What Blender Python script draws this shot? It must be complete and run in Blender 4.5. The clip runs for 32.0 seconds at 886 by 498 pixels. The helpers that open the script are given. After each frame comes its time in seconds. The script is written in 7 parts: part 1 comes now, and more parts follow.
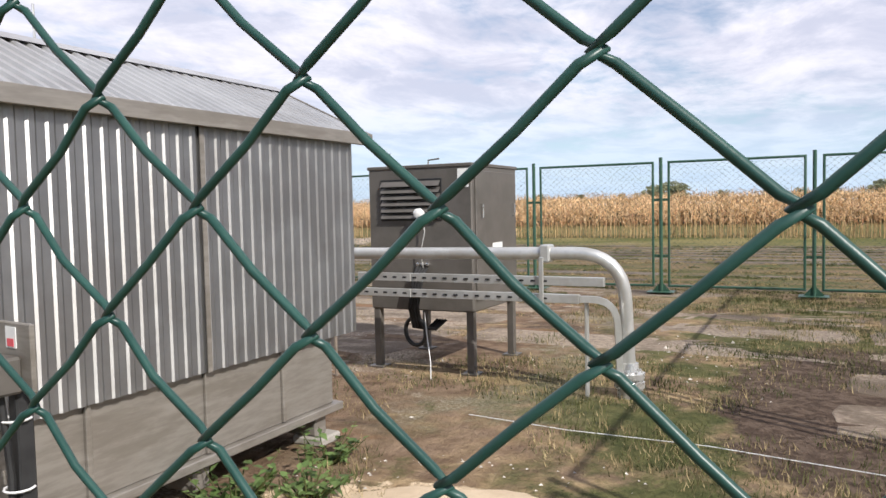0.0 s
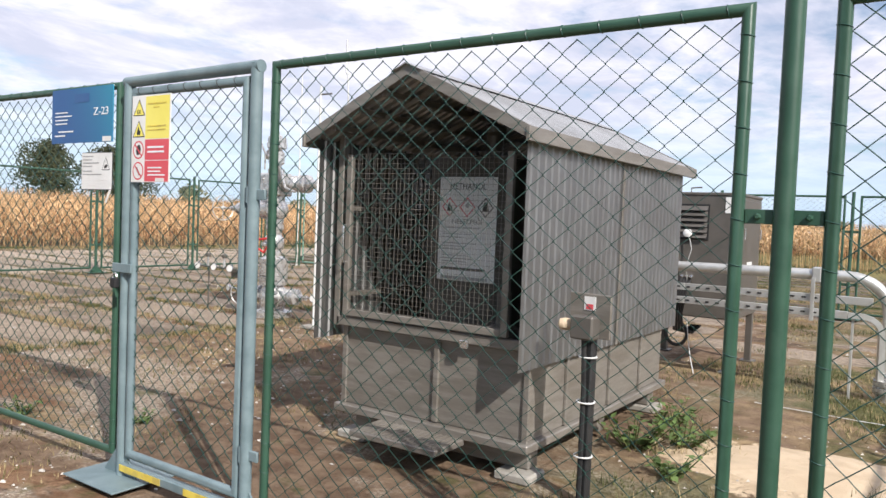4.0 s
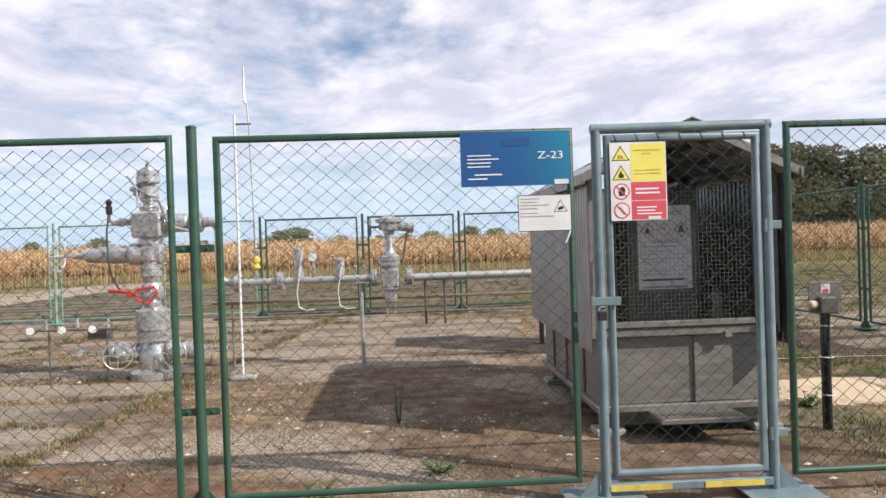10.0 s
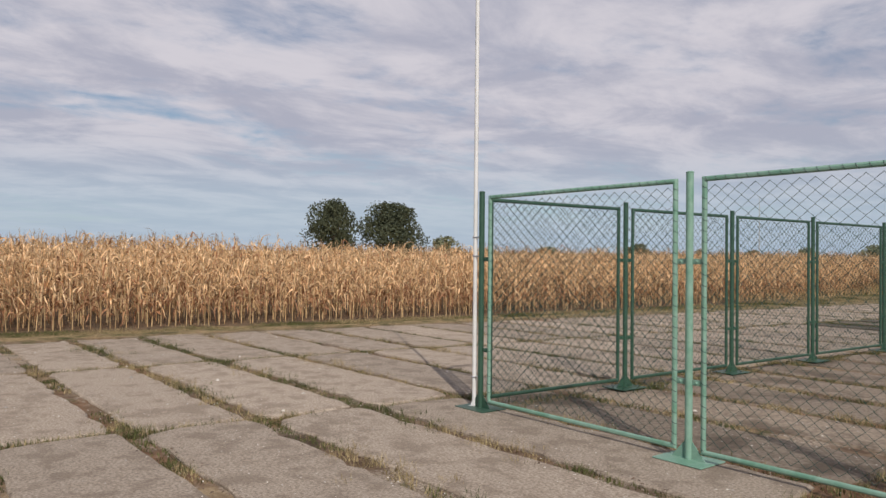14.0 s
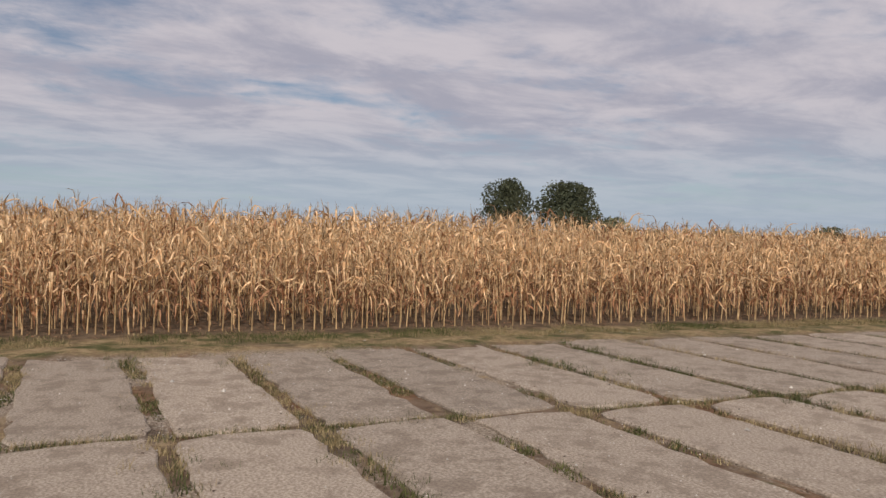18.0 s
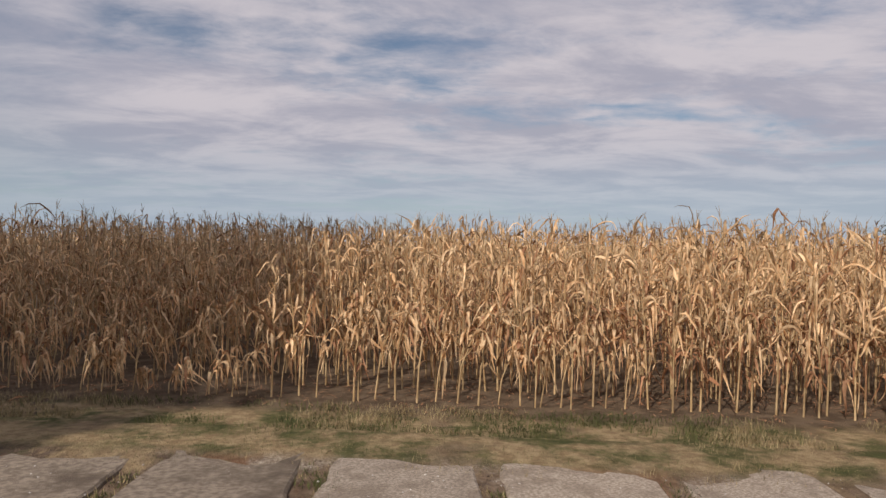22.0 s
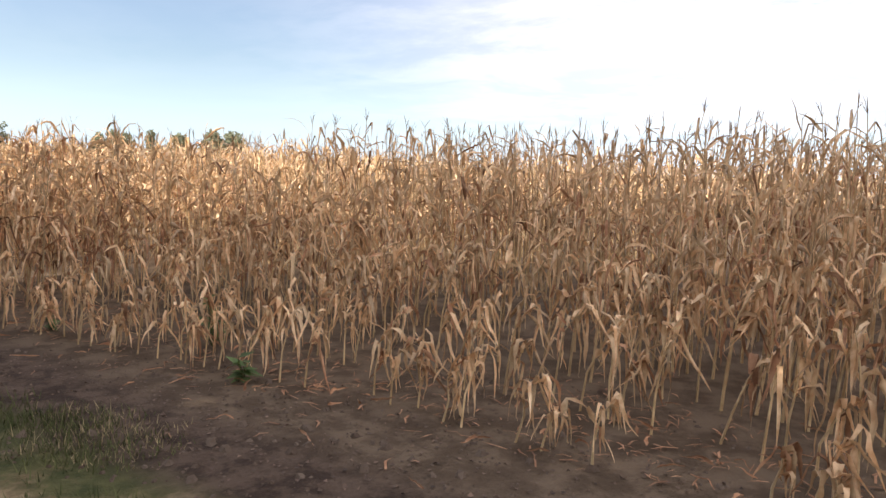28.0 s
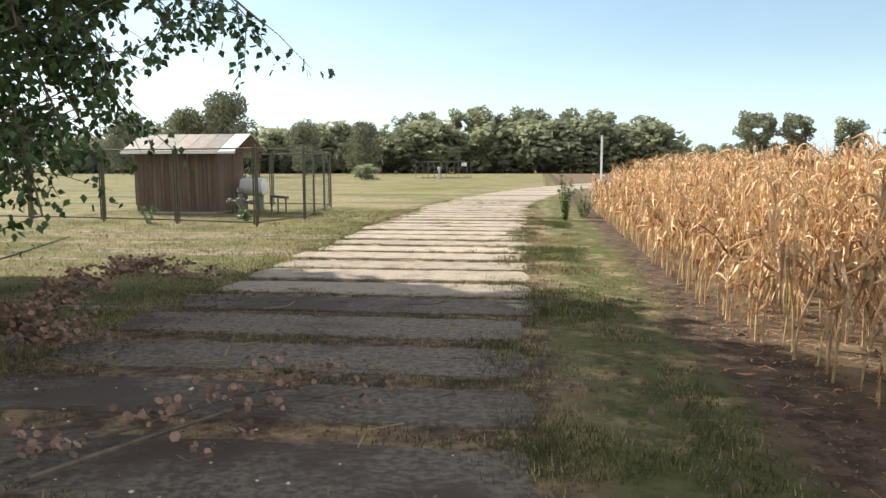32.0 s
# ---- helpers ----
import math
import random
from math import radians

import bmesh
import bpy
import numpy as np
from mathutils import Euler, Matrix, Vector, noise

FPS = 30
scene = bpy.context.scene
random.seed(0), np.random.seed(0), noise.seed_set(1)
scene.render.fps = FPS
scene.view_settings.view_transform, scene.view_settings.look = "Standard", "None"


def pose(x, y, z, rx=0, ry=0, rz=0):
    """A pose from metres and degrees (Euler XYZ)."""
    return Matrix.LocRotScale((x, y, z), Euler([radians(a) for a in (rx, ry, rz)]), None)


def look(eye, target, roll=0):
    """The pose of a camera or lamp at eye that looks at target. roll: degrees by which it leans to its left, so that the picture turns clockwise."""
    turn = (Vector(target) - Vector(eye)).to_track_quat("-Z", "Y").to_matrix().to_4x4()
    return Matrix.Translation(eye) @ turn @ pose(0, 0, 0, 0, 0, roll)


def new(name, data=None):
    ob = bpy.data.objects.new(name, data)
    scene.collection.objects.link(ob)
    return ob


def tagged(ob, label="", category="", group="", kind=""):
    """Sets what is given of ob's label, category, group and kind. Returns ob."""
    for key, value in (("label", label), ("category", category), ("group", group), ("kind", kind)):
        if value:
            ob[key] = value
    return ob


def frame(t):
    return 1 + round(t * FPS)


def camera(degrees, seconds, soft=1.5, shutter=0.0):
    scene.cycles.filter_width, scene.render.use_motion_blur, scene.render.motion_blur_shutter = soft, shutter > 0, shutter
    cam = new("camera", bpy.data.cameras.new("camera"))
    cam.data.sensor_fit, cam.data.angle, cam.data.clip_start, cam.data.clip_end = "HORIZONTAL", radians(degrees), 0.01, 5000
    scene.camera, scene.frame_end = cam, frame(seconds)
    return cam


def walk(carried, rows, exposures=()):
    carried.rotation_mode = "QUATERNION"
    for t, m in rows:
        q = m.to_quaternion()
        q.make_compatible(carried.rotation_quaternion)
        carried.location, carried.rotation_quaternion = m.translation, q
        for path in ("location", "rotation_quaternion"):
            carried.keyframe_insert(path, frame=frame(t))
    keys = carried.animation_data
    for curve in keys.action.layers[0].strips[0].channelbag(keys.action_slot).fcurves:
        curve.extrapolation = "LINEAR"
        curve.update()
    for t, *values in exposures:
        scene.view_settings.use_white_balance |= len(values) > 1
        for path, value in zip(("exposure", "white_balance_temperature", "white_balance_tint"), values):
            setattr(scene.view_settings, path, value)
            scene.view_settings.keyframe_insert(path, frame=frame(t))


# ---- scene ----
cam = camera(61.55, 32.0, soft=1.5)


def stand(t, x, y, z, yaw, pitch, roll):
    """A row of the walk: heading to the left of +y, pitch up, roll to the left."""
    return t, pose(x, y, z, 90 + pitch, 0, yaw) @ pose(0, 0, 0, 0, 0, roll)


PATH = [
    (0, 4.74, -0.22, 1.516, 27.19, -3.18, -1.23),
    (0.5, 4.74, -0.291, 1.517, 32.66, -2.98, -1.17),
    (1, 4.776, -0.501, 1.511, 36.86, -2.35, -0.25),
    (1.5, 4.806, -0.704, 1.501, 42.56, -1.78, -1.88),
    (2, 4.705, -0.977, 1.499, 52.39, -1.02, -0.95),
    (2.5, 4.499, -1.341, 1.492, 58.45, -0.88, 0.2),
    (3, 4.322, -1.743, 1.485, 50.37, -1.05, 4.07),
    (3.5, 4.114, -2.099, 1.533, 40.75, -1.97, 4.1),
    (5.5, 2.756, -3.289, 1.502, 23.09, -1.27, -0.33),
    (6, 2.501, -3.636, 1.525, 17.85, -0.97, 0.94),
    (6.5, 2.172, -3.866, 1.525, 13.53, -0.59, 0.75),
    (7, 1.718, -3.991, 1.509, 10.55, -0.2, -0.72),
    (7.5, 1.315, -4.161, 1.512, 9.57, -0.29, 1.66),
    (8, 0.844, -4.284, 1.527, 6.34, -0.83, 2.52),
    (8.5, 0.392, -4.344, 1.536, 6.04, -1.47, 0.18),
    (9, -0.078, -4.402, 1.553, 5.81, -1.71, 0.44),
    (9.5, -0.534, -4.441, 1.569, 1.65, -1.09, -0.94),
    (10, -1.075, -4.384, 1.558, -2.32, -0.49, -1.91),
    (10.5, -1.567, -4.344, 1.525, -4.74, 0.04, 0.77),
    (11, -2.077, -4.276, 1.544, -6.46, -0.29, 2.4),
    (11.5, -2.619, -4.109, 1.476, -5.56, -0.03, 0.96),
    (12, -3.3, -4.128, 1.526, 5.5, -2.29, -0.01),
    (12.2, -3.542, -4.159, 1.55, 13.16, -2.4, -0.4),
    (12.5, -3.912, -4.3, 1.522, 24.25, -2.02, 0.97),
    (12.7, -4.213, -4.426, 1.54, 31.807, -1.212, 0.4),
    (13, -4.684, -4.54, 1.595, 37.88, -0.28, 1.07),
    (13.5, -5.381, -4.842, 1.584, 44.19, 0.63, -0.02),
    (14, -6.12, -5.172, 1.581, 51.74, 0.67, 0.55),
    (14.5, -6.779, -5.475, 1.573, 56.94, 0.22, 0.62),
    (16.5, -9.493, -6.614, 1.635, 49.37, 1.32, 1.3),
    (17, -10.394, -6.873, 1.553, 58.6, -1.33, 0.43),
    (17.5, -11.067, -7.142, 1.53, 61.87, -2.32, -0.98),
    (18, -11.714, -7.449, 1.569, 63.42, -1.02, 1.27),
    (18.5, -12.295, -7.752, 1.587, 65.09, 0.54, 0.06),
    (19, -12.922, -8.075, 1.585, 70.79, 1.33, 0.29),
    (19.5, -13.515, -8.491, 1.553, 75.64, 1.84, 0.37),
    (20, -14.146, -8.912, 1.545, 80.28, 2.07, 0.45),
    (20.5, -14.727, -9.349, 1.536, 84.05, 1.13, 1.2),
    (21, -15.361, -9.801, 1.541, 83.62, 0.25, 0.25),
    (21.5, -15.943, -10.277, 1.559, 85.52, -0.05, 1.19),
    (22, -16.52, -10.842, 1.592, 89.49, 0.18, 0.87),
    (22.5, -17.082, -11.357, 1.61, 93.39, -0.19, 1.47),
    (23, -17.62, -12.034, 1.599, 96.96, 0.29, 0.48),
    (23.5, -18.072, -12.713, 1.574, 100.64, 0.73, 0.66),
    (24, -18.477, -13.437, 1.574, 103.16, 1.44, 0.5),
    (24.5, -18.802, -14.05, 1.51, 103.55, 0.66, -0.57),
    (25, -19.249, -14.654, 1.506, 105.54, -0.83, -1.44),
    (25.5, -19.666, -15.223, 1.529, 105.74, -1.9, -0.27),
    (26, -20.189, -15.746, 1.533, 111.48, -3.05, 0.21),
    (26.5, -20.614, -16.247, 1.503, 121.41, -4.49, 1.54),
    (28.5, -22.055, -18.119, 1.453, 126.74, -6.11, 2.55),
    (29, -22.303, -18.629, 1.49, 130.88, -7.48, 2.92),
    (29.5, -22.452, -19.133, 1.523, 134.67, -8.89, 1.86),
    (30, -22.558, -19.586, 1.538, 136.9, -9.61, 0.62),
    (30.5, -22.679, -19.992, 1.543, 139.56, -9.13, 0.88),
    (31, -22.683, -20.472, 1.515, 143.08, -6.79, 2.33),
    (31.3, -22.6, -20.68, 1.51, 148.81, -6.06, 2.34),
    (31.5, -22.541, -20.813, 1.512, 156.36, -5.58, 2.34),
    (31.8, -22.46, -20.89, 1.55, 176.16, -6.06, 0.87),
    (32, -22.408, -20.941, 1.576, 187.43, -6.38, -0.11),
]
EXPOSURES = [(0.0, 0.25, 6400, 12), (3.0, 0.3, 6400, 12), (6.0, 0.41, 6500, 13), (7.0, 0.23, 6550, 13), (9.0, 0.30, 6500, 13), (11.0, 0.13, 6450, 12), (12.5, -0.06, 6450, 12), (14.0, -0.50, 6550, 13), (17.0, -0.70, 6700, 15),
             (20.0, -0.62, 6750, 15), (21.5, -0.66, 6750, 15), (23.0, -0.44, 6750, 15), (24.0, -0.20, 6750, 15), (25.0, 0.11, 6750, 15), (26.5, 0.55, 6800, 15), (29.0, 0.85, 6750, 13), (30.5, 0.95, 6650, 13), (31.3, 1.0, 6850, 11), (32.0, 0.76, 6700, 4)]
walk(cam, [stand(*row) for row in PATH], EXPOSURES)

# ---- world: thin broken cloud over a blue sky, sun from the east ----
SUN_ELEVATION, SUN_AZIMUTH = 37.8, 28.5  # azimuth: degrees from +x towards -y
world = bpy.data.worlds.new("sky")
scene.world = world
world.use_nodes = True
wn, wl = world.node_tree.nodes, world.node_tree.links
wn.clear()
w_out, w_bg = wn.new("ShaderNodeOutputWorld"), wn.new("ShaderNodeBackground")
w_sky = wn.new("ShaderNodeTexSky")
w_sky.sky_type, w_sky.sun_disc = "NISHITA", False
w_sky.sun_elevation, w_sky.sun_rotation = radians(SUN_ELEVATION), radians(90 + SUN_AZIMUTH)
w_sky.air_density, w_sky.dust_density, w_sky.ozone_density = 1.0, 0.6, 1.6
w_co, w_sep = wn.new("ShaderNodeTexCoord"), wn.new("ShaderNodeSeparateXYZ")
wl.new(w_co.outputs["Generated"], w_sep.inputs[0])


def w_math(op, a, b=None):
    n = wn.new("ShaderNodeMath")
    n.operation = op
    for i, v in enumerate((a, b)):
        if v is None:
            continue
        if isinstance(v, (int, float)):
            n.inputs[i].default_value = v
        else:
            wl.new(v, n.inputs[i])
    return n.outputs[0]


up = w_math("ADD", w_math("MAXIMUM", w_sep.outputs[2], 0.0), 0.10)
flat = wn.new("ShaderNodeCombineXYZ")
wl.new(w_math("DIVIDE", w_sep.outputs[0], up), flat.inputs[0])
wl.new(w_math("DIVIDE", w_sep.outputs[1], up), flat.inputs[1])


def w_noise(scale, detail, rough, stretch, shift, turn=25):
    m = wn.new("ShaderNodeMapping")
    m.inputs["Scale"].default_value, m.inputs["Location"].default_value = stretch, shift
    m.inputs["Rotation"].default_value = (0, 0, radians(turn))
    wl.new(flat.outputs[0], m.inputs["Vector"])
    n = wn.new("ShaderNodeTexNoise")
    n.inputs["Scale"].default_value, n.inputs["Detail"].default_value, n.inputs["Roughness"].default_value = scale, detail, rough
    n.inputs["Distortion"].default_value = 0.35
    wl.new(m.outputs[0], n.inputs["Vector"])
    return n.outputs[0]


def w_range(v, a, b, lo=0.0, hi=1.0):
    n = wn.new("ShaderNodeMapRange")
    n.interpolation_type = "SMOOTHSTEP"
    for i, value in ((1, a), (2, b), (3, lo), (4, hi)):
        n.inputs[i].default_value = value
    wl.new(v, n.inputs[0])
    return n.outputs[0]


banks = w_noise(0.50, 5, 0.55, (1.0, 0.75, 1), (3.1, 1.7, 0))
wisps = w_noise(1.9, 7, 0.60, (1.0, 0.62, 1), (0.4, 5.2, 0))
puffs = w_noise(5.5, 5, 0.6, (1.0, 0.8, 1), (2.4, 0.3, 0))
cover = w_range(w_math("ADD", w_math("MULTIPLY", banks, 0.52), w_math("ADD", w_math("MULTIPLY", wisps, 0.30), w_math("MULTIPLY", puffs, 0.18))), 0.345, 0.505)
# the cover thins out towards the south, where the sky is open
south = w_range(w_sep.outputs[1], -0.80, -0.30, 0.05, 1.0)
cover = w_math("MULTIPLY", w_math("MULTIPLY", cover, south), w_range(w_sep.outputs[2], 0.02, 0.20, 0.50, 0.97))
shade = w_range(w_noise(1.8, 7, 0.62, (1.0, 0.7, 1), (7.3, 2.2, 0)), 0.36, 0.64)
w_cloud, w_mix = wn.new("ShaderNodeMixRGB"), wn.new("ShaderNodeMixRGB")
w_cloud.inputs[1].default_value, w_cloud.inputs[2].default_value = (5.7, 5.9, 7.0, 1), (8.7, 8.5, 9.1, 1)
wl.new(shade, w_cloud.inputs[0])
wl.new(cover, w_mix.inputs[0])
wl.new(w_sky.outputs[0], w_mix.inputs[1])
wl.new(w_cloud.outputs[0], w_mix.inputs[2])
w_haze = wn.new("ShaderNodeMixRGB")  # pale haze above the horizon
w_haze.inputs[2].default_value = (4.9, 6.9, 9.2, 1)
wl.new(w_range(w_sep.outputs[2], 0.0, 0.15, 0.65, 0.0), w_haze.inputs[0])
wl.new(w_mix.outputs[0], w_haze.inputs[1])
wl.new(w_haze.outputs[0], w_bg.inputs[0])
w_bg.inputs[1].default_value = 0.104
wl.new(w_bg.outputs[0], w_out.inputs[0])

sun = new("sun", bpy.data.lights.new("sun", "SUN"))
sun.data.energy, sun.data.angle, sun.data.color = 4.8, radians(0.6), (1.0, 0.95, 0.87)
sun_way = Vector((math.cos(radians(SUN_ELEVATION)) * math.cos(radians(SUN_AZIMUTH)),
                  -math.cos(radians(SUN_ELEVATION)) * math.sin(radians(SUN_AZIMUTH)), math.sin(radians(SUN_ELEVATION))))
sun.matrix_world = look(sun_way * 60, (0, 0, 0))


# ---- materials ----
def mat(name, c1, c2, rough=0.7, metal=0.0, scale=6.0, c3=None, scale3=1.2, amount3=0.5, bump=0.15, bscale=80.0,
        vary=0.0, island=0.0, stretch=(1, 1, 1), rvar=0.1, world_space=False, translucent=0.0, spec=0.5):
    """Two colours mixed by a fine noise, a third in larger stains, with relief; vary and island: brightness by piece."""
    m = bpy.data.materials.new(name)
    m.use_nodes = True
    n, l = m.node_tree.nodes, m.node_tree.links
    b = n["Principled BSDF"]
    b.inputs["Metallic"].default_value = metal
    b.inputs["Specular IOR Level"].default_value = spec
    if world_space:
        co = n.new("ShaderNodeNewGeometry").outputs["Position"]
    else:
        co = n.new("ShaderNodeTexCoord").outputs["Object"]
    mp = n.new("ShaderNodeMapping")
    mp.inputs["Scale"].default_value = stretch
    l.new(co, mp.inputs["Vector"])
    if vary and not world_space:
        info = n.new("ShaderNodeObjectInfo")
        add = n.new("ShaderNodeVectorMath")
        add.operation = "MULTIPLY_ADD"
        add.inputs[1].default_value = (17, 31, 13)
        l.new(info.outputs["Random"], add.inputs[0])
        l.new(mp.outputs[0], add.inputs[2])
        co = add.outputs[0]
    else:
        co = mp.outputs[0]

    def noi(s, d=6, r=0.6):
        t = n.new("ShaderNodeTexNoise")
        t.inputs["Scale"].default_value, t.inputs["Detail"].default_value, t.inputs["Roughness"].default_value = s, d, r
        l.new(co, t.inputs["Vector"])
        return t.outputs[0]

    def ramp(v, a, b_):
        r = n.new("ShaderNodeMapRange")
        r.interpolation_type = "SMOOTHSTEP"
        r.inputs[1].default_value, r.inputs[2].default_value = a, b_
        l.new(v, r.inputs[0])
        return r.outputs[0]

    def mix(f, a, b_):
        x = n.new("ShaderNodeMixRGB")
        l.new(f, x.inputs[0])
        for i, v in ((1, a), (2, b_)):
            if isinstance(v, tuple):
                x.inputs[i].default_value = (*v, 1)
            else:
                l.new(v, x.inputs[i])
        return x.outputs[0]

    fine = noi(scale)
    colour = mix(ramp(fine, 0.33, 0.67), c1, c2)
    if c3:
        r = n.new("ShaderNodeMath")
        r.operation = "MULTIPLY"
        r.inputs[1].default_value = amount3
        l.new(ramp(noi(scale3, 5, 0.65), 0.47, 0.62), r.inputs[0])
        colour = mix(r.outputs[0], colour, c3)
    for source, size in (("o", vary), ("i", island)):
        if not size:
            continue
        pick = n.new("ShaderNodeObjectInfo").outputs["Random"] if source == "o" else n.new("ShaderNodeNewGeometry").outputs["Random Per Island"]
        mr = n.new("ShaderNodeMapRange")
        mr.inputs[3].default_value, mr.inputs[4].default_value = 1 - size, 1 + size
        l.new(pick, mr.inputs[0])
        hs = n.new("ShaderNodeHueSaturation")
        l.new(mr.outputs[0], hs.inputs["Value"])
        l.new(colour, hs.inputs["Color"])
        colour = hs.outputs[0]
    l.new(colour, b.inputs["Base Color"])
    rr = n.new("ShaderNodeMapRange")
    rr.inputs[3].default_value, rr.inputs[4].default_value = max(rough - rvar, 0.03), min(rough + rvar, 1)
    l.new(fine, rr.inputs[0])
    l.new(rr.outputs[0], b.inputs["Roughness"])
    if bump:
        bp = n.new("ShaderNodeBump")
        bp.inputs["Strength"].default_value, bp.inputs["Distance"].default_value = bump, 0.02
        l.new(noi(bscale, 4, 0.65), bp.inputs["Height"])
        l.new(bp.outputs[0], b.inputs["Normal"])
    if translucent:
        tr, ms = n.new("ShaderNodeBsdfTranslucent"), n.new("ShaderNodeMixShader")
        l.new(colour, tr.inputs[0])
        ms.inputs[0].default_value = translucent
        l.new(b.outputs[0], ms.inputs[1])
        l.new(tr.outputs[0], ms.inputs[2])
        l.new(ms.outputs[0], n["Material Output"].inputs[0])
    return m


GREEN = mat("dark green paint", (0.026, 0.072, 0.046), (0.034, 0.090, 0.058), 0.42, scale=9, c3=(0.05, 0.10, 0.07), scale3=5, amount3=0.4, bump=0.06)
MINT = mat("faded mint paint", (0.185, 0.325, 0.250), (0.235, 0.385, 0.305), 0.5, scale=9, c3=(0.08, 0.24, 0.15), scale3=4, amount3=0.5, bump=0.06)
GATE = mat("grey blue paint", (0.13, 0.185, 0.20), (0.17, 0.23, 0.245), 0.45, scale=10, c3=(0.22, 0.29, 0.31), scale3=4, amount3=0.4, bump=0.06)
WIRE = mat("green coated wire", (0.012, 0.050, 0.040), (0.020, 0.070, 0.056), 0.4, scale=20, bump=0.03)
STEEL = mat("brushed stainless sheet", (0.215, 0.195, 0.172), (0.275, 0.255, 0.225), 0.42, 0.35, scale=5, c3=(0.175, 0.155, 0.13), scale3=1.6, amount3=0.6, bump=0.05, stretch=(1, 1, 6))
CORRUGATED = mat("corrugated stainless sheet", (0.31, 0.31, 0.305), (0.37, 0.37, 0.365), 0.42, 0.88, rvar=0.05, scale=4, c3=(0.26, 0.25, 0.24), scale3=1.5, amount3=0.5, bump=0.03)
grain = CORRUGATED.node_tree.nodes.new("ShaderNodeCombineXYZ")  # rolled sheet: its gloss is drawn out along the ribs
grain.inputs[2].default_value = 1.0
steel = CORRUGATED.node_tree.nodes["Principled BSDF"]
steel.inputs["Anisotropic"].default_value = 0.8
CORRUGATED.node_tree.links.new(grain.outputs[0], steel.inputs["Tangent"])
ROOFSHEET = mat("galvanised roof sheet", (0.40, 0.40, 0.40), (0.48, 0.48, 0.48), 0.42, 0.5, scale=3, c3=(0.33, 0.32, 0.31), scale3=1.2, amount3=0.5, bump=0.03)
SILVER = mat("aluminium paint", (0.47, 0.465, 0.45), (0.66, 0.655, 0.64), 0.28, 0.65, scale=14, c3=(0.30, 0.285, 0.27), scale3=6, amount3=0.5, bump=0.12, bscale=60)
PIPE = mat("weathered galvanised pipe", (0.50, 0.50, 0.48), (0.62, 0.62, 0.60), 0.40, 0.6, scale=8, c3=(0.36, 0.34, 0.31), scale3=4, amount3=0.5, bump=0.05)
DARKGREY = mat("dark grey unit paint", (0.128, 0.118, 0.104), (0.162, 0.147, 0.132), 0.45, 0.4, scale=5, c3=(0.16, 0.15, 0.13), scale3=2, amount3=0.5, bump=0.04)
BLACK = mat("black rubber", (0.012, 0.012, 0.013), (0.025, 0.025, 0.025), 0.6, bump=0.1)
RED = mat("red valve paint", (0.52, 0.03, 0.03), (0.62, 0.06, 0.05), 0.42, scale=12, c3=(0.35, 0.04, 0.03), scale3=8, amount3=0.4, bump=0.05)
YELLOW = mat("yellow paint", (0.62, 0.47, 0.06), (0.70, 0.55, 0.10), 0.5, scale=12, c3=(0.35, 0.27, 0.1), scale3=8, amount3=0.5)
WHITE = mat("white sheet", (0.70, 0.70, 0.68), (0.78, 0.78, 0.76), 0.5, scale=6, c3=(0.60, 0.59, 0.56), scale3=2.5, amount3=0.5, bump=0.02)
OFFWHITE = mat("white painted pole", (0.66, 0.66, 0.64), (0.75, 0.75, 0.74), 0.42, scale=6, c3=(0.5, 0.49, 0.46), scale3=3, amount3=0.4, bump=0.03)
CONCRETE = mat("old concrete slab", (0.236, 0.184, 0.135), (0.485, 0.403, 0.318), 0.92, scale=48, c3=(0.195, 0.148, 0.106), scale3=3.2, amount3=0.6, bump=0.45, bscale=110, vary=0.14)
DIRTY = mat("dirty concrete slab", (0.165, 0.126, 0.090), (0.320, 0.258, 0.192), 0.94, scale=22, c3=(0.10, 0.072, 0.048), scale3=0.9, amount3=0.9, bump=0.5, bscale=100, vary=0.16)
# soil stains, and the trees' shade on the road put into the colour
SOILSHADE = mat("soil stained concrete slab with shade in its colour", (0.082, 0.064, 0.048), (0.215, 0.176, 0.133), 0.94, scale=18, c3=(0.075, 0.050, 0.034), scale3=0.8, amount3=0.9, bump=0.5, bscale=90, vary=0.16)
BLOCK = mat("pale concrete block", (0.29, 0.27, 0.235), (0.37, 0.35, 0.31), 0.9, scale=12, bump=0.4)
CORN = mat("dry corn leaf", (0.56, 0.322, 0.152), (0.90, 0.668, 0.405), 0.5, scale=9, c3=(0.38, 0.195, 0.085), scale3=2.2, amount3=0.35, bump=0.25, bscale=45, island=0.36, translucent=0.14, spec=0.35)
CORNBROWN = mat("withered brown corn leaf", (0.30, 0.140, 0.070), (0.52, 0.300, 0.170), 0.65, scale=9, c3=(0.21, 0.095, 0.043), scale3=2.2, amount3=0.5, bump=0.25, bscale=45, island=0.40, translucent=0.10, spec=0.2)
CORNSTALK = mat("dry corn stalk", (0.46, 0.300, 0.140), (0.66, 0.48, 0.26), 0.6, scale=9, c3=(0.30, 0.18, 0.08), scale3=3, amount3=0.5, bump=0.2, island=0.3)
TASSEL = mat("dry corn tassel", (0.28, 0.185, 0.095), (0.42, 0.29, 0.15), 0.8, scale=9, bump=0.1, island=0.3)
CANOPY = mat("far corn canopy", (0.40, 0.27, 0.12), (0.62, 0.45, 0.22), 0.9, scale=1.6, c3=(0.30, 0.19, 0.08), scale3=0.2, amount3=0.4, bump=1.0, bscale=3, world_space=True, spec=0.1)
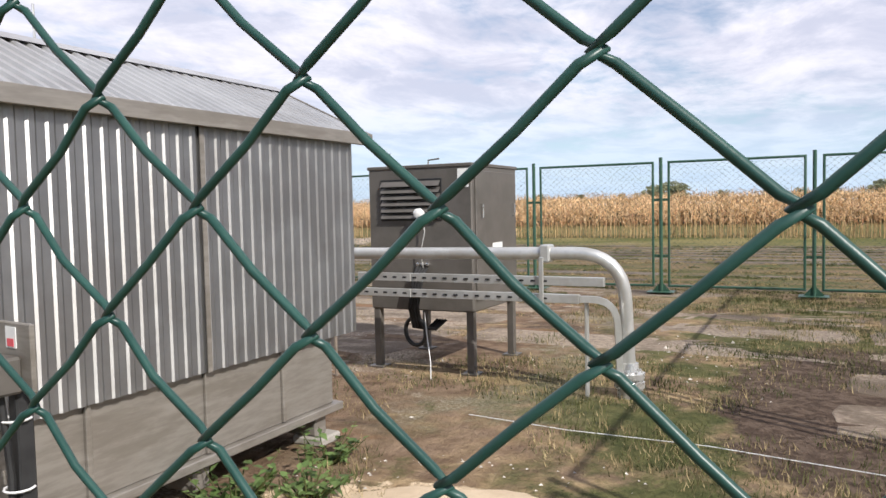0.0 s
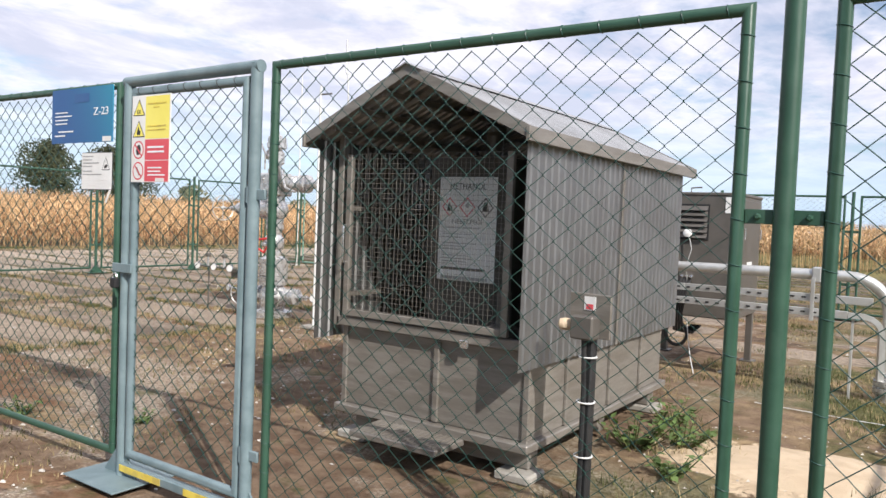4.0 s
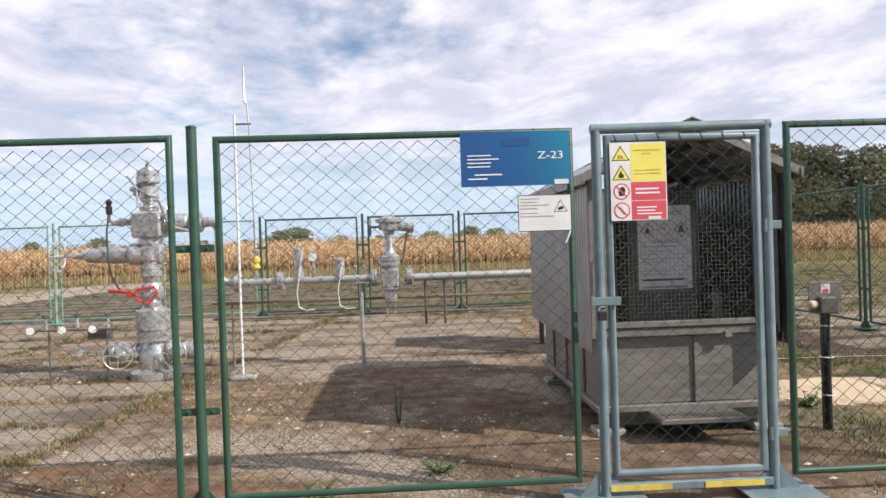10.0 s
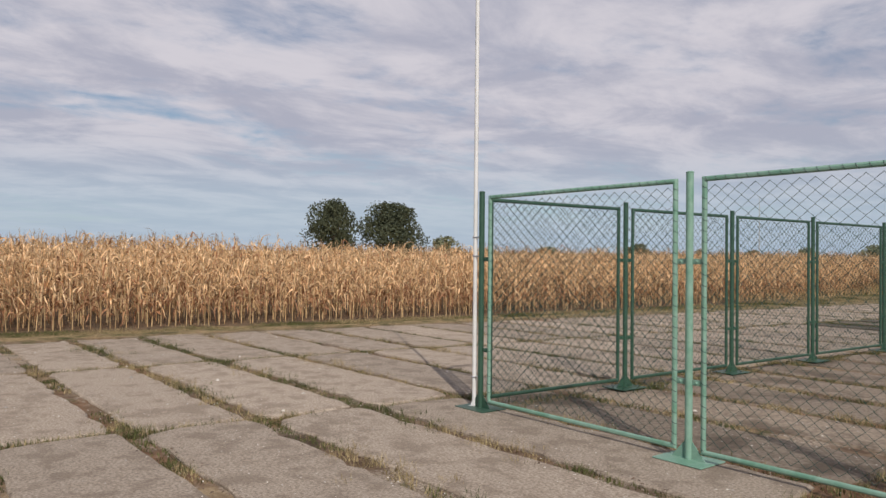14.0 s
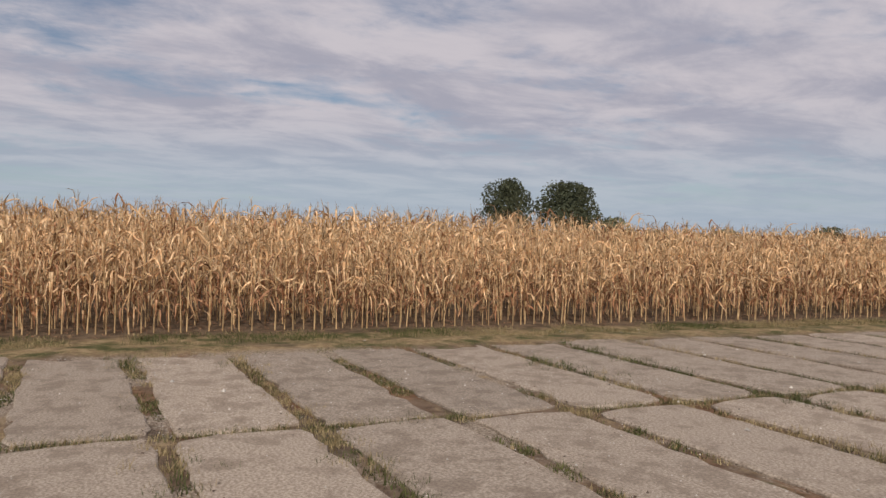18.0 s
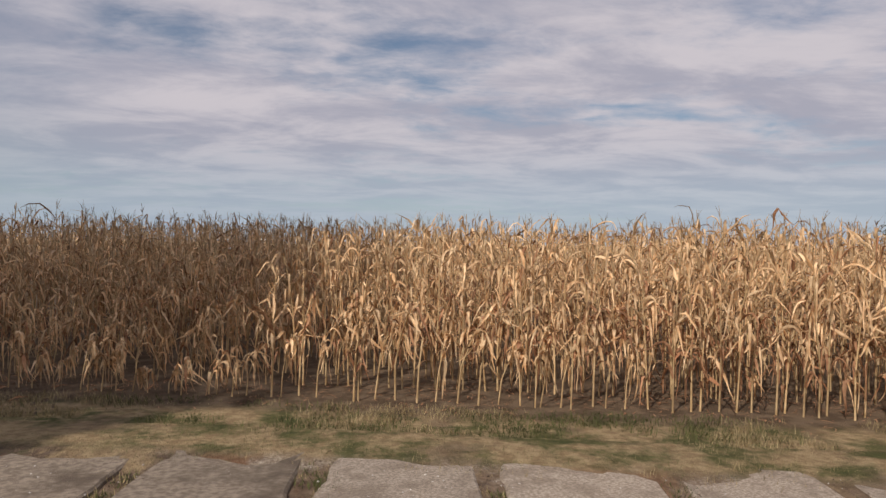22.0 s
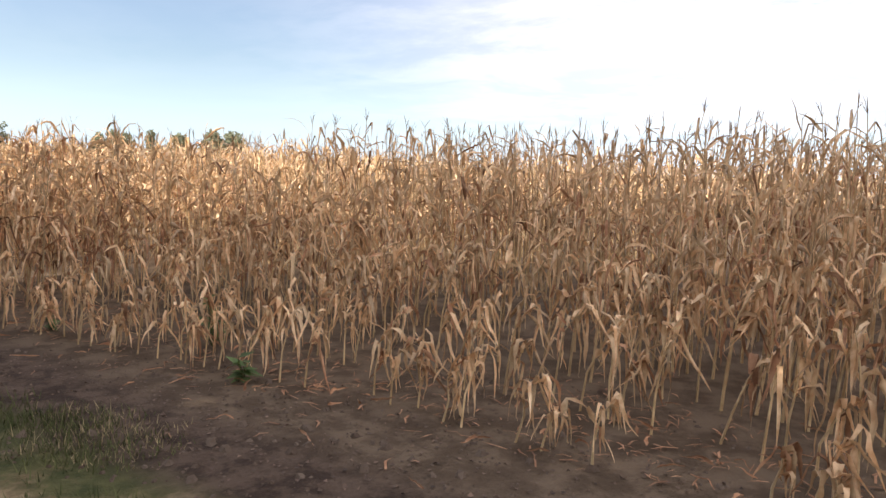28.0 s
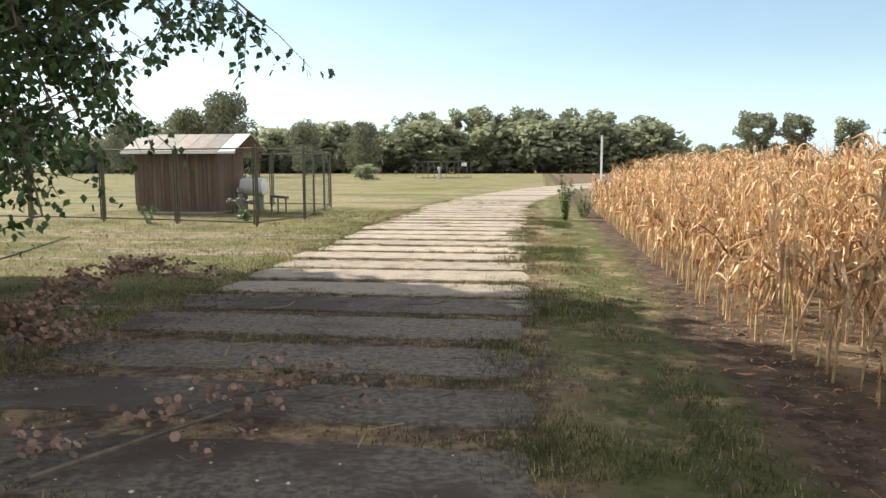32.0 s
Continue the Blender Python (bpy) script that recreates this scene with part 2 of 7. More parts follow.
LEAF = mat("tree leaf", (0.040, 0.075, 0.022), (0.075, 0.125, 0.036), 0.55, scale=4, bump=0.1, island=0.35, translucent=0.15)
BOUGHLEAF = mat("thin tree leaf", (0.045, 0.085, 0.024), (0.09, 0.145, 0.042), 0.5, scale=4, bump=0.1, island=0.4, translucent=0.3)
# far trees: the haze of distance is mixed into the leaf colour, hence so pale
HAZELEAF = mat("distant foliage with haze in its colour", (0.23, 0.245, 0.155), (0.33, 0.345, 0.225), 0.8, scale=0.8, c3=(0.145, 0.155, 0.085), scale3=0.15, amount3=0.6, bump=0, island=0.25, spec=0.2, translucent=0.5)
DARKLEAF = mat("dark foliage", (0.058, 0.070, 0.043), (0.098, 0.112, 0.068), 0.8, scale=0.8, bump=0, island=0.35, spec=0.2, translucent=0.2)
# grove: greyed and lightened, haze painted into the leaves
GROVELEAF = mat("dark foliage with haze in its colour", (0.15, 0.155, 0.100), (0.235, 0.24, 0.155), 0.8, scale=0.8, bump=0, island=0.3, spec=0.2, translucent=0.25)
BARK = mat("grey brown bark", (0.09, 0.07, 0.05), (0.15, 0.12, 0.09), 0.9, scale=12, bump=0.8, bscale=25, stretch=(1, 1, 0.25))
DEADLEAF = mat("dried brown leaf", (0.19, 0.115, 0.080), (0.33, 0.22, 0.165), 0.8, scale=8, bump=0.1, island=0.3, translucent=0.15)
LITTER = mat("brown litter", (0.085, 0.055, 0.036), (0.19, 0.125, 0.085), 0.9, scale=8, bump=0.1, island=0.5)
GRASS = mat("short grass", (0.066, 0.080, 0.028), (0.130, 0.132, 0.050), 0.8, scale=3, bump=0, island=0.4, translucent=0.2, spec=0.2)
STRAW = mat("dry grass", (0.27, 0.205, 0.105), (0.40, 0.32, 0.175), 0.8, scale=3, bump=0, island=0.35, translucent=0.2, spec=0.2)
WEED = mat("green weed leaf", (0.095, 0.155, 0.045), (0.16, 0.235, 0.075), 0.6, scale=6, bump=0.1, island=0.3, translucent=0.3)
SAND = mat("pale loose sand", (0.50, 0.385, 0.26), (0.62, 0.49, 0.34), 0.95, scale=6, c3=(0.42, 0.33, 0.22), scale3=1.5, amount3=0.55, bump=0.5, bscale=70)
PEBBLE = mat("pale pebble", (0.42, 0.38, 0.33), (0.62, 0.58, 0.52), 0.85, scale=10, bump=0.2, island=0.3)
WOOD = mat("weathered dark boards", (0.085, 0.055, 0.040), (0.135, 0.09, 0.065), 0.85, scale=6, c3=(0.17, 0.13, 0.10), scale3=2, amount3=0.5, bump=0.5, stretch=(1, 1, 0.15), vary=0.2)
RUSTROOF = mat("old sheet roof", (0.17, 0.145, 0.13), (0.25, 0.22, 0.20), 0.6, 0.2, scale=4, c3=(0.24, 0.15, 0.10), scale3=0.8, amount3=0.7, bump=0.1, vary=0.2)
BLUE1 = mat("sign blue", (0.020, 0.085, 0.24), (0.024, 0.095, 0.26), 0.35, scale=2, bump=0)
SIGNBLUE = mat("blue to teal print", (0.018, 0.085, 0.25), (0.020, 0.092, 0.265), 0.35, scale=2, bump=0)
SIGNRED = mat("sign red", (0.62, 0.07, 0.09), (0.66, 0.09, 0.11), 0.4, scale=3, bump=0)
SIGNYELLOW = mat("sign yellow", (0.80, 0.70, 0.12), (0.84, 0.75, 0.16), 0.4, scale=3, bump=0)
INK = mat("black print", (0.02, 0.02, 0.02), (0.03, 0.03, 0.03), 0.5, bump=0)
GREYINK = mat("grey print", (0.30, 0.30, 0.30), (0.38, 0.38, 0.38), 0.5, bump=0)
PALEINK = mat("white print", (0.78, 0.80, 0.82), (0.82, 0.84, 0.86), 0.5, bump=0)
BRIGHT = mat("polished steel", (0.60, 0.60, 0.60), (0.70, 0.70, 0.70), 0.2, 0.9, bump=0)
DULL = mat("dull brown grey cabinet paint", (0.085, 0.078, 0.068), (0.115, 0.105, 0.092), 0.7, scale=6, c3=(0.07, 0.062, 0.052), scale3=2, amount3=0.5, bump=0.05, spec=0.15)
SIGNGREY = mat("aged sign sheet", (0.76, 0.76, 0.74), (0.82, 0.82, 0.80), 0.45, scale=6, c3=(0.56, 0.55, 0.52), scale3=3, amount3=0.5, bump=0.02)
CLAY = mat("bare brown soil", (0.12, 0.085, 0.06), (0.18, 0.135, 0.10), 0.95, scale=5, c3=(0.09, 0.062, 0.045), scale3=1.0, amount3=0.6, bump=0.8, bscale=25, world_space=True, spec=0.1)


def ground_material():
    """Soil, gravel, dry and green grass, laid by where on the site it is and by noise."""
    m = bpy.data.materials.new("site ground")
    m.use_nodes = True
    n, l = m.node_tree.nodes, m.node_tree.links
    b = n["Principled BSDF"]
    b.inputs["Roughness"].default_value, b.inputs["Specular IOR Level"].default_value = 0.95, 0.1
    co = n.new("ShaderNodeNewGeometry").outputs["Position"]
    sep = n.new("ShaderNodeSeparateXYZ")
    l.new(co, sep.inputs[0])

    def noi(s, d=6, r=0.62, stretch=None, kind=0):
        v = co
        if stretch:
            mp = n.new("ShaderNodeMapping")
            mp.inputs["Scale"].default_value = stretch
            l.new(co, mp.inputs["Vector"])
            v = mp.outputs[0]
        t = n.new("ShaderNodeTexNoise")
        t.inputs["Scale"].default_value, t.inputs["Detail"].default_value, t.inputs["Roughness"].default_value = s, d, r
        l.new(v, t.inputs["Vector"])
        return t.outputs[0]

    def ramp(v, a, c):
        r = n.new("ShaderNodeMapRange")
        r.interpolation_type = "SMOOTHSTEP"
        r.inputs[1].default_value, r.inputs[2].default_value = a, c
        l.new(v, r.inputs[0])
        return r.outputs[0]

    def op(kind, a, c):
        r = n.new("ShaderNodeMath")
        r.operation = kind
        for i, v in enumerate((a, c)):
            if isinstance(v, (int, float)):
                r.inputs[i].default_value = v
            else:
                l.new(v, r.inputs[i])
        return r.outputs[0]

    def mix(f, a, c):
        x = n.new("ShaderNodeMixRGB")
        l.new(f, x.inputs[0])
        for i, v in ((1, a), (2, c)):
            if isinstance(v, tuple):
                x.inputs[i].default_value = (*v, 1)
            else:
                l.new(v, x.inputs[i])
        return x.outputs[0]

    wob = op("MULTIPLY", op("SUBTRACT", noi(0.45, 4), 0.5), 5.0)
    x, y = op("ADD", sep.outputs[0], wob), op("ADD", sep.outputs[1], wob)
    soil = mix(ramp(noi(5.0), 0.35, 0.65), (0.135, 0.09, 0.06), (0.24, 0.17, 0.115))
    gravel = mix(ramp(noi(38.0, 3), 0.42, 0.62), (0.24, 0.185, 0.135), (0.46, 0.39, 0.31))
    straw = mix(ramp(noi(9.0), 0.35, 0.65), (0.26, 0.18, 0.10), (0.40, 0.30, 0.17))
    green = mix(ramp(noi(6.0), 0.35, 0.65), (0.066, 0.074, 0.028), (0.120, 0.116, 0.048))
    red = mix(ramp(noi(7.0), 0.4, 0.6), (0.17, 0.095, 0.055), (0.25, 0.15, 0.09))
    dark = mix(ramp(noi(12.0), 0.4, 0.6), (0.075, 0.052, 0.038), (0.135, 0.098, 0.072))
    yard = mix(ramp(noi(0.45, 6, 0.68), 0.49, 0.57), soil, gravel)
    yard = mix(op("MULTIPLY", ramp(noi(0.6, 6, 0.7, (0.5, 1.1, 1)), 0.53, 0.60), 0.85), yard, dark)
    yard = mix(op("MULTIPLY", ramp(noi(0.8, 6, 0.7, (0.6, 1.2, 1)), 0.54, 0.62), 0.8), yard, straw)
    yard = mix(ramp(noi(0.7, 6, 0.7, (0.40, 1.0, 1)), 0.53, 0.61), yard, red)
    yard = mix(op("MULTIPLY", ramp(noi(1.3, 6, 0.7), 0.57, 0.66), 0.75), yard, green)
    east = mix(ramp(noi(0.9, 7, 0.7), 0.42, 0.56), mix(ramp(noi(2.0), 0.4, 0.6), straw, soil), green)
    yard = mix(ramp(x, 1.0, 4.0), yard, east)
    def spot(cx, cy, rx, ry, edge, rough_):
        dx, dy = op("DIVIDE", op("SUBTRACT", sep.outputs[0], cx), rx), op("DIVIDE", op("SUBTRACT", sep.outputs[1], cy), ry)
        d = op("ADD", op("MULTIPLY", dx, dx), op("MULTIPLY", dy, dy))
        return ramp(op("ADD", d, op("MULTIPLY", op("SUBTRACT", noi(2.2, 6, 0.7), 0.5), rough_)), 1.0 + edge, 1.0 - edge)

    yard = mix(spot(4.9, 6.2, 0.9, 2.2, 0.12, 1.6), yard, dark)
    yard = mix(spot(4.3, 3.0, 1.1, 0.62, 0.12, 2.0), yard, dark)
    sand = mix(ramp(noi(9.0), 0.35, 0.65), (0.50, 0.385, 0.26), (0.62, 0.49, 0.34))
    yard = mix(spot(3.10, 2.80, 0.95, 0.62, 0.10, 3.4), yard, sand)
    yard = mix(op("MULTIPLY", spot(-4.5, 5.0, 0.75, 0.40, 0.2, 1.6), 0.7), yard, (0.15, 0.062, 0.048))
    verge = mix(ramp(op("ADD", noi(1.6, 6, 0.7), op("MULTIPLY", ramp(sep.outputs[1], -20.0, -14.0), 0.12)), 0.50, 0.70), green, straw)
    verge = mix(op("MULTIPLY", ramp(noi(0.9, 5), 0.52, 0.66), 0.6), verge, soil)
    field = mix(ramp(noi(0.25, 6, 0.65), 0.42, 0.58), (0.118, 0.120, 0.045), (0.205, 0.178, 0.078))
    streak = ramp(noi(1.0, 5, 0.65, (0.10, 1.3, 1)), 0.50, 0.60)
    field = mix(op("MULTIPLY", streak, ramp(op("MULTIPLY", sep.outputs[1], -1.0), -31.0, -26.0)), field, mix(ramp(noi(3.0), 0.4, 0.6), soil, gravel))
    yard = mix(ramp(y, 12.5, 15.0), yard, mix(ramp(noi(1.1, 6, 0.7, (0.35, 1.0, 1)), 0.42, 0.58), green, (0.185, 0.135, 0.080)))
    colour = mix(ramp(y, 26.0, 29.0), yard, field)                       # north of the fence
    colour = mix(ramp(op("MULTIPLY", y, -1.0), 24.0, 28.0), colour, field)  # southern meadow
    tilt = op("ADD", op("MULTIPLY", sep.outputs[0], -1.0), op("MULTIPLY", op("MAXIMUM", sep.outputs[1], -17.0), 0.11))
    colour = mix(op("MULTIPLY", ramp(tilt, 20.7, 21.1), ramp(op("MULTIPLY", sep.outputs[1], -1.0), -34.0, -30.0)), colour, verge)
    lane = op("MULTIPLY", ramp(op("ADD", sep.outputs[0], op("MULTIPLY", wob, 0.08)), -22.75, -22.35), ramp(op("MULTIPLY", op("ADD", sep.outputs[0], op("MULTIPLY", wob, 0.08)), -1.0), 18.0, 18.4))
    lane = op("MULTIPLY", lane, op("MULTIPLY", ramp(op("MULTIPLY", sep.outputs[1], -1.0), 15.0, 17.5), ramp(sep.outputs[1], -52.0, -46.0)))
    colour = mix(lane, colour, mix(ramp(noi(1.7, 6, 0.7), 0.45, 0.6), dark, mix(ramp(noi(3.0), 0.4, 0.6), soil, straw)))
    bare = op("MULTIPLY", ramp(op("ADD", tilt, op("MULTIPLY", wob, 0.14)), 21.75, 22.15), ramp(op("MULTIPLY", sep.outputs[1], -1.0), 16.5, 19.0))
    colour = mix(bare, colour, mix(ramp(noi(4.0, 6, 0.7), 0.4, 0.6), (0.062, 0.042, 0.030), (0.135, 0.094, 0.066)))
    under = op("MULTIPLY", ramp(op("ADD", tilt, op("MULTIPLY", wob, 0.10)), 22.45, 22.9), ramp(op("MULTIPLY", sep.outputs[1], -1.0), -30.0, -20.0))
    colour = mix(under, colour, mix(ramp(noi(3.0), 0.4, 0.6), (0.11, 0.077, 0.050), (0.19, 0.137, 0.09)))
    l.new(colour, b.inputs["Base Color"])
    bp = n.new("ShaderNodeBump")
    bp.inputs["Strength"].default_value, bp.inputs["Distance"].default_value = 0.9, 0.03
    l.new(op("ADD", noi(24.0, 5, 0.7), op("MULTIPLY", noi(3.0, 4), 1.5)), bp.inputs["Height"])
    l.new(bp.outputs[0], b.inputs["Normal"])
    return m


GROUND = ground_material()


def fade_print(m, to, x0, x1, z0, z1):
    """The sign's print: its blue runs out into teal towards the upper corner."""
    n, l = m.node_tree.nodes, m.node_tree.links
    b = n["Principled BSDF"]
    base = b.inputs["Base Color"].links[0].from_socket
    sep = n.new("ShaderNodeSeparateXYZ")
    l.new(n.new("ShaderNodeTexCoord").outputs["Object"], sep.inputs[0])
    part_x, part_z, total, mixer = n.new("ShaderNodeMapRange"), n.new("ShaderNodeMapRange"), n.new("ShaderNodeMath"), n.new("ShaderNodeMixRGB")
    for node, axis, a, c, top in ((part_x, 0, x0, x1, 0.75), (part_z, 2, z0, z1, 0.45)):
        l.new(sep.outputs[axis], node.inputs[0])
        node.inputs[1].default_value, node.inputs[2].default_value, node.inputs[4].default_value = a, c, top
    total.operation, total.use_clamp = "MULTIPLY_ADD", True
    l.new(part_x.outputs[0], total.inputs[0])
    l.new(part_z.outputs[0], total.inputs[1])
    squared = n.new("ShaderNodeMath")
    squared.operation = "POWER"
    l.new(part_x.outputs[0], squared.inputs[0])
    squared.inputs[1].default_value = 2.0
    l.new(squared.outputs[0], total.inputs[2])
    l.new(total.outputs[0], mixer.inputs[0])
    l.new(base, mixer.inputs[1])
    mixer.inputs[2].default_value = (*to, 1)
    l.new(mixer.outputs[0], b.inputs["Base Color"])


fade_print(SIGNBLUE, (0.020, 0.25, 0.37), -0.66, -0.12, 1.88, 2.20)


# ---- mesh building ----
class Shape:
    """Vertices and faces of one mesh."""

    def __init__(self):
        self.v, self.f, self.s = [], [], []

    def add(self, verts, faces, smooth=False):
        o = len(self.v)
        self.v.extend(tuple(p) for p in verts)
        self.f.extend(tuple(i + o for i in face) for face in faces)
        self.s.extend([smooth] * len(faces))
        return self

    def box(self, x0, x1, y0, y1, z0, z1, b=0.0):
        """A box with chamfered edges of width b."""
        lo, hi = (x0, y0, z0), (x1, y1, z1)
        if not b:
            p = [(hi[0] if i & 1 else lo[0], hi[1] if i & 2 else lo[1], hi[2] if i & 4 else lo[2]) for i in range(8)]
            return self.add(p, [(0, 2, 3, 1), (4, 5, 7, 6), (0, 1, 5, 4), (2, 6, 7, 3), (0, 4, 6, 2), (1, 3, 7, 5)])
        b = min(b, 0.45 * min(hi[a] - lo[a] for a in range(3)))
        p, at = [], {}
        for i in range(8):
            side = [(i >> a) & 1 for a in range(3)]
            for a in range(3):
                q = [(hi[c] - (0 if c == a else b)) if side[c] else (lo[c] + (0 if c == a else b)) for c in range(3)]
                at[i, a] = len(p)
                p.append(q)
        f = []
        for a in range(3):
            u, w = (a + 1) % 3, (a + 2) % 3
            for s in (0, 1):
                ring = [(s << a) | (cu << u) | (cw << w) for cu, cw in ((0, 0), (1, 0), (1, 1), (0, 1))]
                face = [at[i, a] for i in ring]
                f.append(tuple(face if s else face[::-1]))
        for a in range(3):
            u, w = (a + 1) % 3, (a + 2) % 3
            for cu in (0, 1):
                for cw in (0, 1):
                    i, j = (cu << u) | (cw << w), (cu << u) | (cw << w) | (1 << a)
                    face = [at[i, u], at[j, u], at[j, w], at[i, w]]
                    f.append(tuple(face if (cu ^ cw) else face[::-1]))
        for i in range(8):
            face = [at[i, 0], at[i, 1], at[i, 2]]
            f.append(tuple(face if bin(i).count("1") % 2 else face[::-1]))
        return self.add(p, f)

    def path(self, points, r, seg=10, caps=True, r1=None):
        """A round tube along points; r1: the radius at its end."""
        pts = [Vector(p) for p in points]
        rows, last = [], None
        for i, p in enumerate(pts):
            way = (pts[min(i + 1, len(pts) - 1)] - pts[max(i - 1, 0)]).normalized()
            side = last - way * last.dot(way) if last is not None else way.orthogonal()
            if side.length < 1e-6:
                side = way.orthogonal()
            side.normalize()
            last = side
            other = way.cross(side)
            k = i / max(len(pts) - 1, 1)
            rad = r if r1 is None else r + (r1 - r) * k
            rows.append([p + side * rad * math.cos(2 * math.pi * j / seg) + other * rad * math.sin(2 * math.pi * j / seg) for j in range(seg)])
        faces = [(i * seg + j, i * seg + (j + 1) % seg, (i + 1) * seg + (j + 1) % seg, (i + 1) * seg + j) for i in range(len(pts) - 1) for j in range(seg)]
        if caps:
            faces += [tuple(range(seg))[::-1], tuple(range((len(pts) - 1) * seg, len(pts) * seg))]
        self.add([q for row in rows for q in row], faces, True)
        return self

    def cyl(self, a, b, r, seg=16, r1=None):
        return self.path([a, b], r, seg, True, r1)

    def turned(self, base, way, profile, seg=18):
        """A turned body on an axis: profile rows of (distance along, radius)."""
        base, way = Vector(base), Vector(way).normalized()
        side = way.orthogonal().normalized()
        other = way.cross(side)
        rows = [[base + way * d + (side * math.cos(2 * math.pi * j / seg) + other * math.sin(2 * math.pi * j / seg)) * r for j in range(seg)] for d, r in profile]
        n = len(rows)
        self.add([p for row in rows for p in row], [(i * seg + j, i * seg + (j + 1) % seg, (i + 1) * seg + (j + 1) % seg, (i + 1) * seg + j) for i in range(n - 1) for j in range(seg)]
                 + [tuple(range(seg))[::-1], tuple(range((n - 1) * seg, n * seg))], True)
        return self

    def ring(self, centre, way, R, r, seg=24, tube=8):
        centre, way = Vector(centre), Vector(way).normalized()
        side = way.orthogonal().normalized()
        other = way.cross(side)
        v = []
        for i in range(seg):
            out = side * math.cos(2 * math.pi * i / seg) + other * math.sin(2 * math.pi * i / seg)
            v += [centre + out * (R + r * math.cos(2 * math.pi * j / tube)) + way * r * math.sin(2 * math.pi * j / tube) for j in range(tube)]
        return self.add(v, [(i * tube + j, ((i + 1) % seg) * tube + j, ((i + 1) % seg) * tube + (j + 1) % tube, i * tube + (j + 1) % tube) for i in range(seg) for j in range(tube)], True)

    def prism(self, outline, y0, y1):
        """An outline of (x, z) pushed from y0 to y1."""
        k = len(outline)
        v = [(x, y0, z) for x, z in outline] + [(x, y1, z) for x, z in outline]
        return self.add(v, [tuple(range(k)), tuple(range(k, 2 * k))[::-1]] + [(i, k + i, k + (i + 1) % k, (i + 1) % k) for i in range(k)])

    def mesh(self, name, *mats):
        me = bpy.data.meshes.new(name)
        me.from_pydata(self.v, [], self.f)
        me.polygons.foreach_set("use_smooth", self.s)
        for m in mats:
            me.materials.append(m)
        if any(self.s) and len(self.f) < 4000:
            me.set_sharp_from_angle(angle=radians(40))
        me.update()
        return me


def part(name, shape, material, parent, label=""):
    """One mesh object under a thing or under a part."""
    ob = new(name, shape if isinstance(shape, bpy.types.Mesh) else shape.mesh(name, material))
    ob.parent = parent
    if label:
        tagged(ob, label)
    return ob


def thing(name, label, category, at=(0, 0, 0), turn=0.0, group="", kind=""):
    ob = new(name)
    ob.empty_display_size = 0.2
    ob.matrix_basis = pose(*at, 0, 0, turn)
    return tagged(ob, label, category, group, kind)


def solid(name, shape, material, label, category, group="", kind="", at=(0, 0, 0)):
    """A thing that is one mesh."""
    ob = new(name, shape if isinstance(shape, bpy.types.Mesh) else shape.mesh(name, material))
    ob.location = at
    return tagged(ob, label, category, group, kind)


def bend(a, corner, b, r, steps=6):
    """Points of a rounded corner."""
    a, c, b = Vector(a), Vector(corner), Vector(b)
    p, q = c + (a - c).normalized() * r, c + (b - c).normalized() * r
    return [p * (1 - t) ** 2 + c * 2 * t * (1 - t) + q * t * t for t in (i / steps for i in range(steps + 1))]


# ---- ground ----
def grid_lines(lo, hi, near_lo, near_hi, step):
    out = [lo, (lo + near_lo) / 2]
    k = int(round((near_hi - near_lo) / step))
    return out + [near_lo + (near_hi - near_lo) * i / k for i in range(k + 1)] + [(hi + near_hi) / 2, hi]


gx, gy = grid_lines(-1500, 1500, -30, 14, 1.0), grid_lines(-1500, 1500, -60, 40, 2.0)
ground = Shape()
ground.add([(x, y, -0.03) for y in gy for x in gx],
           [(j * len(gx) + i, j * len(gx) + i + 1, (j + 1) * len(gx) + i + 1, (j + 1) * len(gx) + i) for j in range(len(gy) - 1) for i in range(len(gx) - 1)], True)
solid("ground", ground, GROUND, "bare soil, gravel and dry grass", "ground", kind="structure")

# ---- concrete slabs: one column makes the road, three more the yard ----
def slab_mesh(seed, surface):
    rng = random.Random(seed)
    hx, hy, k = 2.05, 0.505, 21
    rim = []
    for ax, ay, bx, by in ((-hx, -hy, hx, -hy), (hx, -hy, hx, hy), (hx, hy, -hx, hy), (-hx, hy, -hx, -hy)):
        n = k if abs(ax - bx) > 1 else 3
        for i in range(n):
            t = i / n
            worn = 0.05 if i == 0 else 0.0
            px, py = ax + (bx - ax) * t, ay + (by - ay) * t
            chip = rng.uniform(0.02, 0.06) if rng.random() < 0.12 else 0.0
            rim.append((px * (1 - worn * 0.5) + rng.uniform(-0.03, 0.03), (py - math.copysign(chip, py)) * (1 - worn) + rng.uniform(-0.025, 0.02)))
    n = len(rim)
    top = [(x * 0.985, y * 0.965, 0.004 + rng.uniform(-0.004, 0.003)) for x, y in rim]
    low = [(x, y, -0.012) for x, y in rim]
    base = [(x, y, -0.12) for x, y in rim]
    s = Shape()
    s.add(top + [(0, 0, 0.006)], [(i, (i + 1) % n, n) for i in range(n)], True)
    s.add(top + low, [(n + i, n + (i + 1) % n, (i + 1) % n, i) for i in range(n)], True)
    s.add(low + base, [(n + i, n + (i + 1) % n, (i + 1) % n, i) for i in range(n)])
    return s.mesh("slab", surface)


# ---- fence ----
CELL_X, CELL_Z = 0.0544, 0.0471


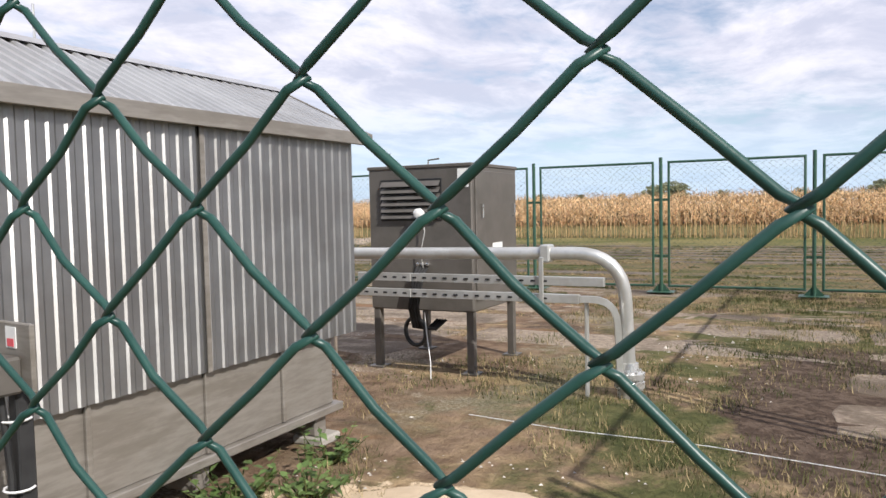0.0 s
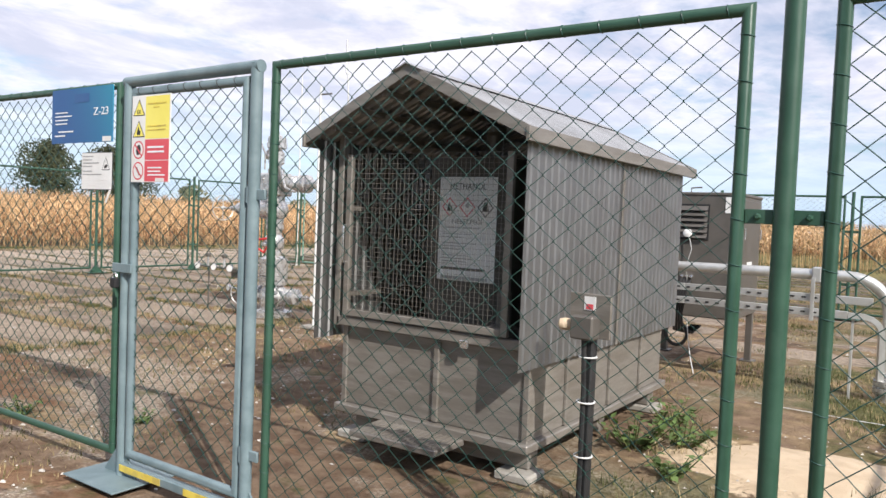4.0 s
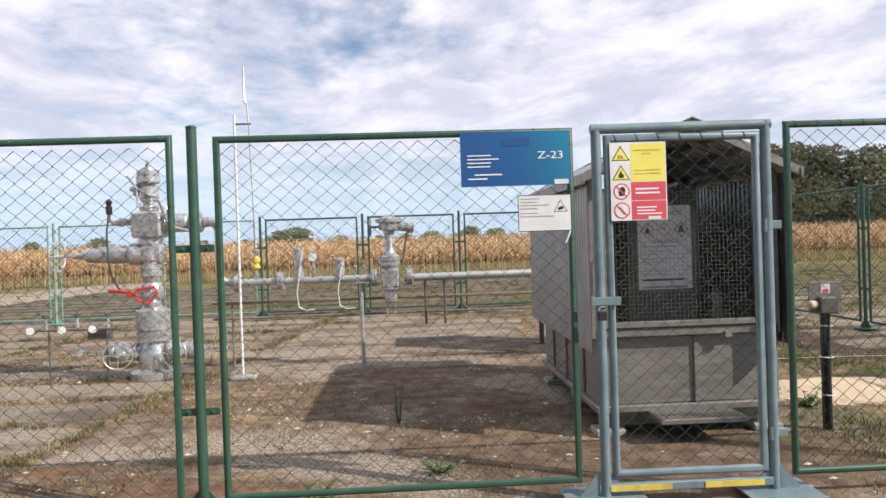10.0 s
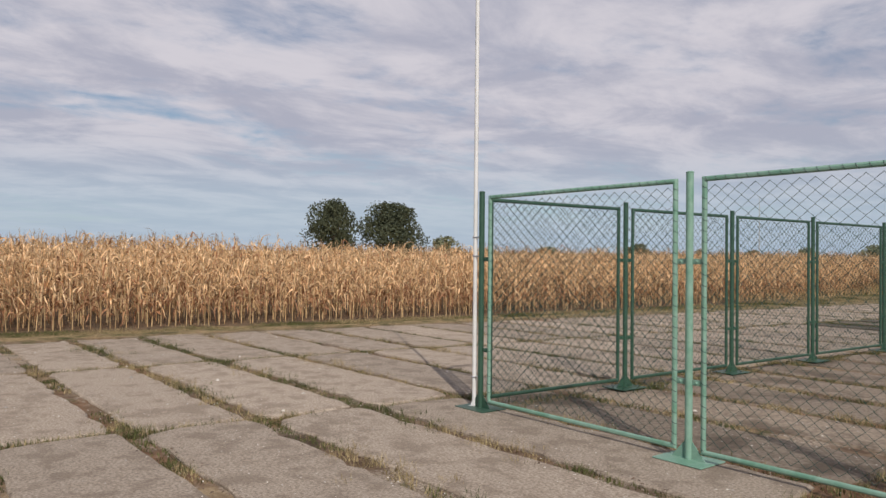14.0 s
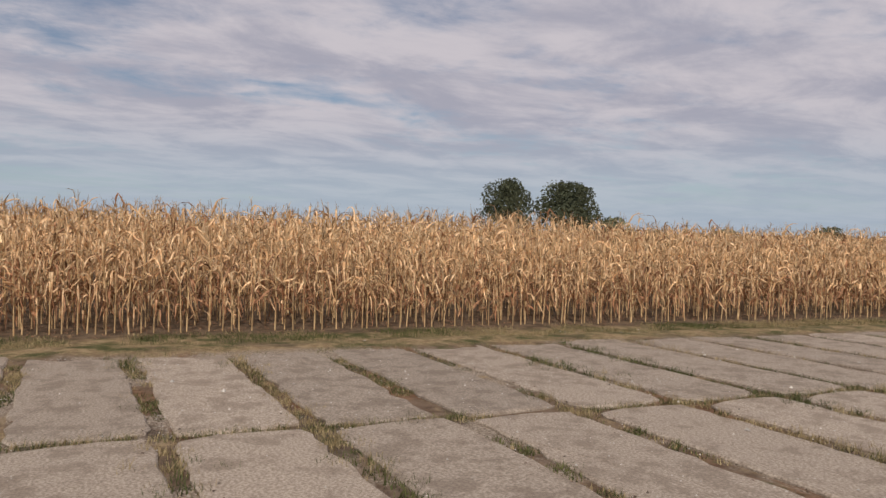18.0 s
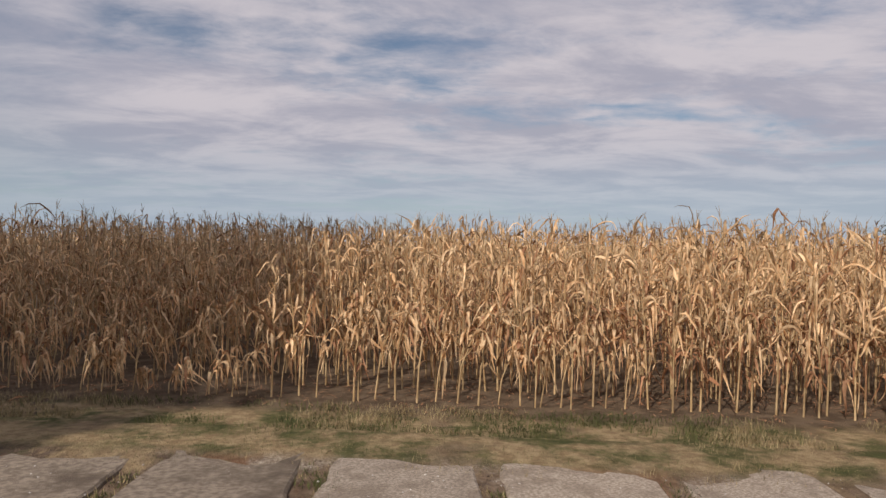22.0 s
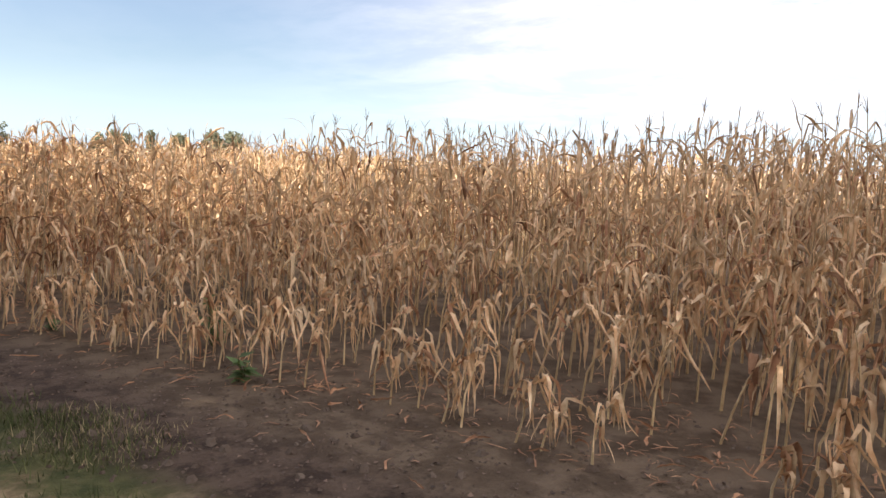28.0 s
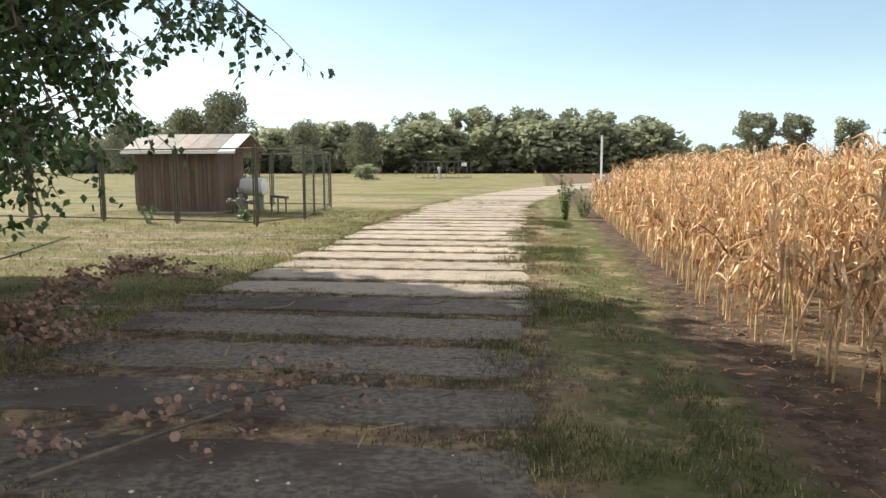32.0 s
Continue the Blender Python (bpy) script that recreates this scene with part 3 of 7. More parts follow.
def wire_mesh(width, z0, z1, phase_x=0.0, phase_z=0.0, sides=4, fine=False, r=0.0025, sag=0.0):
    """Woven wires, each a zigzag that hooks into its neighbours; x from 0 to width."""
    s = Shape()
    i0 = math.ceil((0 - phase_x) / CELL_X)
    i1 = math.floor((width - phase_x) / CELL_X)
    j0, j1 = math.ceil((z0 - phase_z) / CELL_Z), math.floor((z1 - phase_z) / CELL_Z)
    rng = random.Random(5)
    for i in range(i0, i1):
        pts = []
        for j in range(j0, j1 + 1):
            side = (i + j) % 2
            kx, kz = phase_x + (i + side) * CELL_X, phase_z + j * CELL_Z + sag * (i + side) * CELL_X
            inward = 1 if side == 0 else -1
            bow = rng.uniform(-0.0012, 0.0012)
            if fine:
                d = 0.0036
                pts += [(kx + inward * 0.006 - inward * 0.001, -d * (1 if side else -1) * 0.7, kz - 0.0042), (kx - inward * 0.0022, 0, kz),
                        (kx + inward * 0.006 - inward * 0.001, d * (1 if side else -1) * 0.7, kz + 0.0042)]
                if j < j1:
                    ox = phase_x + (i + 1 - side) * CELL_X
                    pts.append(((kx + ox) / 2 + bow, 0, kz + CELL_Z / 2))
            else:
                pts.append((kx - inward * 0.0015, (r if side else -r), kz))
        s.path(pts, r, sides, False)
    return s


def panel_frame(width, z0, z1, r=0.021):
    """A rectangle of round tube with mitred corners, one closed ring."""
    seg, v = 10, []
    for x, z, sx, sz in ((r, z0 + r, -1, -1), (width - r, z0 + r, 1, -1), (width - r, z1 - r, 1, 1), (r, z1 - r, -1, 1)):
        for j in range(seg):
            a = 2 * math.pi * j / seg
            v.append((x + sx * r * math.cos(a), r * math.sin(a), z + sz * r * math.cos(a)))
    return Shape().add(v, [(i * seg + j, i * seg + (j + 1) % seg, ((i + 1) % 4) * seg + (j + 1) % seg, ((i + 1) % 4) * seg + j) for i in range(4) for j in range(seg)], True)


MESHES = {}


def fence_panel(x0, y0, turn, width, paint, label, fine=False, phase=(0, 0), z0=0.09, z1=2.22):
    key = (round(width, 2), paint.name, fine, z1)
    if key not in MESHES:
        MESHES[key] = (panel_frame(width, z0, z1).mesh("frame", paint),
                       wire_mesh(width - 0.03, z0 + 0.03, z1 - 0.03, phase[0], phase[1], 8 if fine else 4, fine, 0.0019 if fine else 0.0024, -0.021 if fine else 0.0).mesh("wire_netting", WIRE))
        # loops that lash the netting to the frame
        lash = Shape()
        step, wire, tilt = (0.085, 0.0030, 0.6) if paint is MINT else (0.14, 0.0018, 0.25)  # the faded panels are laced closely
        for k in range(int((z1 - z0) / step)):
            for lx in (0.021, width - 0.021):
                lash.ring((lx, 0, z0 + step * (k + 0.5)), (tilt, 0, 1), 0.0225, wire, 10, 4)
        for k in range(int(width / step)):
            lash.ring((step * (k + 0.5), 0, z1 - 0.021), (1, 0, tilt), 0.0225, wire, 10, 4)
        MESHES[key] += (lash.mesh("lashing_wire", WIRE),)
    a, b, c = MESHES[key]
    p = part("panel", a, None, FENCE[0], label)
    p.matrix_basis = pose(x0, y0, 0, 0, 0, turn)
    tagged(part("wire_netting", b, None, p, "diamond netting of green coated wire"), kind="stuff")
    tagged(part("lashing_wire", c, None, p), kind="stuff")
    return p


def fence_post(x, y, turn, paint, label, z1=2.285, base=True, arms=(-1, 1)):
    p = part("post", Shape().cyl((0, 0, 0.004), (0, 0, z1 - 0.012), 0.030, 14), paint, FENCE[0], label)
    p.matrix_basis = pose(x, y, 0, 0, 0, turn)
    part("cap", Shape().turned((0, 0, z1 - 0.014), (0, 0, 1), [(0, 0.032), (0.008, 0.032), (0.014, 0.022)], 14), paint, p)
    for z in (0.62, 1.57):
        for side in arms:
            s = Shape().box(min(side * 0.028, side * 0.11), max(side * 0.028, side * 0.11), -0.006, 0.006, z - 0.022, z + 0.022, 0.002)
            s.turned((side * 0.072, -0.006, z), (0, -1, 0), [(0, 0.011), (0.006, 0.011), (0.012, 0.006)], 6)
            part("bracket", s, paint, p)
    if base:
        part("base_plate", Shape().box(-0.22, 0.22, -0.17, 0.17, 0.006, 0.016, 0.003), paint, p)
        for side in (-1, 1):
            g = Shape().add([(side * 0.028, -0.004, 0.016), (side * 0.15, -0.004, 0.016), (side * 0.028, -0.004, 0.16),
                             (side * 0.028, 0.004, 0.016), (side * 0.15, 0.004, 0.016), (side * 0.028, 0.004, 0.16)],
                            [(0, 1, 2), (3, 5, 4), (0, 3, 4, 1), (1, 4, 5, 2), (2, 5, 3, 0)])
            part("gusset", g, paint, p)
    return p


GREEN_POST, MINT_POST = "dark green painted steel fence post on a base plate", "faded mint green fence post on a flat base plate"
GREEN_PANEL, MINT_PANEL = "dark green tube frame filled with diamond wire netting", "faded mint tube frame filled with diamond wire netting"
FENCE = [thing("front_fence", "green tube and netting fence along the front", "fence")]
POSTS_FRONT = [(-12.02, GREEN), (-9.53, MINT), (-7.15, MINT), (-4.66, GREEN), (-2.34, GREEN), (3.385, GREEN)]
for x, paint in POSTS_FRONT:
    fence_post(x, 0, 0, paint, MINT_POST if paint is MINT else GREEN_POST, arms=(1,) if x < -12 else (-1, 1))
for a, b, paint in ((-12.02, -9.53, MINT), (-9.53, -7.15, MINT), (-7.15, -4.66, GREEN), (-4.66, -2.34, GREEN)):
    fence_panel(a + 0.11, 0, 0, b - a - 0.22, paint, MINT_PANEL if paint is MINT else GREEN_PANEL, z0=0.07, z1=2.255 if -8 < a < -7 else 2.235)
fence_panel(-2.22, 0, 1.0, 2.12, GREEN, GREEN_PANEL)
fence_panel(1.165, 0, 0, 2.11, GREEN, GREEN_PANEL)
fence_panel(3.495, 0, 0, 2.40, GREEN, GREEN_PANEL, True, (4.571 - 3.495, 1.564))
fence_post(6.0, 0, 90, GREEN, GREEN_POST)
FENCE[0] = thing("side_fence", "dark green netting fence along the west side", "fence")
LEFT = [0.0, 2.28, 4.54, 6.75, 9.20, 11.45, 12.7]
for a, b in zip(LEFT, LEFT[1:]):  # this side runs a little inwards
    fence_panel(-12.02 + 0.0394 * (a + 0.11), a + 0.11, 87.74, b - a - 0.22, GREEN, GREEN_PANEL)
    fence_post(-12.02 + 0.0394 * b, b, 87.74, GREEN, GREEN_POST, base=b < 12)
FENCE[0] = thing("back_fence", "green netting fence along the far side", "fence")
BACK = [-11.52, -9.14, -6.85, -4.53, -2.21, 0.0, 2.27, 4.60, 5.92]
for a, b in zip(BACK, BACK[1:]):
    fence_panel(a + 0.11, 12.7, 0, b - a - 0.22, MINT if a < -6 else GREEN, MINT_PANEL if a < -6 else GREEN_PANEL)
    fence_post(b, 12.7, 0, MINT if b < -8 else GREEN, MINT_POST if b < -8 else GREEN_POST)
FENCE[0] = thing("side_fence", "dark green netting fence along the east side", "fence")
RIGHT = [0.0, 2.30, 4.63, 6.95, 9.27, 11.52, 12.7]
for a, b in zip(RIGHT, RIGHT[1:]):
    fence_panel(6.0 - 0.0063 * (a + 0.11), a + 0.11, 90.36, b - a - 0.22, GREEN, GREEN_PANEL)
    if b < 12:
        fence_post(6.0 - 0.0063 * b, b, 90.36, GREEN, GREEN_POST)


# ---- gate ----
def gate():
    g = thing("gate", "closed grey-blue tube gate with wire netting, padlocked", "gate")
    part("gate_post", Shape().cyl((0.03, 0, 0.01), (0.03, 0, 2.20), 0.030, 14), GATE, g)
    part("gate_post", Shape().cyl((1.055, 0, 0.01), (1.055, 0, 2.22), 0.030, 14), GATE, g)
    part("lintel_tube", Shape().cyl((0.0, 0, 2.20), (1.085, 0, 2.205), 0.030, 14), GATE, g)
    leaf = part("leaf_frame", panel_frame(0.945, 0.12, 2.165, 0.024), GATE, g)
    leaf.location = (0.072, 0, 0)
    net = part("wire_netting", wire_mesh(0.92, 0.15, 2.14), WIRE, leaf, "diamond netting of green coated wire")
    net.location = (0.012, 0, 0)
    lash = Shape()
    for k in range(7):
        lash.ring((0.07 + 0.13 * k, 0, 2.141), (1, 0, 0.4), 0.026, 0.0022, 10, 4)
    tagged(part("lashing_wire", lash, BLACK, leaf), kind="stuff")
    part("sill_bar", Shape().box(0.02, 1.06, -0.025, 0.025, 0.04, 0.09, 0.006), GATE, g)
    for a, b in ((0.05, 0.42), (0.62, 0.98)):
        part("warning_stripe", Shape().box(a, b, -0.030, -0.0262, 0.047, 0.083), YELLOW, g, "worn yellow paint on the sill bar")
    for x, w in ((0.02, 0.24), (1.06, 0.22)):
        part("base_plate", Shape().box(x - w, x + w, -0.20, 0.18, 0.006, 0.016, 0.003), GATE, g)
        for side in (-1, 1):
            part("gusset", Shape().add([(x + side * 0.028, -0.005, 0.016), (x + side * 0.15, -0.005, 0.016), (x + side * 0.028, -0.005, 0.17),
                                        (x + side * 0.028, 0.005, 0.016), (x + side * 0.15, 0.005, 0.016), (x + side * 0.028, 0.005, 0.17)],
                                       [(0, 1, 2), (3, 5, 4), (0, 3, 4, 1), (1, 4, 5, 2), (2, 5, 3, 0)]), GATE, g)
    for z in (0.35, 1.60):
        part("hinge", Shape().cyl((1.035, -0.012, z - 0.04), (1.035, -0.012, z + 0.04), 0.016, 10).box(1.0, 1.14, -0.008, 0.008, z - 0.025, z + 0.025, 0.003), GATE, g)
    lock = part("hasp", Shape().box(-0.035, 0.14, -0.046, -0.034, 1.155, 1.205, 0.003), GATE, g)
    part("padlock", Shape().box(-0.004, 0.05, -0.078, -0.048, 1.07, 1.125, 0.006), BLACK, lock, "black padlock")
    part("shackle", Shape().ring((0.023, -0.063, 1.13), (0, 1, 0), 0.020, 0.005, 14, 6), BRIGHT, lock, "bright steel shackle")


gate()


# ---- corn ----
SWEPT = radians(128)  # the limp leaves all hang to one side


def corn_leaf(V, F, I, base, a, length, wide, rise, bends, down, seg, rng, fold, kind, wavy=0.20):
    """One dry leaf: it rises from the stalk, breaks over and hangs, creased along its rib."""
    x, y, z = base
    f0, f1 = bends
    twist, curl = rng.gauss(0, 0.45), rng.gauss(0, 1.5)
    o, across, sway = len(V), 3 if fold else 2, 0.0
    for i in range(seg + 1):
        t = i / seg
        q = min(max((t - 0.5 / seg - f0) / (f1 - f0), 0.0), 1.0)
        ang = rise + (down - rise) * q * q * (3 - 2 * q)
        if i:
            a += rng.gauss(0, wavy)
            sway += rng.gauss(0, wavy * 0.7)
            ang += sway
            x, y, z = x + length / seg * math.cos(ang) * math.cos(a), y + length / seg * math.cos(ang) * math.sin(a), z + length / seg * math.sin(ang)
        z = max(z, 0.015)
        w = wide * min(0.35 + 4.0 * t, 1.0) * max(1 - t, 0.0) ** 0.85 * rng.uniform(0.65, 1.2) * 0.5 + 0.0012
        tw = twist + curl * t
        ct, st, ca, sa, cg, sg = math.cos(tw), math.sin(tw), math.cos(a), math.sin(a), math.cos(ang), math.sin(ang)
        sx, sy, sz = -sa * ct - ca * sg * st, ca * ct - sa * sg * st, cg * st
        nx, ny, nz = sa * st - ca * sg * ct, -ca * st - sa * sg * ct, cg * ct
        V.append((x + sx * w, y + sy * w, max(z + sz * w, 0.008)))
        if fold:
            d = -0.75 * w
            V.append((x + nx * d, y + ny * d, max(z + nz * d, 0.008)))
        V.append((x - sx * w, y - sy * w, max(z - sz * w, 0.008)))
    for i in range(seg):
        for j in range(across - 1):
            F.append((o + across * i + j, o + across * i + j + 1, o + across * (i + 1) + j + 1, o + across * (i + 1) + j))
            I.append(kind)


def corn_plant(V, F, I, x, y, h, rng, leaves=8, seg=5, stalk=True, tassel=True, low=0.12, fold=False):
    """Adds one dry plant: stalk, withered leaves, ear, tassel. I: the material of each face."""
    lean_x, lean_y = rng.gauss(0, 0.05), rng.gauss(0, 0.05)
    limp = rng.uniform(0.2, 1.0) if h < 1.45 else 0.0  # stunted plants bow their tops
    if limp:
        side = SWEPT + rng.gauss(0, 0.8)
        lean_x, lean_y = lean_x + 0.38 * limp * math.cos(side), lean_y + 0.38 * limp * math.sin(side)
    wob = [rng.gauss(0, 0.012) for _ in range(4)]

    def at(k):
        return x + lean_x * h * k * k + wob[0] * math.sin(9 * k + 50 * wob[1]), y + lean_y * h * k * k + wob[2] * math.sin(8 * k + 50 * wob[3]), h * 0.92 * (k - 0.42 * limp * k ** 5)

    if stalk:
        o = len(V)
        rings = tuple((k, (0.0125 - 0.0085 * k) * (0.75 if h < 1.2 else 1.0)) for k in (0, 0.3, 0.6, 0.8, 1.0))
        for k, r in rings:
            cx, cy, cz = at(k)
            for j in range(4):
                a = math.pi / 2 * j
                V.append((cx + r * math.cos(a), cy + r * math.sin(a), cz - 0.03 * (k == 0)))
        for i in range(len(rings) - 1):
            for j in range(4):
                F.append((o + i * 4 + j, o + i * 4 + (j + 1) % 4, o + i * 4 + 4 + (j + 1) % 4, o + i * 4 + 4 + j))
                I.append(1)
    turn = rng.uniform(0, 6.28)
    for n in range(leaves):
        k = low + (0.97 - low) * (n + rng.uniform(0, 0.7)) / leaves
        a = turn + math.pi * n + rng.gauss(0, 0.6)
        length = (0.22 + 0.17 * h) * rng.uniform(0.7, 1.3) * (1.1 - 0.5 * abs(k - 0.5))
        wide = rng.uniform(0.026, 0.056) * (0.75 + 0.25 * min(h / 1.7, 1))
        f0 = rng.uniform(0.05, 0.32)
        kind = 3 if rng.random() < (0.12 if h < 1.45 else 0.75 if k < 0.36 else 0.20 if k < 0.6 else 0.05) else 0
        style = rng.random()
        if h < 1.45:  # stunted plants at the edge hang limp
            rise, bends, down = rng.uniform(0.6, 1.35), (f0 * 0.6, f0 * 0.6 + rng.uniform(0.10, 0.28)), rng.uniform(-1.6, -1.15)
            length, k, wide = rng.uniform(0.35, 0.80) * min(0.30 + 0.50 * h, 0.75), 0.35 + 0.65 * k, wide * 1.15
            if rng.random() < 0.72:
                a = SWEPT + rng.gauss(0, 0.7)
        elif style < 0.55:  # broken over
            rise, bends, down = rng.uniform(0.85, 1.45), (f0, f0 + rng.uniform(0.12, 0.30)), rng.uniform(-1.62, -1.05)
        elif style < 0.88:  # arching
            rise, bends, down = rng.uniform(0.6, 1.3), (f0, rng.uniform(0.55, 0.9)), rng.uniform(-1.5, -0.5)
        else:  # still stiff
            rise, length = rng.uniform(0.5, 1.25), length * 0.75
            bends, down = (0.2, 0.9), rise - rng.uniform(0.3, 0.9)
        corn_leaf(V, F, I, at(k), a, length, wide, rise, bends, down, seg, rng, fold, kind, 0.22 if h < 1.45 else 0.24)
    if stalk and h > 1.2 and rng.random() < 0.55:  # an ear in its husk
        k = rng.uniform(0.42, 0.58)
        px, py, pz = at(k)
        a = rng.uniform(0, 6.28)
        ang = rng.uniform(-1.1, 0.9)
        dx, dy, dz = math.cos(a) * math.cos(ang), math.sin(a) * math.cos(ang), math.sin(ang)
        o = len(V)
        for d, r in ((0.0, 0.010), (0.07, 0.026), (0.15, 0.022), (0.23, 0.003)):
            for j in range(5):
                b = 1.257 * j
                V.append((px + dx * d - math.sin(a) * r * math.cos(b), py + dy * d + math.cos(a) * r * math.cos(b), pz + dz * d + r * math.sin(b)))
        for i in range(3):
            for j in range(5):
                F.append((o + i * 5 + j, o + i * 5 + (j + 1) % 5, o + i * 5 + 5 + (j + 1) % 5, o + i * 5 + 5 + j))
                I.append(0)
    if tassel and h > 1.2:
        px, py, pz = at(1.0)
        for n in range(rng.randint(2, 5)):
            a, out, tall = rng.uniform(0, 6.28), rng.uniform(0.02, 0.14), rng.uniform(0.06, 0.18)
            o = len(V)
            mx, my = px + math.cos(a) * out * 0.45, py + math.sin(a) * out * 0.45
            ex, ey = px + math.cos(a) * out, py + math.sin(a) * out
            dx, dy = -math.sin(a) * 0.004, math.cos(a) * 0.004
            V += [(px + dx, py + dy, pz), (px - dx, py - dy, pz), (mx + dx, my + dy, pz + tall * 0.6), (mx - dx, my - dy, pz + tall * 0.6), (ex, ey, pz + tall)]
            F += [(o, o + 1, o + 3, o + 2), (o + 2, o + 3, o + 4)]
            I += [2, 2]


ROW, STEP = 0.76, 0.165


def corn_patch(seed, heights, depth, length, detail=2):
    """Rows along y with the first at x = 0 and the others towards -x; heights(row) gives the range of heights."""
    rng = random.Random(seed)
    V, F, I = [], [], []
    for row in range(int(round(depth / ROW)) or 1):
        lo, hi = heights(row)
        for k in range(int(length / STEP)):
            if rng.random() < (0.24 if lo < 0.6 else 0.12 if lo < 0.85 else 0.05):
                continue
            x, y = -row * ROW + rng.gauss(0, 0.05), (k + 0.5) * STEP + rng.gauss(0, 0.04)
            h = rng.uniform(lo, hi)
            if detail == 2:
                corn_plant(V, F, I, x, y, h, rng, 10 if h < 1.2 else 15, 8, low=0.12 if h < 1.2 else 0.14, fold=True)
            elif detail == 1:
                corn_plant(V, F, I, x, y, h, rng, 9, 4, low=0.3)
            elif rng.random() < 0.55:
                corn_plant(V, F, I, x, y, h, rng, 5, 3, False, True, 0.55)
    me = bpy.data.meshes.new("corn_rows")
    me.from_pydata(V, [], F)
    for m in (CORN, CORNSTALK, TASSEL, CORNBROWN):
        me.materials.append(m)
    me.polygons.foreach_set("material_index", I)
    me.polygons.foreach_set("use_smooth", [True] * len(F))
    me.update()
    return me


def full(row):
    return 1.9, 2.18


def south_edge(row):
    return ((0.35, 0.75), (0.55, 1.0), (0.85, 1.35), (1.2, 1.7), (1.5, 2.0))[min(row, 4)]


def mid_edge(row):
    return ((0.8, 1.5), (1.2, 1.8), (1.55, 2.0), (1.8, 2.15))[min(row, 3)]


def north_edge(row):
    return ((1.5, 1.95), (1.7, 2.08), (1.85, 2.18))[min(row, 2)]


def edge_x(y):
    """Where the first row of the western field stands."""
    if y < -20:
        return min(-25.54 + 0.14 * (-20 - y), -24.35)
    return -24.85 + 0.115 * (min(y, 12.0) + 14)


corn = thing("corn_field", "dry straw-coloured standing corn in rows", "corn field", kind="stuff")
PATCH = 4.07
near = {"s": [corn_patch(11 + i, south_edge, 4.0, PATCH) for i in range(3)], "m": [corn_patch(21 + i, mid_edge, 4.0, PATCH) for i in range(2)],
        "n": [corn_patch(31 + i, north_edge, 4.0, PATCH) for i in range(3)], "f": [corn_patch(41 + i, full, 4.0, PATCH, 1) for i in range(3)]}
low = [corn_patch(51 + i, full, 8.0, 2 * PATCH, 0) for i in range(2)]
pick = random.Random(8)


def corn_tile(me, x, y, turn=0.0, scale=1.0):
    ob = part("corn_rows", me, None, corn)
    ob.matrix_basis = pose(x, y, -0.03, 0, 0, turn) @ Matrix.Diagonal((1, 1, scale, 1))


for k in range(-12, 9):
    y = k * PATCH - 0.5
    kind = "s" if -27 < y < -15.5 else "m" if y < -10.5 else "n"
    lean = -math.degrees(math.atan2(edge_x(y + 4) - edge_x(y), 4.0))
    corn_tile(pick.choice(near[kind]), edge_x(y), y, lean, 1.05 if -19 < y < 0 else 1.0)
    for d in (1, 2):
        corn_tile(pick.choice(near["f"]), edge_x(y) - 4.0 * d, y, lean, pick.uniform(0.97, 1.04) * (1.08 if -21 < y < -9 else 1.055 if -28 < y < -9 else 1.05 if -9 <= y < 2 else 0.96))
for k in range(-9, 8):
    for d in range(2):
        corn_tile(pick.choice(low), edge_x(k * 2 * PATCH + 4) - 11.6 - 8 * d, k * 2 * PATCH, 0, pick.uniform(0.98, 1.05) * (1.06 if k in (-2, -3) else 1.04 if k < -1 else 0.96))
for k in range(-3, 10):  # the northern field: its rows end towards the yard
    corn_tile(pick.choice(near["f"]), -20 + k * PATCH, 33.0, -90)
    corn_tile(pick.choice(near["f"]), -20 + (k + 10) * PATCH, 33.0, -90)
for k in range(-5, 8):
    for d in range(2):
        corn_tile(pick.choice(low), -20 + k * 2 * PATCH, 37.0 + 8 * d, -90, pick.uniform(0.98, 1.05))
far = Shape()
rng = random.Random(3)


def canopy(x0, x1, y0, y1, n):
    xs, ys = [x0 + (x1 - x0) * i / n for i in range(n + 1)], [y0 + (y1 - y0) * i / n for i in range(n + 1)]
    far.add([(x, y, 1.86 + rng.uniform(-0.12, 0.14)) for y in ys for x in xs],
            [(j * (n + 1) + i, j * (n + 1) + i + 1, (j + 1) * (n + 1) + i + 1, (j + 1) * (n + 1) + i) for j in range(n) for i in range(n)])


canopy(-260, -50, -160, 330, 60)
canopy(-80, 160, 51, 330, 60)
part("far_corn_tops", far, CANOPY, corn)

# ---- methanol shed ----
def corrugated(length, height, pitch=0.088, depth=0.0075):
    """A ribbed sheet in the y-z plane, ribs upright, y from 0 to length."""
    outline, y = [], 0.0
    while y < length - 1e-6:
        for dy, dx in ((0, 0), (0.42, 0), (0.56, 1), (0.84, 1), (0.98, 0)):
            if y + dy * pitch <= length:
                outline.append((dx * depth, y + dy * pitch))
        y += pitch
    outline.append((0, length))
    s = Shape()
    v = [(x, yy, z) for z in (0, height) for x, yy in outline] + [(x - 0.0012, yy, z) for z in (0, height) for x, yy in outline]
    k = len(outline)
    s.add(v, [(i, i + 1, k + i + 1, k + i) for i in range(k - 1)] + [(2 * k + i + 1, 2 * k + i, 3 * k + i, 3 * k + i + 1) for i in range(k - 1)])
    return s


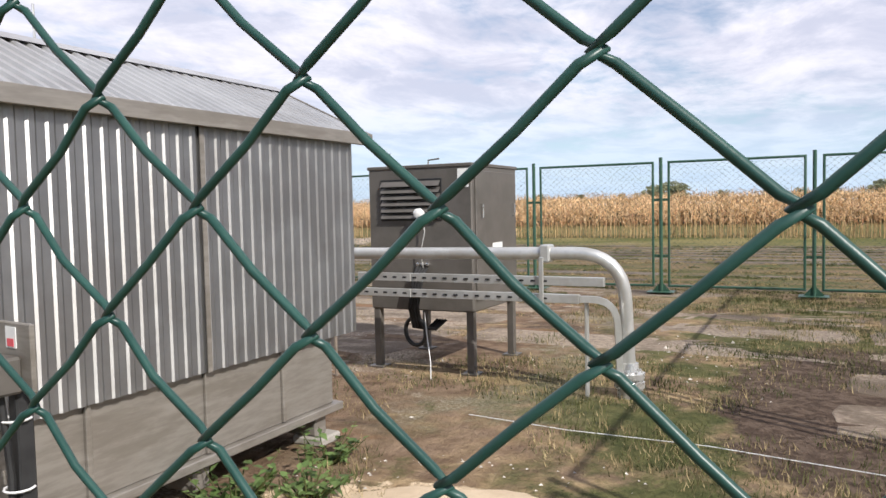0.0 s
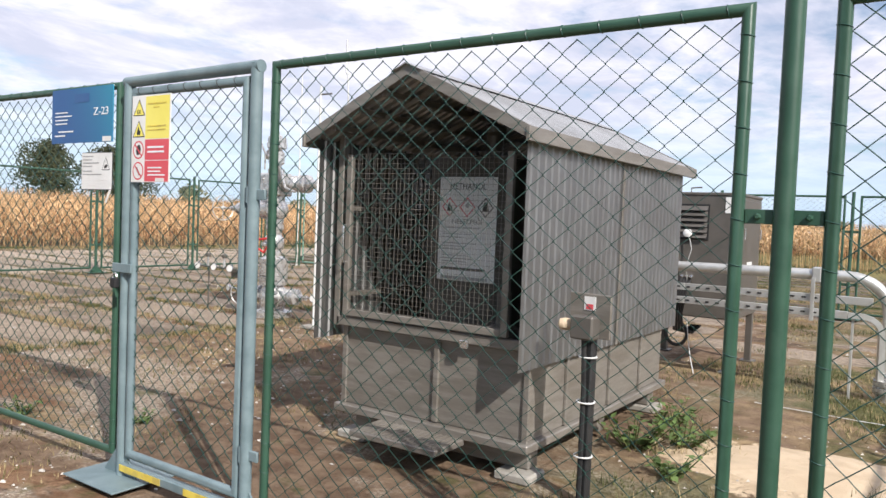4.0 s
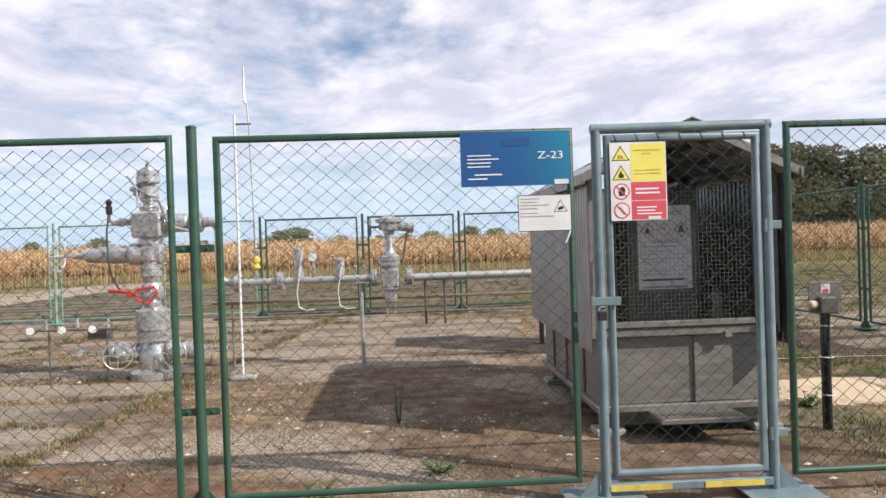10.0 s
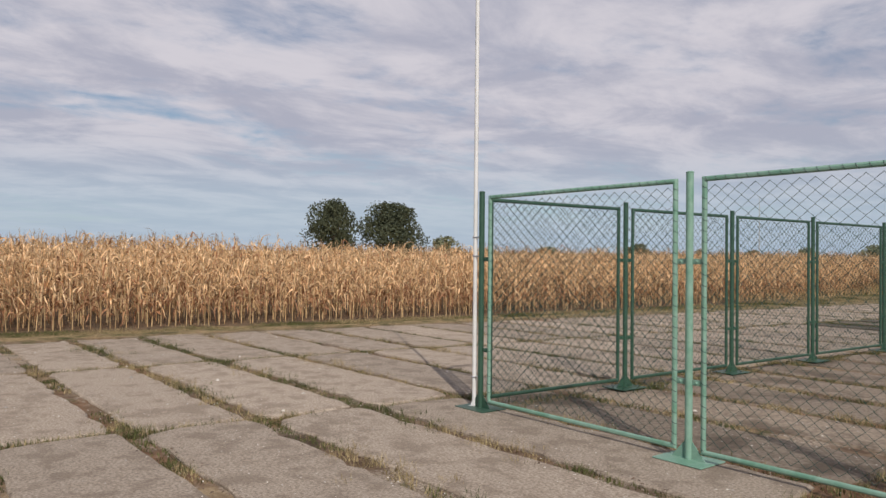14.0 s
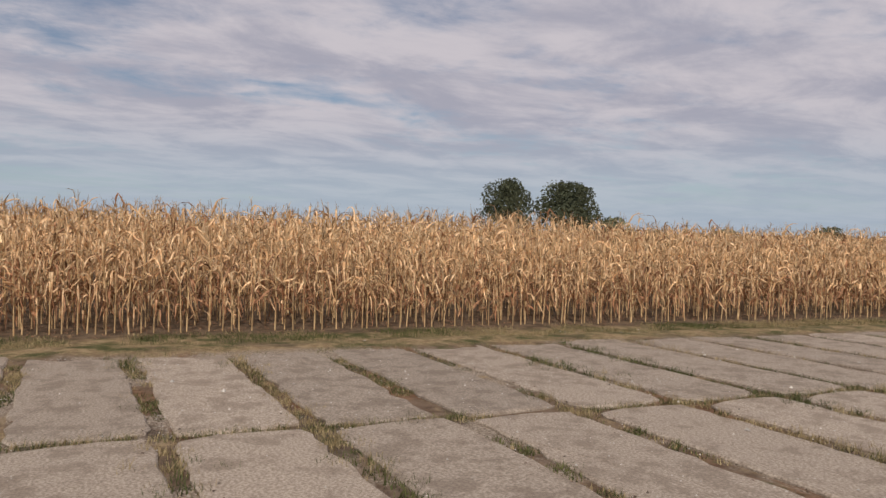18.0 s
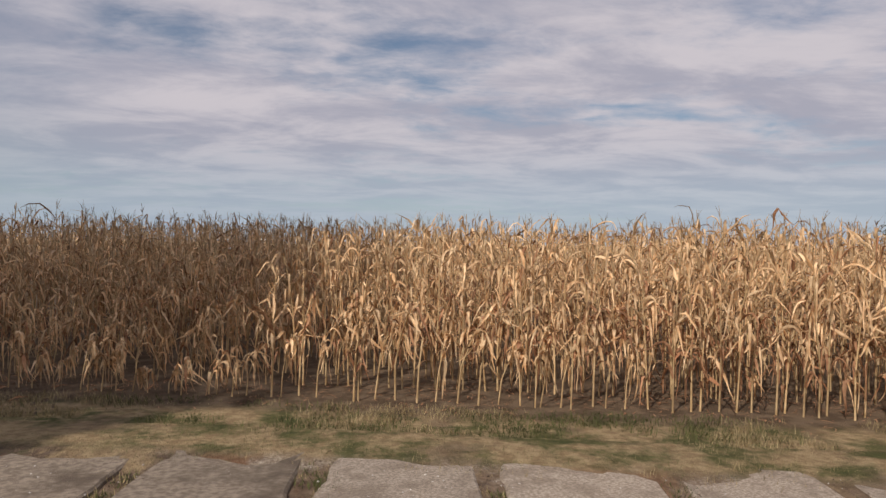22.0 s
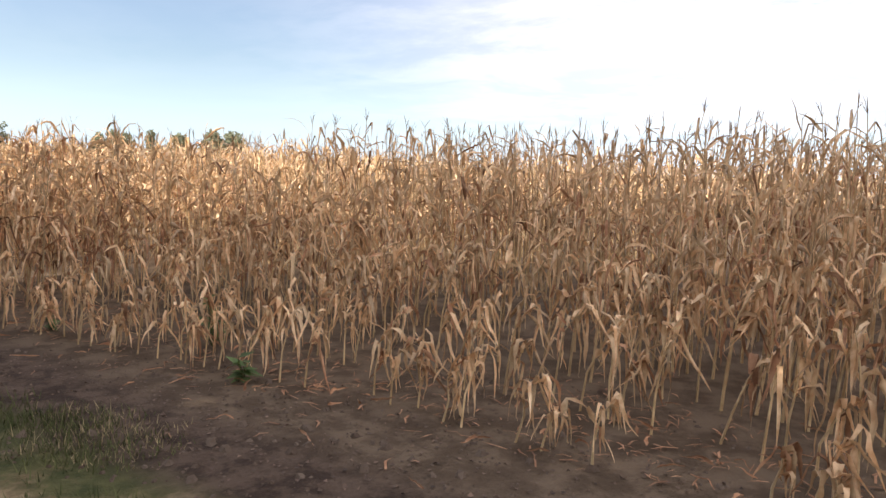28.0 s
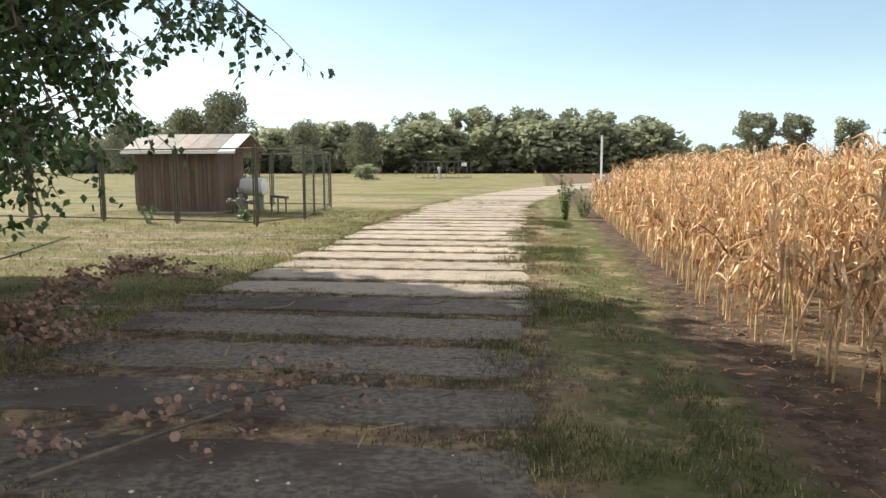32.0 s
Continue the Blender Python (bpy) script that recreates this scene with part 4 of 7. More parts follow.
def shed():
    g = thing("methanol_shed", "stainless dosing shed with gable roof and mesh door", "shed")
    # tank that forms the base
    part("base_tank", Shape().box(0.37, 1.80, 1.46, 3.84, 0.22, 0.76, 0.01), STEEL, g)
    for x0, x1 in ((0.35, 1.82),):
        part("skid_flange", Shape().box(x0 - 0.02, x1 + 0.02, 1.40, 3.90, 0.17, 0.222, 0.006), STEEL, g)
    for y in (1.55, 2.6, 3.66):
        part("skid_beam", Shape().box(0.40, 1.78, y, y + 0.12, 0.03, 0.17, 0.01), STEEL, g)
    for y in (1.95, 2.67, 3.30):
        part("tank_rib", Shape().box(1.80, 1.822, y, y + 0.03, 0.23, 0.74, 0.004), STEEL, g)
        part("tank_rib", Shape().box(0.348, 0.37, y, y + 0.03, 0.23, 0.74, 0.004), STEEL, g)
    part("tank_rib", Shape().box(1.13, 1.17, 1.438, 1.46, 0.23, 0.74, 0.004), STEEL, g)
    for x in (0.355, 1.775):
        part("tank_edge", Shape().box(x, x + 0.04, 1.444, 1.462, 0.22, 0.76, 0.004), STEEL, g)
    part("step_plate", Shape().box(0.74, 1.40, 1.10, 1.42, 0.135, 0.175, 0.006), STEEL, g, "ribbed step plate")
    for k in range(15):
        part("tread_rib", Shape().box(0.76 + 0.043 * k, 0.77 + 0.043 * k, 1.12, 1.40, 0.175, 0.180), STEEL, g)
    # frame
    for x in (0.33, 1.79):
        for y in (1.42, 3.86):
            part("corner_upright", Shape().box(x - 0.025, x + 0.025, y - 0.025, y + 0.025, 0.76, 2.04, 0.004), STEEL, g)
    part("front_sill", Shape().box(0.33, 1.80, 1.395, 1.455, 0.765, 0.83, 0.006), STEEL, g)
    part("latch", Shape().box(1.36, 1.42, 1.372, 1.396, 0.74, 0.79, 0.004), BRIGHT, g)
    # mesh door
    d = part("door_frame", Shape().box(0.40, 0.445, 1.375, 1.41, 0.84, 1.93, 0.004).box(1.64, 1.685, 1.375, 1.41, 0.84, 1.93, 0.004)
             .box(0.445, 1.64, 1.375, 1.41, 0.84, 0.885, 0.004), STEEL, g)
    bars = Shape()
    for k in range(37):
        x = 0.45 + 1.19 * k / 36
        bars.box(x - 0.0009, x + 0.0009, 1.394, 1.3958, 0.885, 1.93)
    for k in range(33):
        z = 0.89 + 1.04 * k / 32
        bars.box(0.45, 1.64, 1.3960, 1.3978, z - 0.0009, z + 0.0009)
    tagged(part("door_mesh", bars, STEEL, d, "welded square wire mesh"), kind="stuff")
    part("handle", Shape().path([(0.422, 1.375, 1.20)] + bend((0.422, 1.375, 1.20), (0.422, 1.335, 1.20), (0.422, 1.335, 1.45), 0.02, 4)
                                + bend((0.422, 1.335, 1.20), (0.422, 1.335, 1.45), (0.422, 1.375, 1.45), 0.02, 4) + [(0.422, 1.375, 1.45)], 0.008, 8), BRIGHT, d)
    for z in (0.95, 1.55):
        part("side_rail", Shape().box(0.32, 0.34, 1.44, 3.85, z, z + 0.035, 0.003), STEEL, g)
        part("side_rail", Shape().box(1.78, 1.80, 1.44, 3.85, z, z + 0.035, 0.003), STEEL, g)
    for x in (0.75, 1.55):
        part("inner_upright", Shape().box(x, x + 0.04, 2.9, 2.94, 0.76, 2.05, 0.003), STEEL, g)
    # hanging corrugated walls
    wall = corrugated(2.83, 1.34).mesh("side_wall", CORRUGATED)
    a = part("side_wall", wall, None, g, "ribbed stainless wall sheet, open at the bottom")
    a.matrix_basis = pose(1.842, 1.245, 0.675)
    b = part("side_wall", wall, None, g, "ribbed stainless wall sheet, open at the bottom")
    b.matrix_basis = pose(0.268, 4.075, 0.675, 0, 0, 180)
    back = part("rear_wall", corrugated(1.46, 1.24), CORRUGATED, g)
    back.matrix_basis = pose(1.79, 3.905, 0.70, 0, 0, 90)
    part("joint_strip", Shape().box(1.853, 1.859, 2.66, 2.69, 0.675, 2.01), STEEL, g)
    # gable roof
    ridge_x, ridge_z, eave_z = 1.055, 2.420, 2.020
    for side, ex in ((-1, 0.215), (1, 1.895)):
        s = Shape()
        outline, y = [], 1.15
        pitch = 0.085
        while y < 4.24:
            for dy, dz in ((0, 0), (0.55, 0), (0.65, 0.018), (0.90, 0.018)):
                if y + dy * pitch <= 4.24:
                    outline.append((y + dy * pitch, dz))
            y += pitch
        k = len(outline)
        v = [(ridge_x, yy, ridge_z + z) for yy, z in outline] + [(ex, yy, eave_z + z) for yy, z in outline]
        v += [(px, py, pz - 0.003) for px, py, pz in v]
        f = [(i, i + 1, k + i + 1, k + i) for i in range(k - 1)] + [(2 * k + i + 1, 2 * k + i, 3 * k + i, 3 * k + i + 1) for i in range(k - 1)]
        s.add(v, f)
        part("roof_sheet", s, ROOFSHEET, g, "ribbed galvanised roof sheet")
        part("eave_trim", Shape().box(ex - 0.012, ex + 0.012, 1.14, 4.25, eave_z - 0.06, eave_z + 0.022, 0.003), STEEL, g)
        for y in (1.165, 4.225):
            dx, dz = ex - ridge_x, eave_z - ridge_z
            t = Shape().add([(ridge_x, y - 0.015, ridge_z + 0.025), (ex, y - 0.015, eave_z + 0.025), (ex, y - 0.015, eave_z - 0.045), (ridge_x, y - 0.015, ridge_z - 0.045),
                             (ridge_x, y + 0.015, ridge_z + 0.025), (ex, y + 0.015, eave_z + 0.025), (ex, y + 0.015, eave_z - 0.045), (ridge_x, y + 0.015, ridge_z - 0.045)],
                            [(0, 1, 2, 3), (7, 6, 5, 4), (0, 4, 5, 1), (1, 5, 6, 2), (2, 6, 7, 3), (3, 7, 4, 0)])
            part("barge_board", t, STEEL, g)
        for y in (1.46, 2.2, 3.0, 3.84):
            t = Shape().path([(ridge_x, y, ridge_z - 0.08), (1.79 if side > 0 else 0.33, y, 2.02)], 0.022, 4)
            part("rafter", t, STEEL, g)
        for k in range(1, 4):
            u = k / 4
            part("purlin", Shape().box(ridge_x + (ex - ridge_x) * u - 0.02, ridge_x + (ex - ridge_x) * u + 0.02, 1.2, 4.2,
                                       ridge_z + (eave_z - ridge_z) * u - 0.055, ridge_z + (eave_z - ridge_z) * u - 0.015, 0.003), STEEL, g)
    part("ridge_cap", Shape().prism([(ridge_x - 0.11, ridge_z - 0.025), (ridge_x, ridge_z + 0.028), (ridge_x + 0.11, ridge_z - 0.025), (ridge_x, ridge_z + 0.018)], 1.13, 4.26), ROOFSHEET, g)
    # tank and pump inside
    cab = part("dosing_cabinet", Shape().box(0.74, 1.36, 1.876, 2.25, 0.76, 1.95, 0.01), DULL, g, "dull brown grey cabinet")
    part("cabinet_door", Shape().box(0.77, 1.33, 1.872, 1.8755, 0.80, 1.92, 0.001), DULL, cab)
    part("dosing_tank", Shape().turned((1.35, 3.1, 0.76), (0, 0, 1), [(0, 0.30), (0.9, 0.30), (1.05, 0.22), (1.10, 0.08)], 20), STEEL, g)
    part("motor", Shape().turned((1.12, 2.10, 1.95), (0, 0, 1), [(0, 0.06), (0.16, 0.06), (0.18, 0.08), (0.22, 0.08), (0.26, 0.03)], 14), DARKGREY, g)
    part("pump", Shape().turned((1.45, 1.75, 0.76), (0, 0, 1), [(0, 0.10), (0.08, 0.10), (0.1, 0.05), (0.3, 0.05), (0.32, 0.02)], 12), DARKGREY, g)


shed()
for x, y in ((1.72, 3.75), (0.45, 3.75), (1.72, 1.55), (0.45, 1.55)):
    solid("concrete_block", Shape().box(x - 0.12, x + 0.12, y - 0.11, y + 0.11, -0.03, 0.028, 0.012), BLOCK, "pale concrete block under the shed skid", "concrete block", "blocks under the shed")


# ---- power unit on legs ----
def power_unit():
    g = thing("power_unit", "dark grey metal power unit on four legs", "power unit")
    x0, x1, y0, y1, z0, z1 = 0.80, 1.90, 5.90, 6.98, 0.55, 1.90
    part("housing", Shape().box(x0, x1, y0, y1, z0, z1, 0.012), DARKGREY, g)
    part("top_cover", Shape().box(x0 - 0.012, x1 + 0.012, y0 - 0.012, y1 + 0.012, z1 - 0.012, z1 + 0.02, 0.006), DARKGREY, g)
    vent = part("louvre_frame", Shape().box(0.94, 1.60, y0 - 0.012, y0 - 0.001, 1.40, 1.79, 0.003), BLACK, g)
    for k in range(6):
        z = 1.425 + 0.06 * k
        s = Shape().add([(0.955, y0 - 0.012, z + 0.045), (1.585, y0 - 0.012, z + 0.045), (1.585, y0 - 0.045, z), (0.955, y0 - 0.045, z),
                         (0.955, y0 - 0.014, z + 0.040), (1.585, y0 - 0.014, z + 0.040), (1.585, y0 - 0.047, z - 0.004), (0.955, y0 - 0.047, z - 0.004)],
                        [(0, 1, 2, 3), (7, 6, 5, 4), (3, 2, 6, 7), (0, 4, 5, 1), (0, 3, 7, 4), (1, 5, 6, 2)])
        part("louvre", s, DARKGREY, vent)
    part("label_plate", Shape().box(1.76, 1.87, y0 - 0.006, y0 - 0.001, 1.70, 1.87), SIGNGREY, g, "pale data plate")
    part("side_door", Shape().box(x1 + 0.001, x1 + 0.014, y0 + 0.06, y1 - 0.06, z0 + 0.10, z1 - 0.05, 0.004), DARKGREY, g)
    for y in (y0 + 0.16, y1 - 0.14):
        part("door_handle", Shape().path([(x1 + 0.014, y, 1.42), (x1 + 0.04, y, 1.42), (x1 + 0.04, y, 1.54), (x1 + 0.014, y, 1.54)], 0.007, 6), BRIGHT, g)
    part("door_label", Shape().box(x1 + 0.0141, x1 + 0.017, y0 + 0.42, y0 + 0.66, 1.11, 1.17), WHITE, g, "white paper label")
    for x in (x0 + 0.05, x1 - 0.05):
        for y in (y0 + 0.05, y1 - 0.05):
            leg = part("leg", Shape().box(x - 0.035, x + 0.035, y - 0.035, y + 0.035, -0.012, z0 + 0.002, 0.004), DARKGREY, g)
            part("foot_plate", Shape().box(x - 0.08, x + 0.08, y - 0.08, y + 0.08, -0.028, -0.012, 0.003), DARKGREY, leg)
    for k in range(4):
        x = 1.34 + 0.03 * k
        hose = [(x, y0 - 0.01, 0.98 - 0.01 * k), (x, y0 - 0.10, 0.90), (x - 0.04, y0 - 0.14, 0.60), (x - 0.05, y0 - 0.05, 0.40), (x + 0.02, y0 + 0.1, 0.36), (x + 0.08, y0 + 0.2, 0.44)]
        part("cable", Shape().path(hose, 0.014, 6), BLACK, g, "black hanging cable")
    part("cable_loop", Shape().ring((1.32, y0 - 0.06, 0.36), (0.25, 1, 0), 0.13, 0.02, 22, 8), BLACK, g, "coil of black cable")
    part("sensor", Shape().turned((1.40, y0 - 0.02, 1.47), (0, -1, 0), [(0, 0.03), (0.05, 0.03), (0.06, 0.045), (0.10, 0.045), (0.11, 0.02)], 12), SIGNGREY, g)
    part("sensor_lead", Shape().path([(1.40, y0 - 0.05, 1.45), (1.44, y0 - 0.06, 1.3), (1.39, y0 - 0.06, 1.1), (1.40, y0 - 0.03, 0.95)], 0.006, 6), PIPE, g)
    for k in range(3):
        part("gland", Shape().turned((1.34 + 0.05 * k, y0, 0.99), (0, -1, 0), [(0, 0.018), (0.03, 0.018), (0.035, 0.01)], 8), BRIGHT, g)
    part("aerial_bracket", Shape().path([(1.30, 6.2, 1.92), (1.30, 6.2, 1.98), (1.42, 6.2, 1.99)], 0.008, 6), DARKGREY, g)
    part("whip_aerial", Shape().cyl((1.02, 5.95, 1.92), (1.02, 5.95, 2.05), 0.004, 6), BLACK, g)


power_unit()
solid("hanging_lead", Shape().path([(1.44, 5.80, 0.55), (1.47, 5.79, 0.3), (1.52, 5.75, 0.1), (1.60, 5.6, -0.02)], 0.005, 6), OFFWHITE, "thin white lead that hangs to the ground", "cable")


# ---- pipework ----
RUSTY = mat("brown grey rail paint", (0.17, 0.14, 0.11), (0.24, 0.20, 0.165), 0.75, scale=10, c3=(0.15, 0.09, 0.055), scale3=3, amount3=0.5)


def flange(x, y, z, r=0.115, t=0.03):
    s = Shape().turned((x, y, z), (1, 0, 0), [(0, r * 0.6), (0.004, r), (t, r), (t + 0.008, r * 0.9), (t + 0.016, r), (2 * t + 0.01, r), (2 * t + 0.014, r * 0.6)], 18)
    return s


def pipework():
    g = thing("flow_line", "silver flow line with flanges, valve and gauge on supports", "pipeline")
    y, z = 5.25, 1.13
    drop = [(-3.72, y, 1.92)] + bend((-3.72, y, 1.92), (-3.555, y, 1.92), (-3.555, y, 1.5), 0.15) + bend((-3.555, y, 1.5), (-3.555, y, z), (-3.2, y, z), 0.15) + [(-3.30, y, z)]
    part("riser_pipe", Shape().path(drop, 0.048, 14), PIPE, g)
    part("line_pipe", Shape().path([(-3.3, y, z), (-1.55, y + 0.05, z)], 0.048, 14), PIPE, g)
    part("line_pipe", Shape().path([(-1.2, y + 0.05, z - 0.01), (0.9, y + 0.15, z - 0.01), (2.75, y + 0.26, z)] + bend((2.75, y + 0.26, z), (3.33, y + 0.32, z), (3.36, 5.66, 0.5), 0.36, 8)
                                   + [(3.36, 5.68, 0.20)], 0.052, 14), PIPE, g)
    for x, yy in ((-3.36, y), (-2.82, y + 0.01), (-1.62, y + 0.05), (-1.17, y + 0.05)):
        f = part("flange", flange(x, yy, z), SILVER, g)
        for k in range(8):
            dy, dz = 0.092 * math.cos(math.pi * k / 4), 0.092 * math.sin(math.pi * k / 4)
            part("stud", Shape().cyl((x - 0.02, yy + dy, z + dz), (x + 0.095, yy + dy, z + dz), 0.011, 6), SILVER, f)
    foot = part("ground_flange", Shape().turned((3.36, 5.68, -0.03), (0, 0, 1), [(0, 0.09), (0.08, 0.09), (0.085, 0.12), (0.13, 0.12), (0.135, 0.10), (0.15, 0.10), (0.155, 0.12), (0.2, 0.12), (0.21, 0.08), (0.28, 0.07)], 20), SILVER, g)
    for k in range(8):
        a = 2 * math.pi * k / 8
        part("stud", Shape().cyl((3.36 + 0.1 * math.cos(a), 5.68 + 0.1 * math.sin(a), 0.03), (3.36 + 0.1 * math.cos(a), 5.68 + 0.1 * math.sin(a), 0.19), 0.010, 6), SILVER, foot)
    part("clamp", Shape().box(2.70, 2.78, 5.44, 5.58, 1.06, 1.20, 0.01), PIPE, g)
    for x, yy, h in ((-2.55, y + 0.02, 0.42), (-2.03, y + 0.04, 0.27)):
        part("stub_pipe", Shape().turned((x, yy, z), (0, 0, 1), [(0, 0.062), (h - 0.04, 0.062), (h - 0.035, 0.072), (h, 0.072), (h + 0.005, 0.05)], 14), PIPE, g)
        hose = [(x + 0.05, yy - 0.06, z + h - 0.05), (x + 0.02, yy - 0.09, z + 0.1), (x - 0.02, yy - 0.10, z - 0.15), (x + 0.0, yy - 0.1, z - 0.33), (x + 0.09, yy - 0.1, z - 0.38), (x + 0.2, yy - 0.1, z - 0.37)]
        part("tracing_hose", Shape().path(hose, 0.0075, 7), OFFWHITE, g, "white tracing hose")
    ga = part("pressure_gauge", Shape().turned((-2.36, y - 0.02, 1.43), (0, -1, 0), [(0, 0.06), (0.035, 0.066), (0.05, 0.066), (0.052, 0.058)], 20), BRIGHT, g)
    part("dial", Shape().turned((-2.36, y - 0.073, 1.43), (0, -1, 0), [(0, 0.056), (0.002, 0.056)], 20), WHITE, ga, "white gauge dial")
    part("gauge_stem", Shape().turned((-2.36, y, z + 0.04), (0, 0, 1), [(0, 0.02), (0.08, 0.02), (0.09, 0.03), (0.14, 0.03), (0.15, 0.015), (0.25, 0.015)], 10), SILVER, ga)
    for x in (-1.83, -1.72):
        part("needle_valve", Shape().turned((x, y + 0.04, z + 0.04), (0, 0, 1), [(0, 0.014), (0.08, 0.014), (0.09, 0.022), (0.12, 0.022), (0.13, 0.012), (0.2 if x > -1.8 else 0.14, 0.012)], 8), SILVER, g)
    # insulating joint with the mast of the aerial
    m = part("insulated_stand", Shape().turned((-3.09, y, z + 0.04), (0, 0, 1), [(0, 0.03), (0.06, 0.03), (0.065, 0.018), (0.13, 0.018)], 12), SILVER, g)
    part("insulator", Shape().turned((-3.09, y, z + 0.16), (0, 0, 1), [(0, 0.03), (0.02, 0.055), (0.05, 0.055), (0.06, 0.035), (0.09, 0.035), (0.10, 0.055), (0.15, 0.055), (0.17, 0.03)], 14), YELLOW, m, "yellow ribbed insulator")
    part("stand_nut", Shape().turned((-3.09, y, z + 0.33), (0, 0, 1), [(0, 0.025), (0.05, 0.025), (0.055, 0.05), (0.08, 0.05), (0.085, 0.018), (0.13, 0.018)], 12), SILVER, m)
    part("rod", Shape().path([(-3.09, y, z + 0.45), (-3.12, y, 3.10), (-3.14, y, 3.42)], 0.011, 6), PIPE, m)
    part("rod_tip", Shape().path([(-3.14, y, 3.42), (-3.17, y, 3.45), (-3.17, y, 3.90)], 0.014, 6), PIPE, m)
    # big valve
    v = part("gate_valve", Shape().turned((-1.38, y + 0.05, 0.80), (0, 0, 1), [(0, 0.06), (0.02, 0.085), (0.16, 0.085), (0.18, 0.12), (0.46, 0.12), (0.48, 0.14), (0.53, 0.14), (0.535, 0.12), (0.55, 0.14), (0.60, 0.14), (0.63, 0.09), (0.70, 0.06), (0.88, 0.055), (0.90, 0.075), (0.94, 0.075)], 18), SILVER, g)
    part("valve_block", Shape().box(-1.49, -1.27, y - 0.07, y + 0.17, 1.0, 1.24, 0.02), SILVER, v)
    part("actuator", Shape().turned((-1.38, y + 0.05, 1.74), (0, 0, 1), [(0, 0.09), (0.01, 0.13), (0.10, 0.13), (0.105, 0.17), (0.15, 0.17), (0.16, 0.12), (0.20, 0.05)], 18), SILVER, v)
    part("gearbox", Shape().turned((-1.30, y + 0.05, 1.79), (1, 0, -0.1), [(0, 0.06), (0.15, 0.06), (0.16, 0.075), (0.24, 0.075), (0.25, 0.05)], 12), SILVER, v)
    part("hand_wheel", Shape().ring((-1.62, y + 0.05, 1.79), (1, 0, 0), 0.11, 0.012, 20, 6).cyl((-1.62, y - 0.05, 1.79), (-1.62, y + 0.15, 1.79), 0.009, 6).cyl((-1.62, y + 0.05, 1.69), (-1.62, y + 0.05, 1.89), 0.009, 6)
         .cyl((-1.63, y + 0.05, 1.79), (-1.48, y + 0.05, 1.79), 0.014, 8), DARKGREY, v, "dark hand wheel")
    part("strut", Shape().path([(-1.14, y + 0.05, 1.74), (-1.22, y + 0.05, 1.30)], 0.012, 6), DARKGREY, v)
    for dx in (-0.05, 0.05):
        part("drain_stub", Shape().cyl((-1.38 + dx, y + 0.05, 0.66), (-1.38 + dx, y + 0.05, 0.82), 0.014, 8), SILVER, v)
    for x, yy in ((-1.76, 5.30),):
        part("support_post", Shape().cyl((x, yy, -0.03), (x, yy, z - 0.04), 0.026, 12).box(x - 0.06, x + 0.06, yy - 0.06, yy + 0.06, z - 0.065, z - 0.045, 0.003), PIPE, g)
    for x in (-0.93, -0.68, -3.6):
        part("rail_hanger", Shape().cyl((x, y + 0.1, 0.50), (x, y + 0.1, z - 0.04), 0.016, 8), DARKGREY, g)


pipework()


def cable_trays():
    """Two perforated trays that run beside the flow line and turn down into the ground."""
    for z, z2, name in ((0.91, 0.86, "upper"), (0.77, 0.72, "lower")):
        g = thing("cable_tray", "pale galvanised perforated cable tray", "cable tray", group="cable trays along the flow line")
        y = 5.45
        end = 3.22 if name == "upper" else 3.30
        s = Shape()
        s.box(0.95, 1.50, y - 0.005, y + 0.045, z - 0.035, z + 0.035, 0.003)
        s.box(1.50, end - (0.0 if name == "upper" else 0.28), y - 0.0, y + 0.05, z - 0.035, z + 0.035, 0.003)
        part("tray_channel", s, PIPE, g)
        if name == "lower":
            pts = [(end - 0.28, y + 0.025, z)] + bend((end - 0.28, y + 0.025, z), (end, y + 0.08, z), (end, y + 0.15, 0.2), 0.2) + [(end, y + 0.2, -0.03)]
            part("tray_bend", Shape().path(pts, 0.036, 4), PIPE, g)
        slots = Shape()
        for k in range(int((end - 1.1) / 0.10) - 3):
            slots.box(1.02 + 0.1 * k, 1.06 + 0.1 * k, y - 0.0075, y - 0.0055, z - 0.008, z + 0.008)
        tagged(part("slot_row", slots, BLACK, g), kind="stuff")
        if name == "lower":
            part("tray_hanger", Shape().box(2.70, 2.735, y - 0.03, y - 0.008, 0.69, 1.10, 0.003), PIPE, g)
            for k in range(2):
                part("tray_leg", Shape().box(3.05 + 0.0 * k, 3.07, y + 0.05 + 0.04 * k, y + 0.07 + 0.04 * k, -0.03, 0.74, 0.003), PIPE, g)
    g = thing("pipe_rack", "two thin brownish rails on short posts by the flow line", "pipe rack")
    for z in (0.86, 0.66):
        part("rail", Shape().path([(-3.7, 5.385, z), (0.9, 5.43, z)], 0.016, 8), RUSTY, g)
    for x in (-3.45, 0.7):
        part("rail_post", Shape().box(x - 0.012, x + 0.012, 5.405, 5.435, -0.03, 0.88, 0.004), RUSTY, g)


cable_trays()


# ---- wellhead ----
def wheel(centre, way, R, r=0.011):
    s = Shape().ring(centre, way, R, r, 26, 7)
    c, w = Vector(centre), Vector(way).normalized()
    side = w.orthogonal().normalized()
    other = w.cross(side)
    for k in range(4):
        a = math.pi / 4 + math.pi * k / 2
        s.path([c, c + (side * math.cos(a) + other * math.sin(a)) * R], r * 0.8, 6)
    s.turned(c - w * 0.02, w, [(0, 0.03), (0.04, 0.03)], 10)
    return s


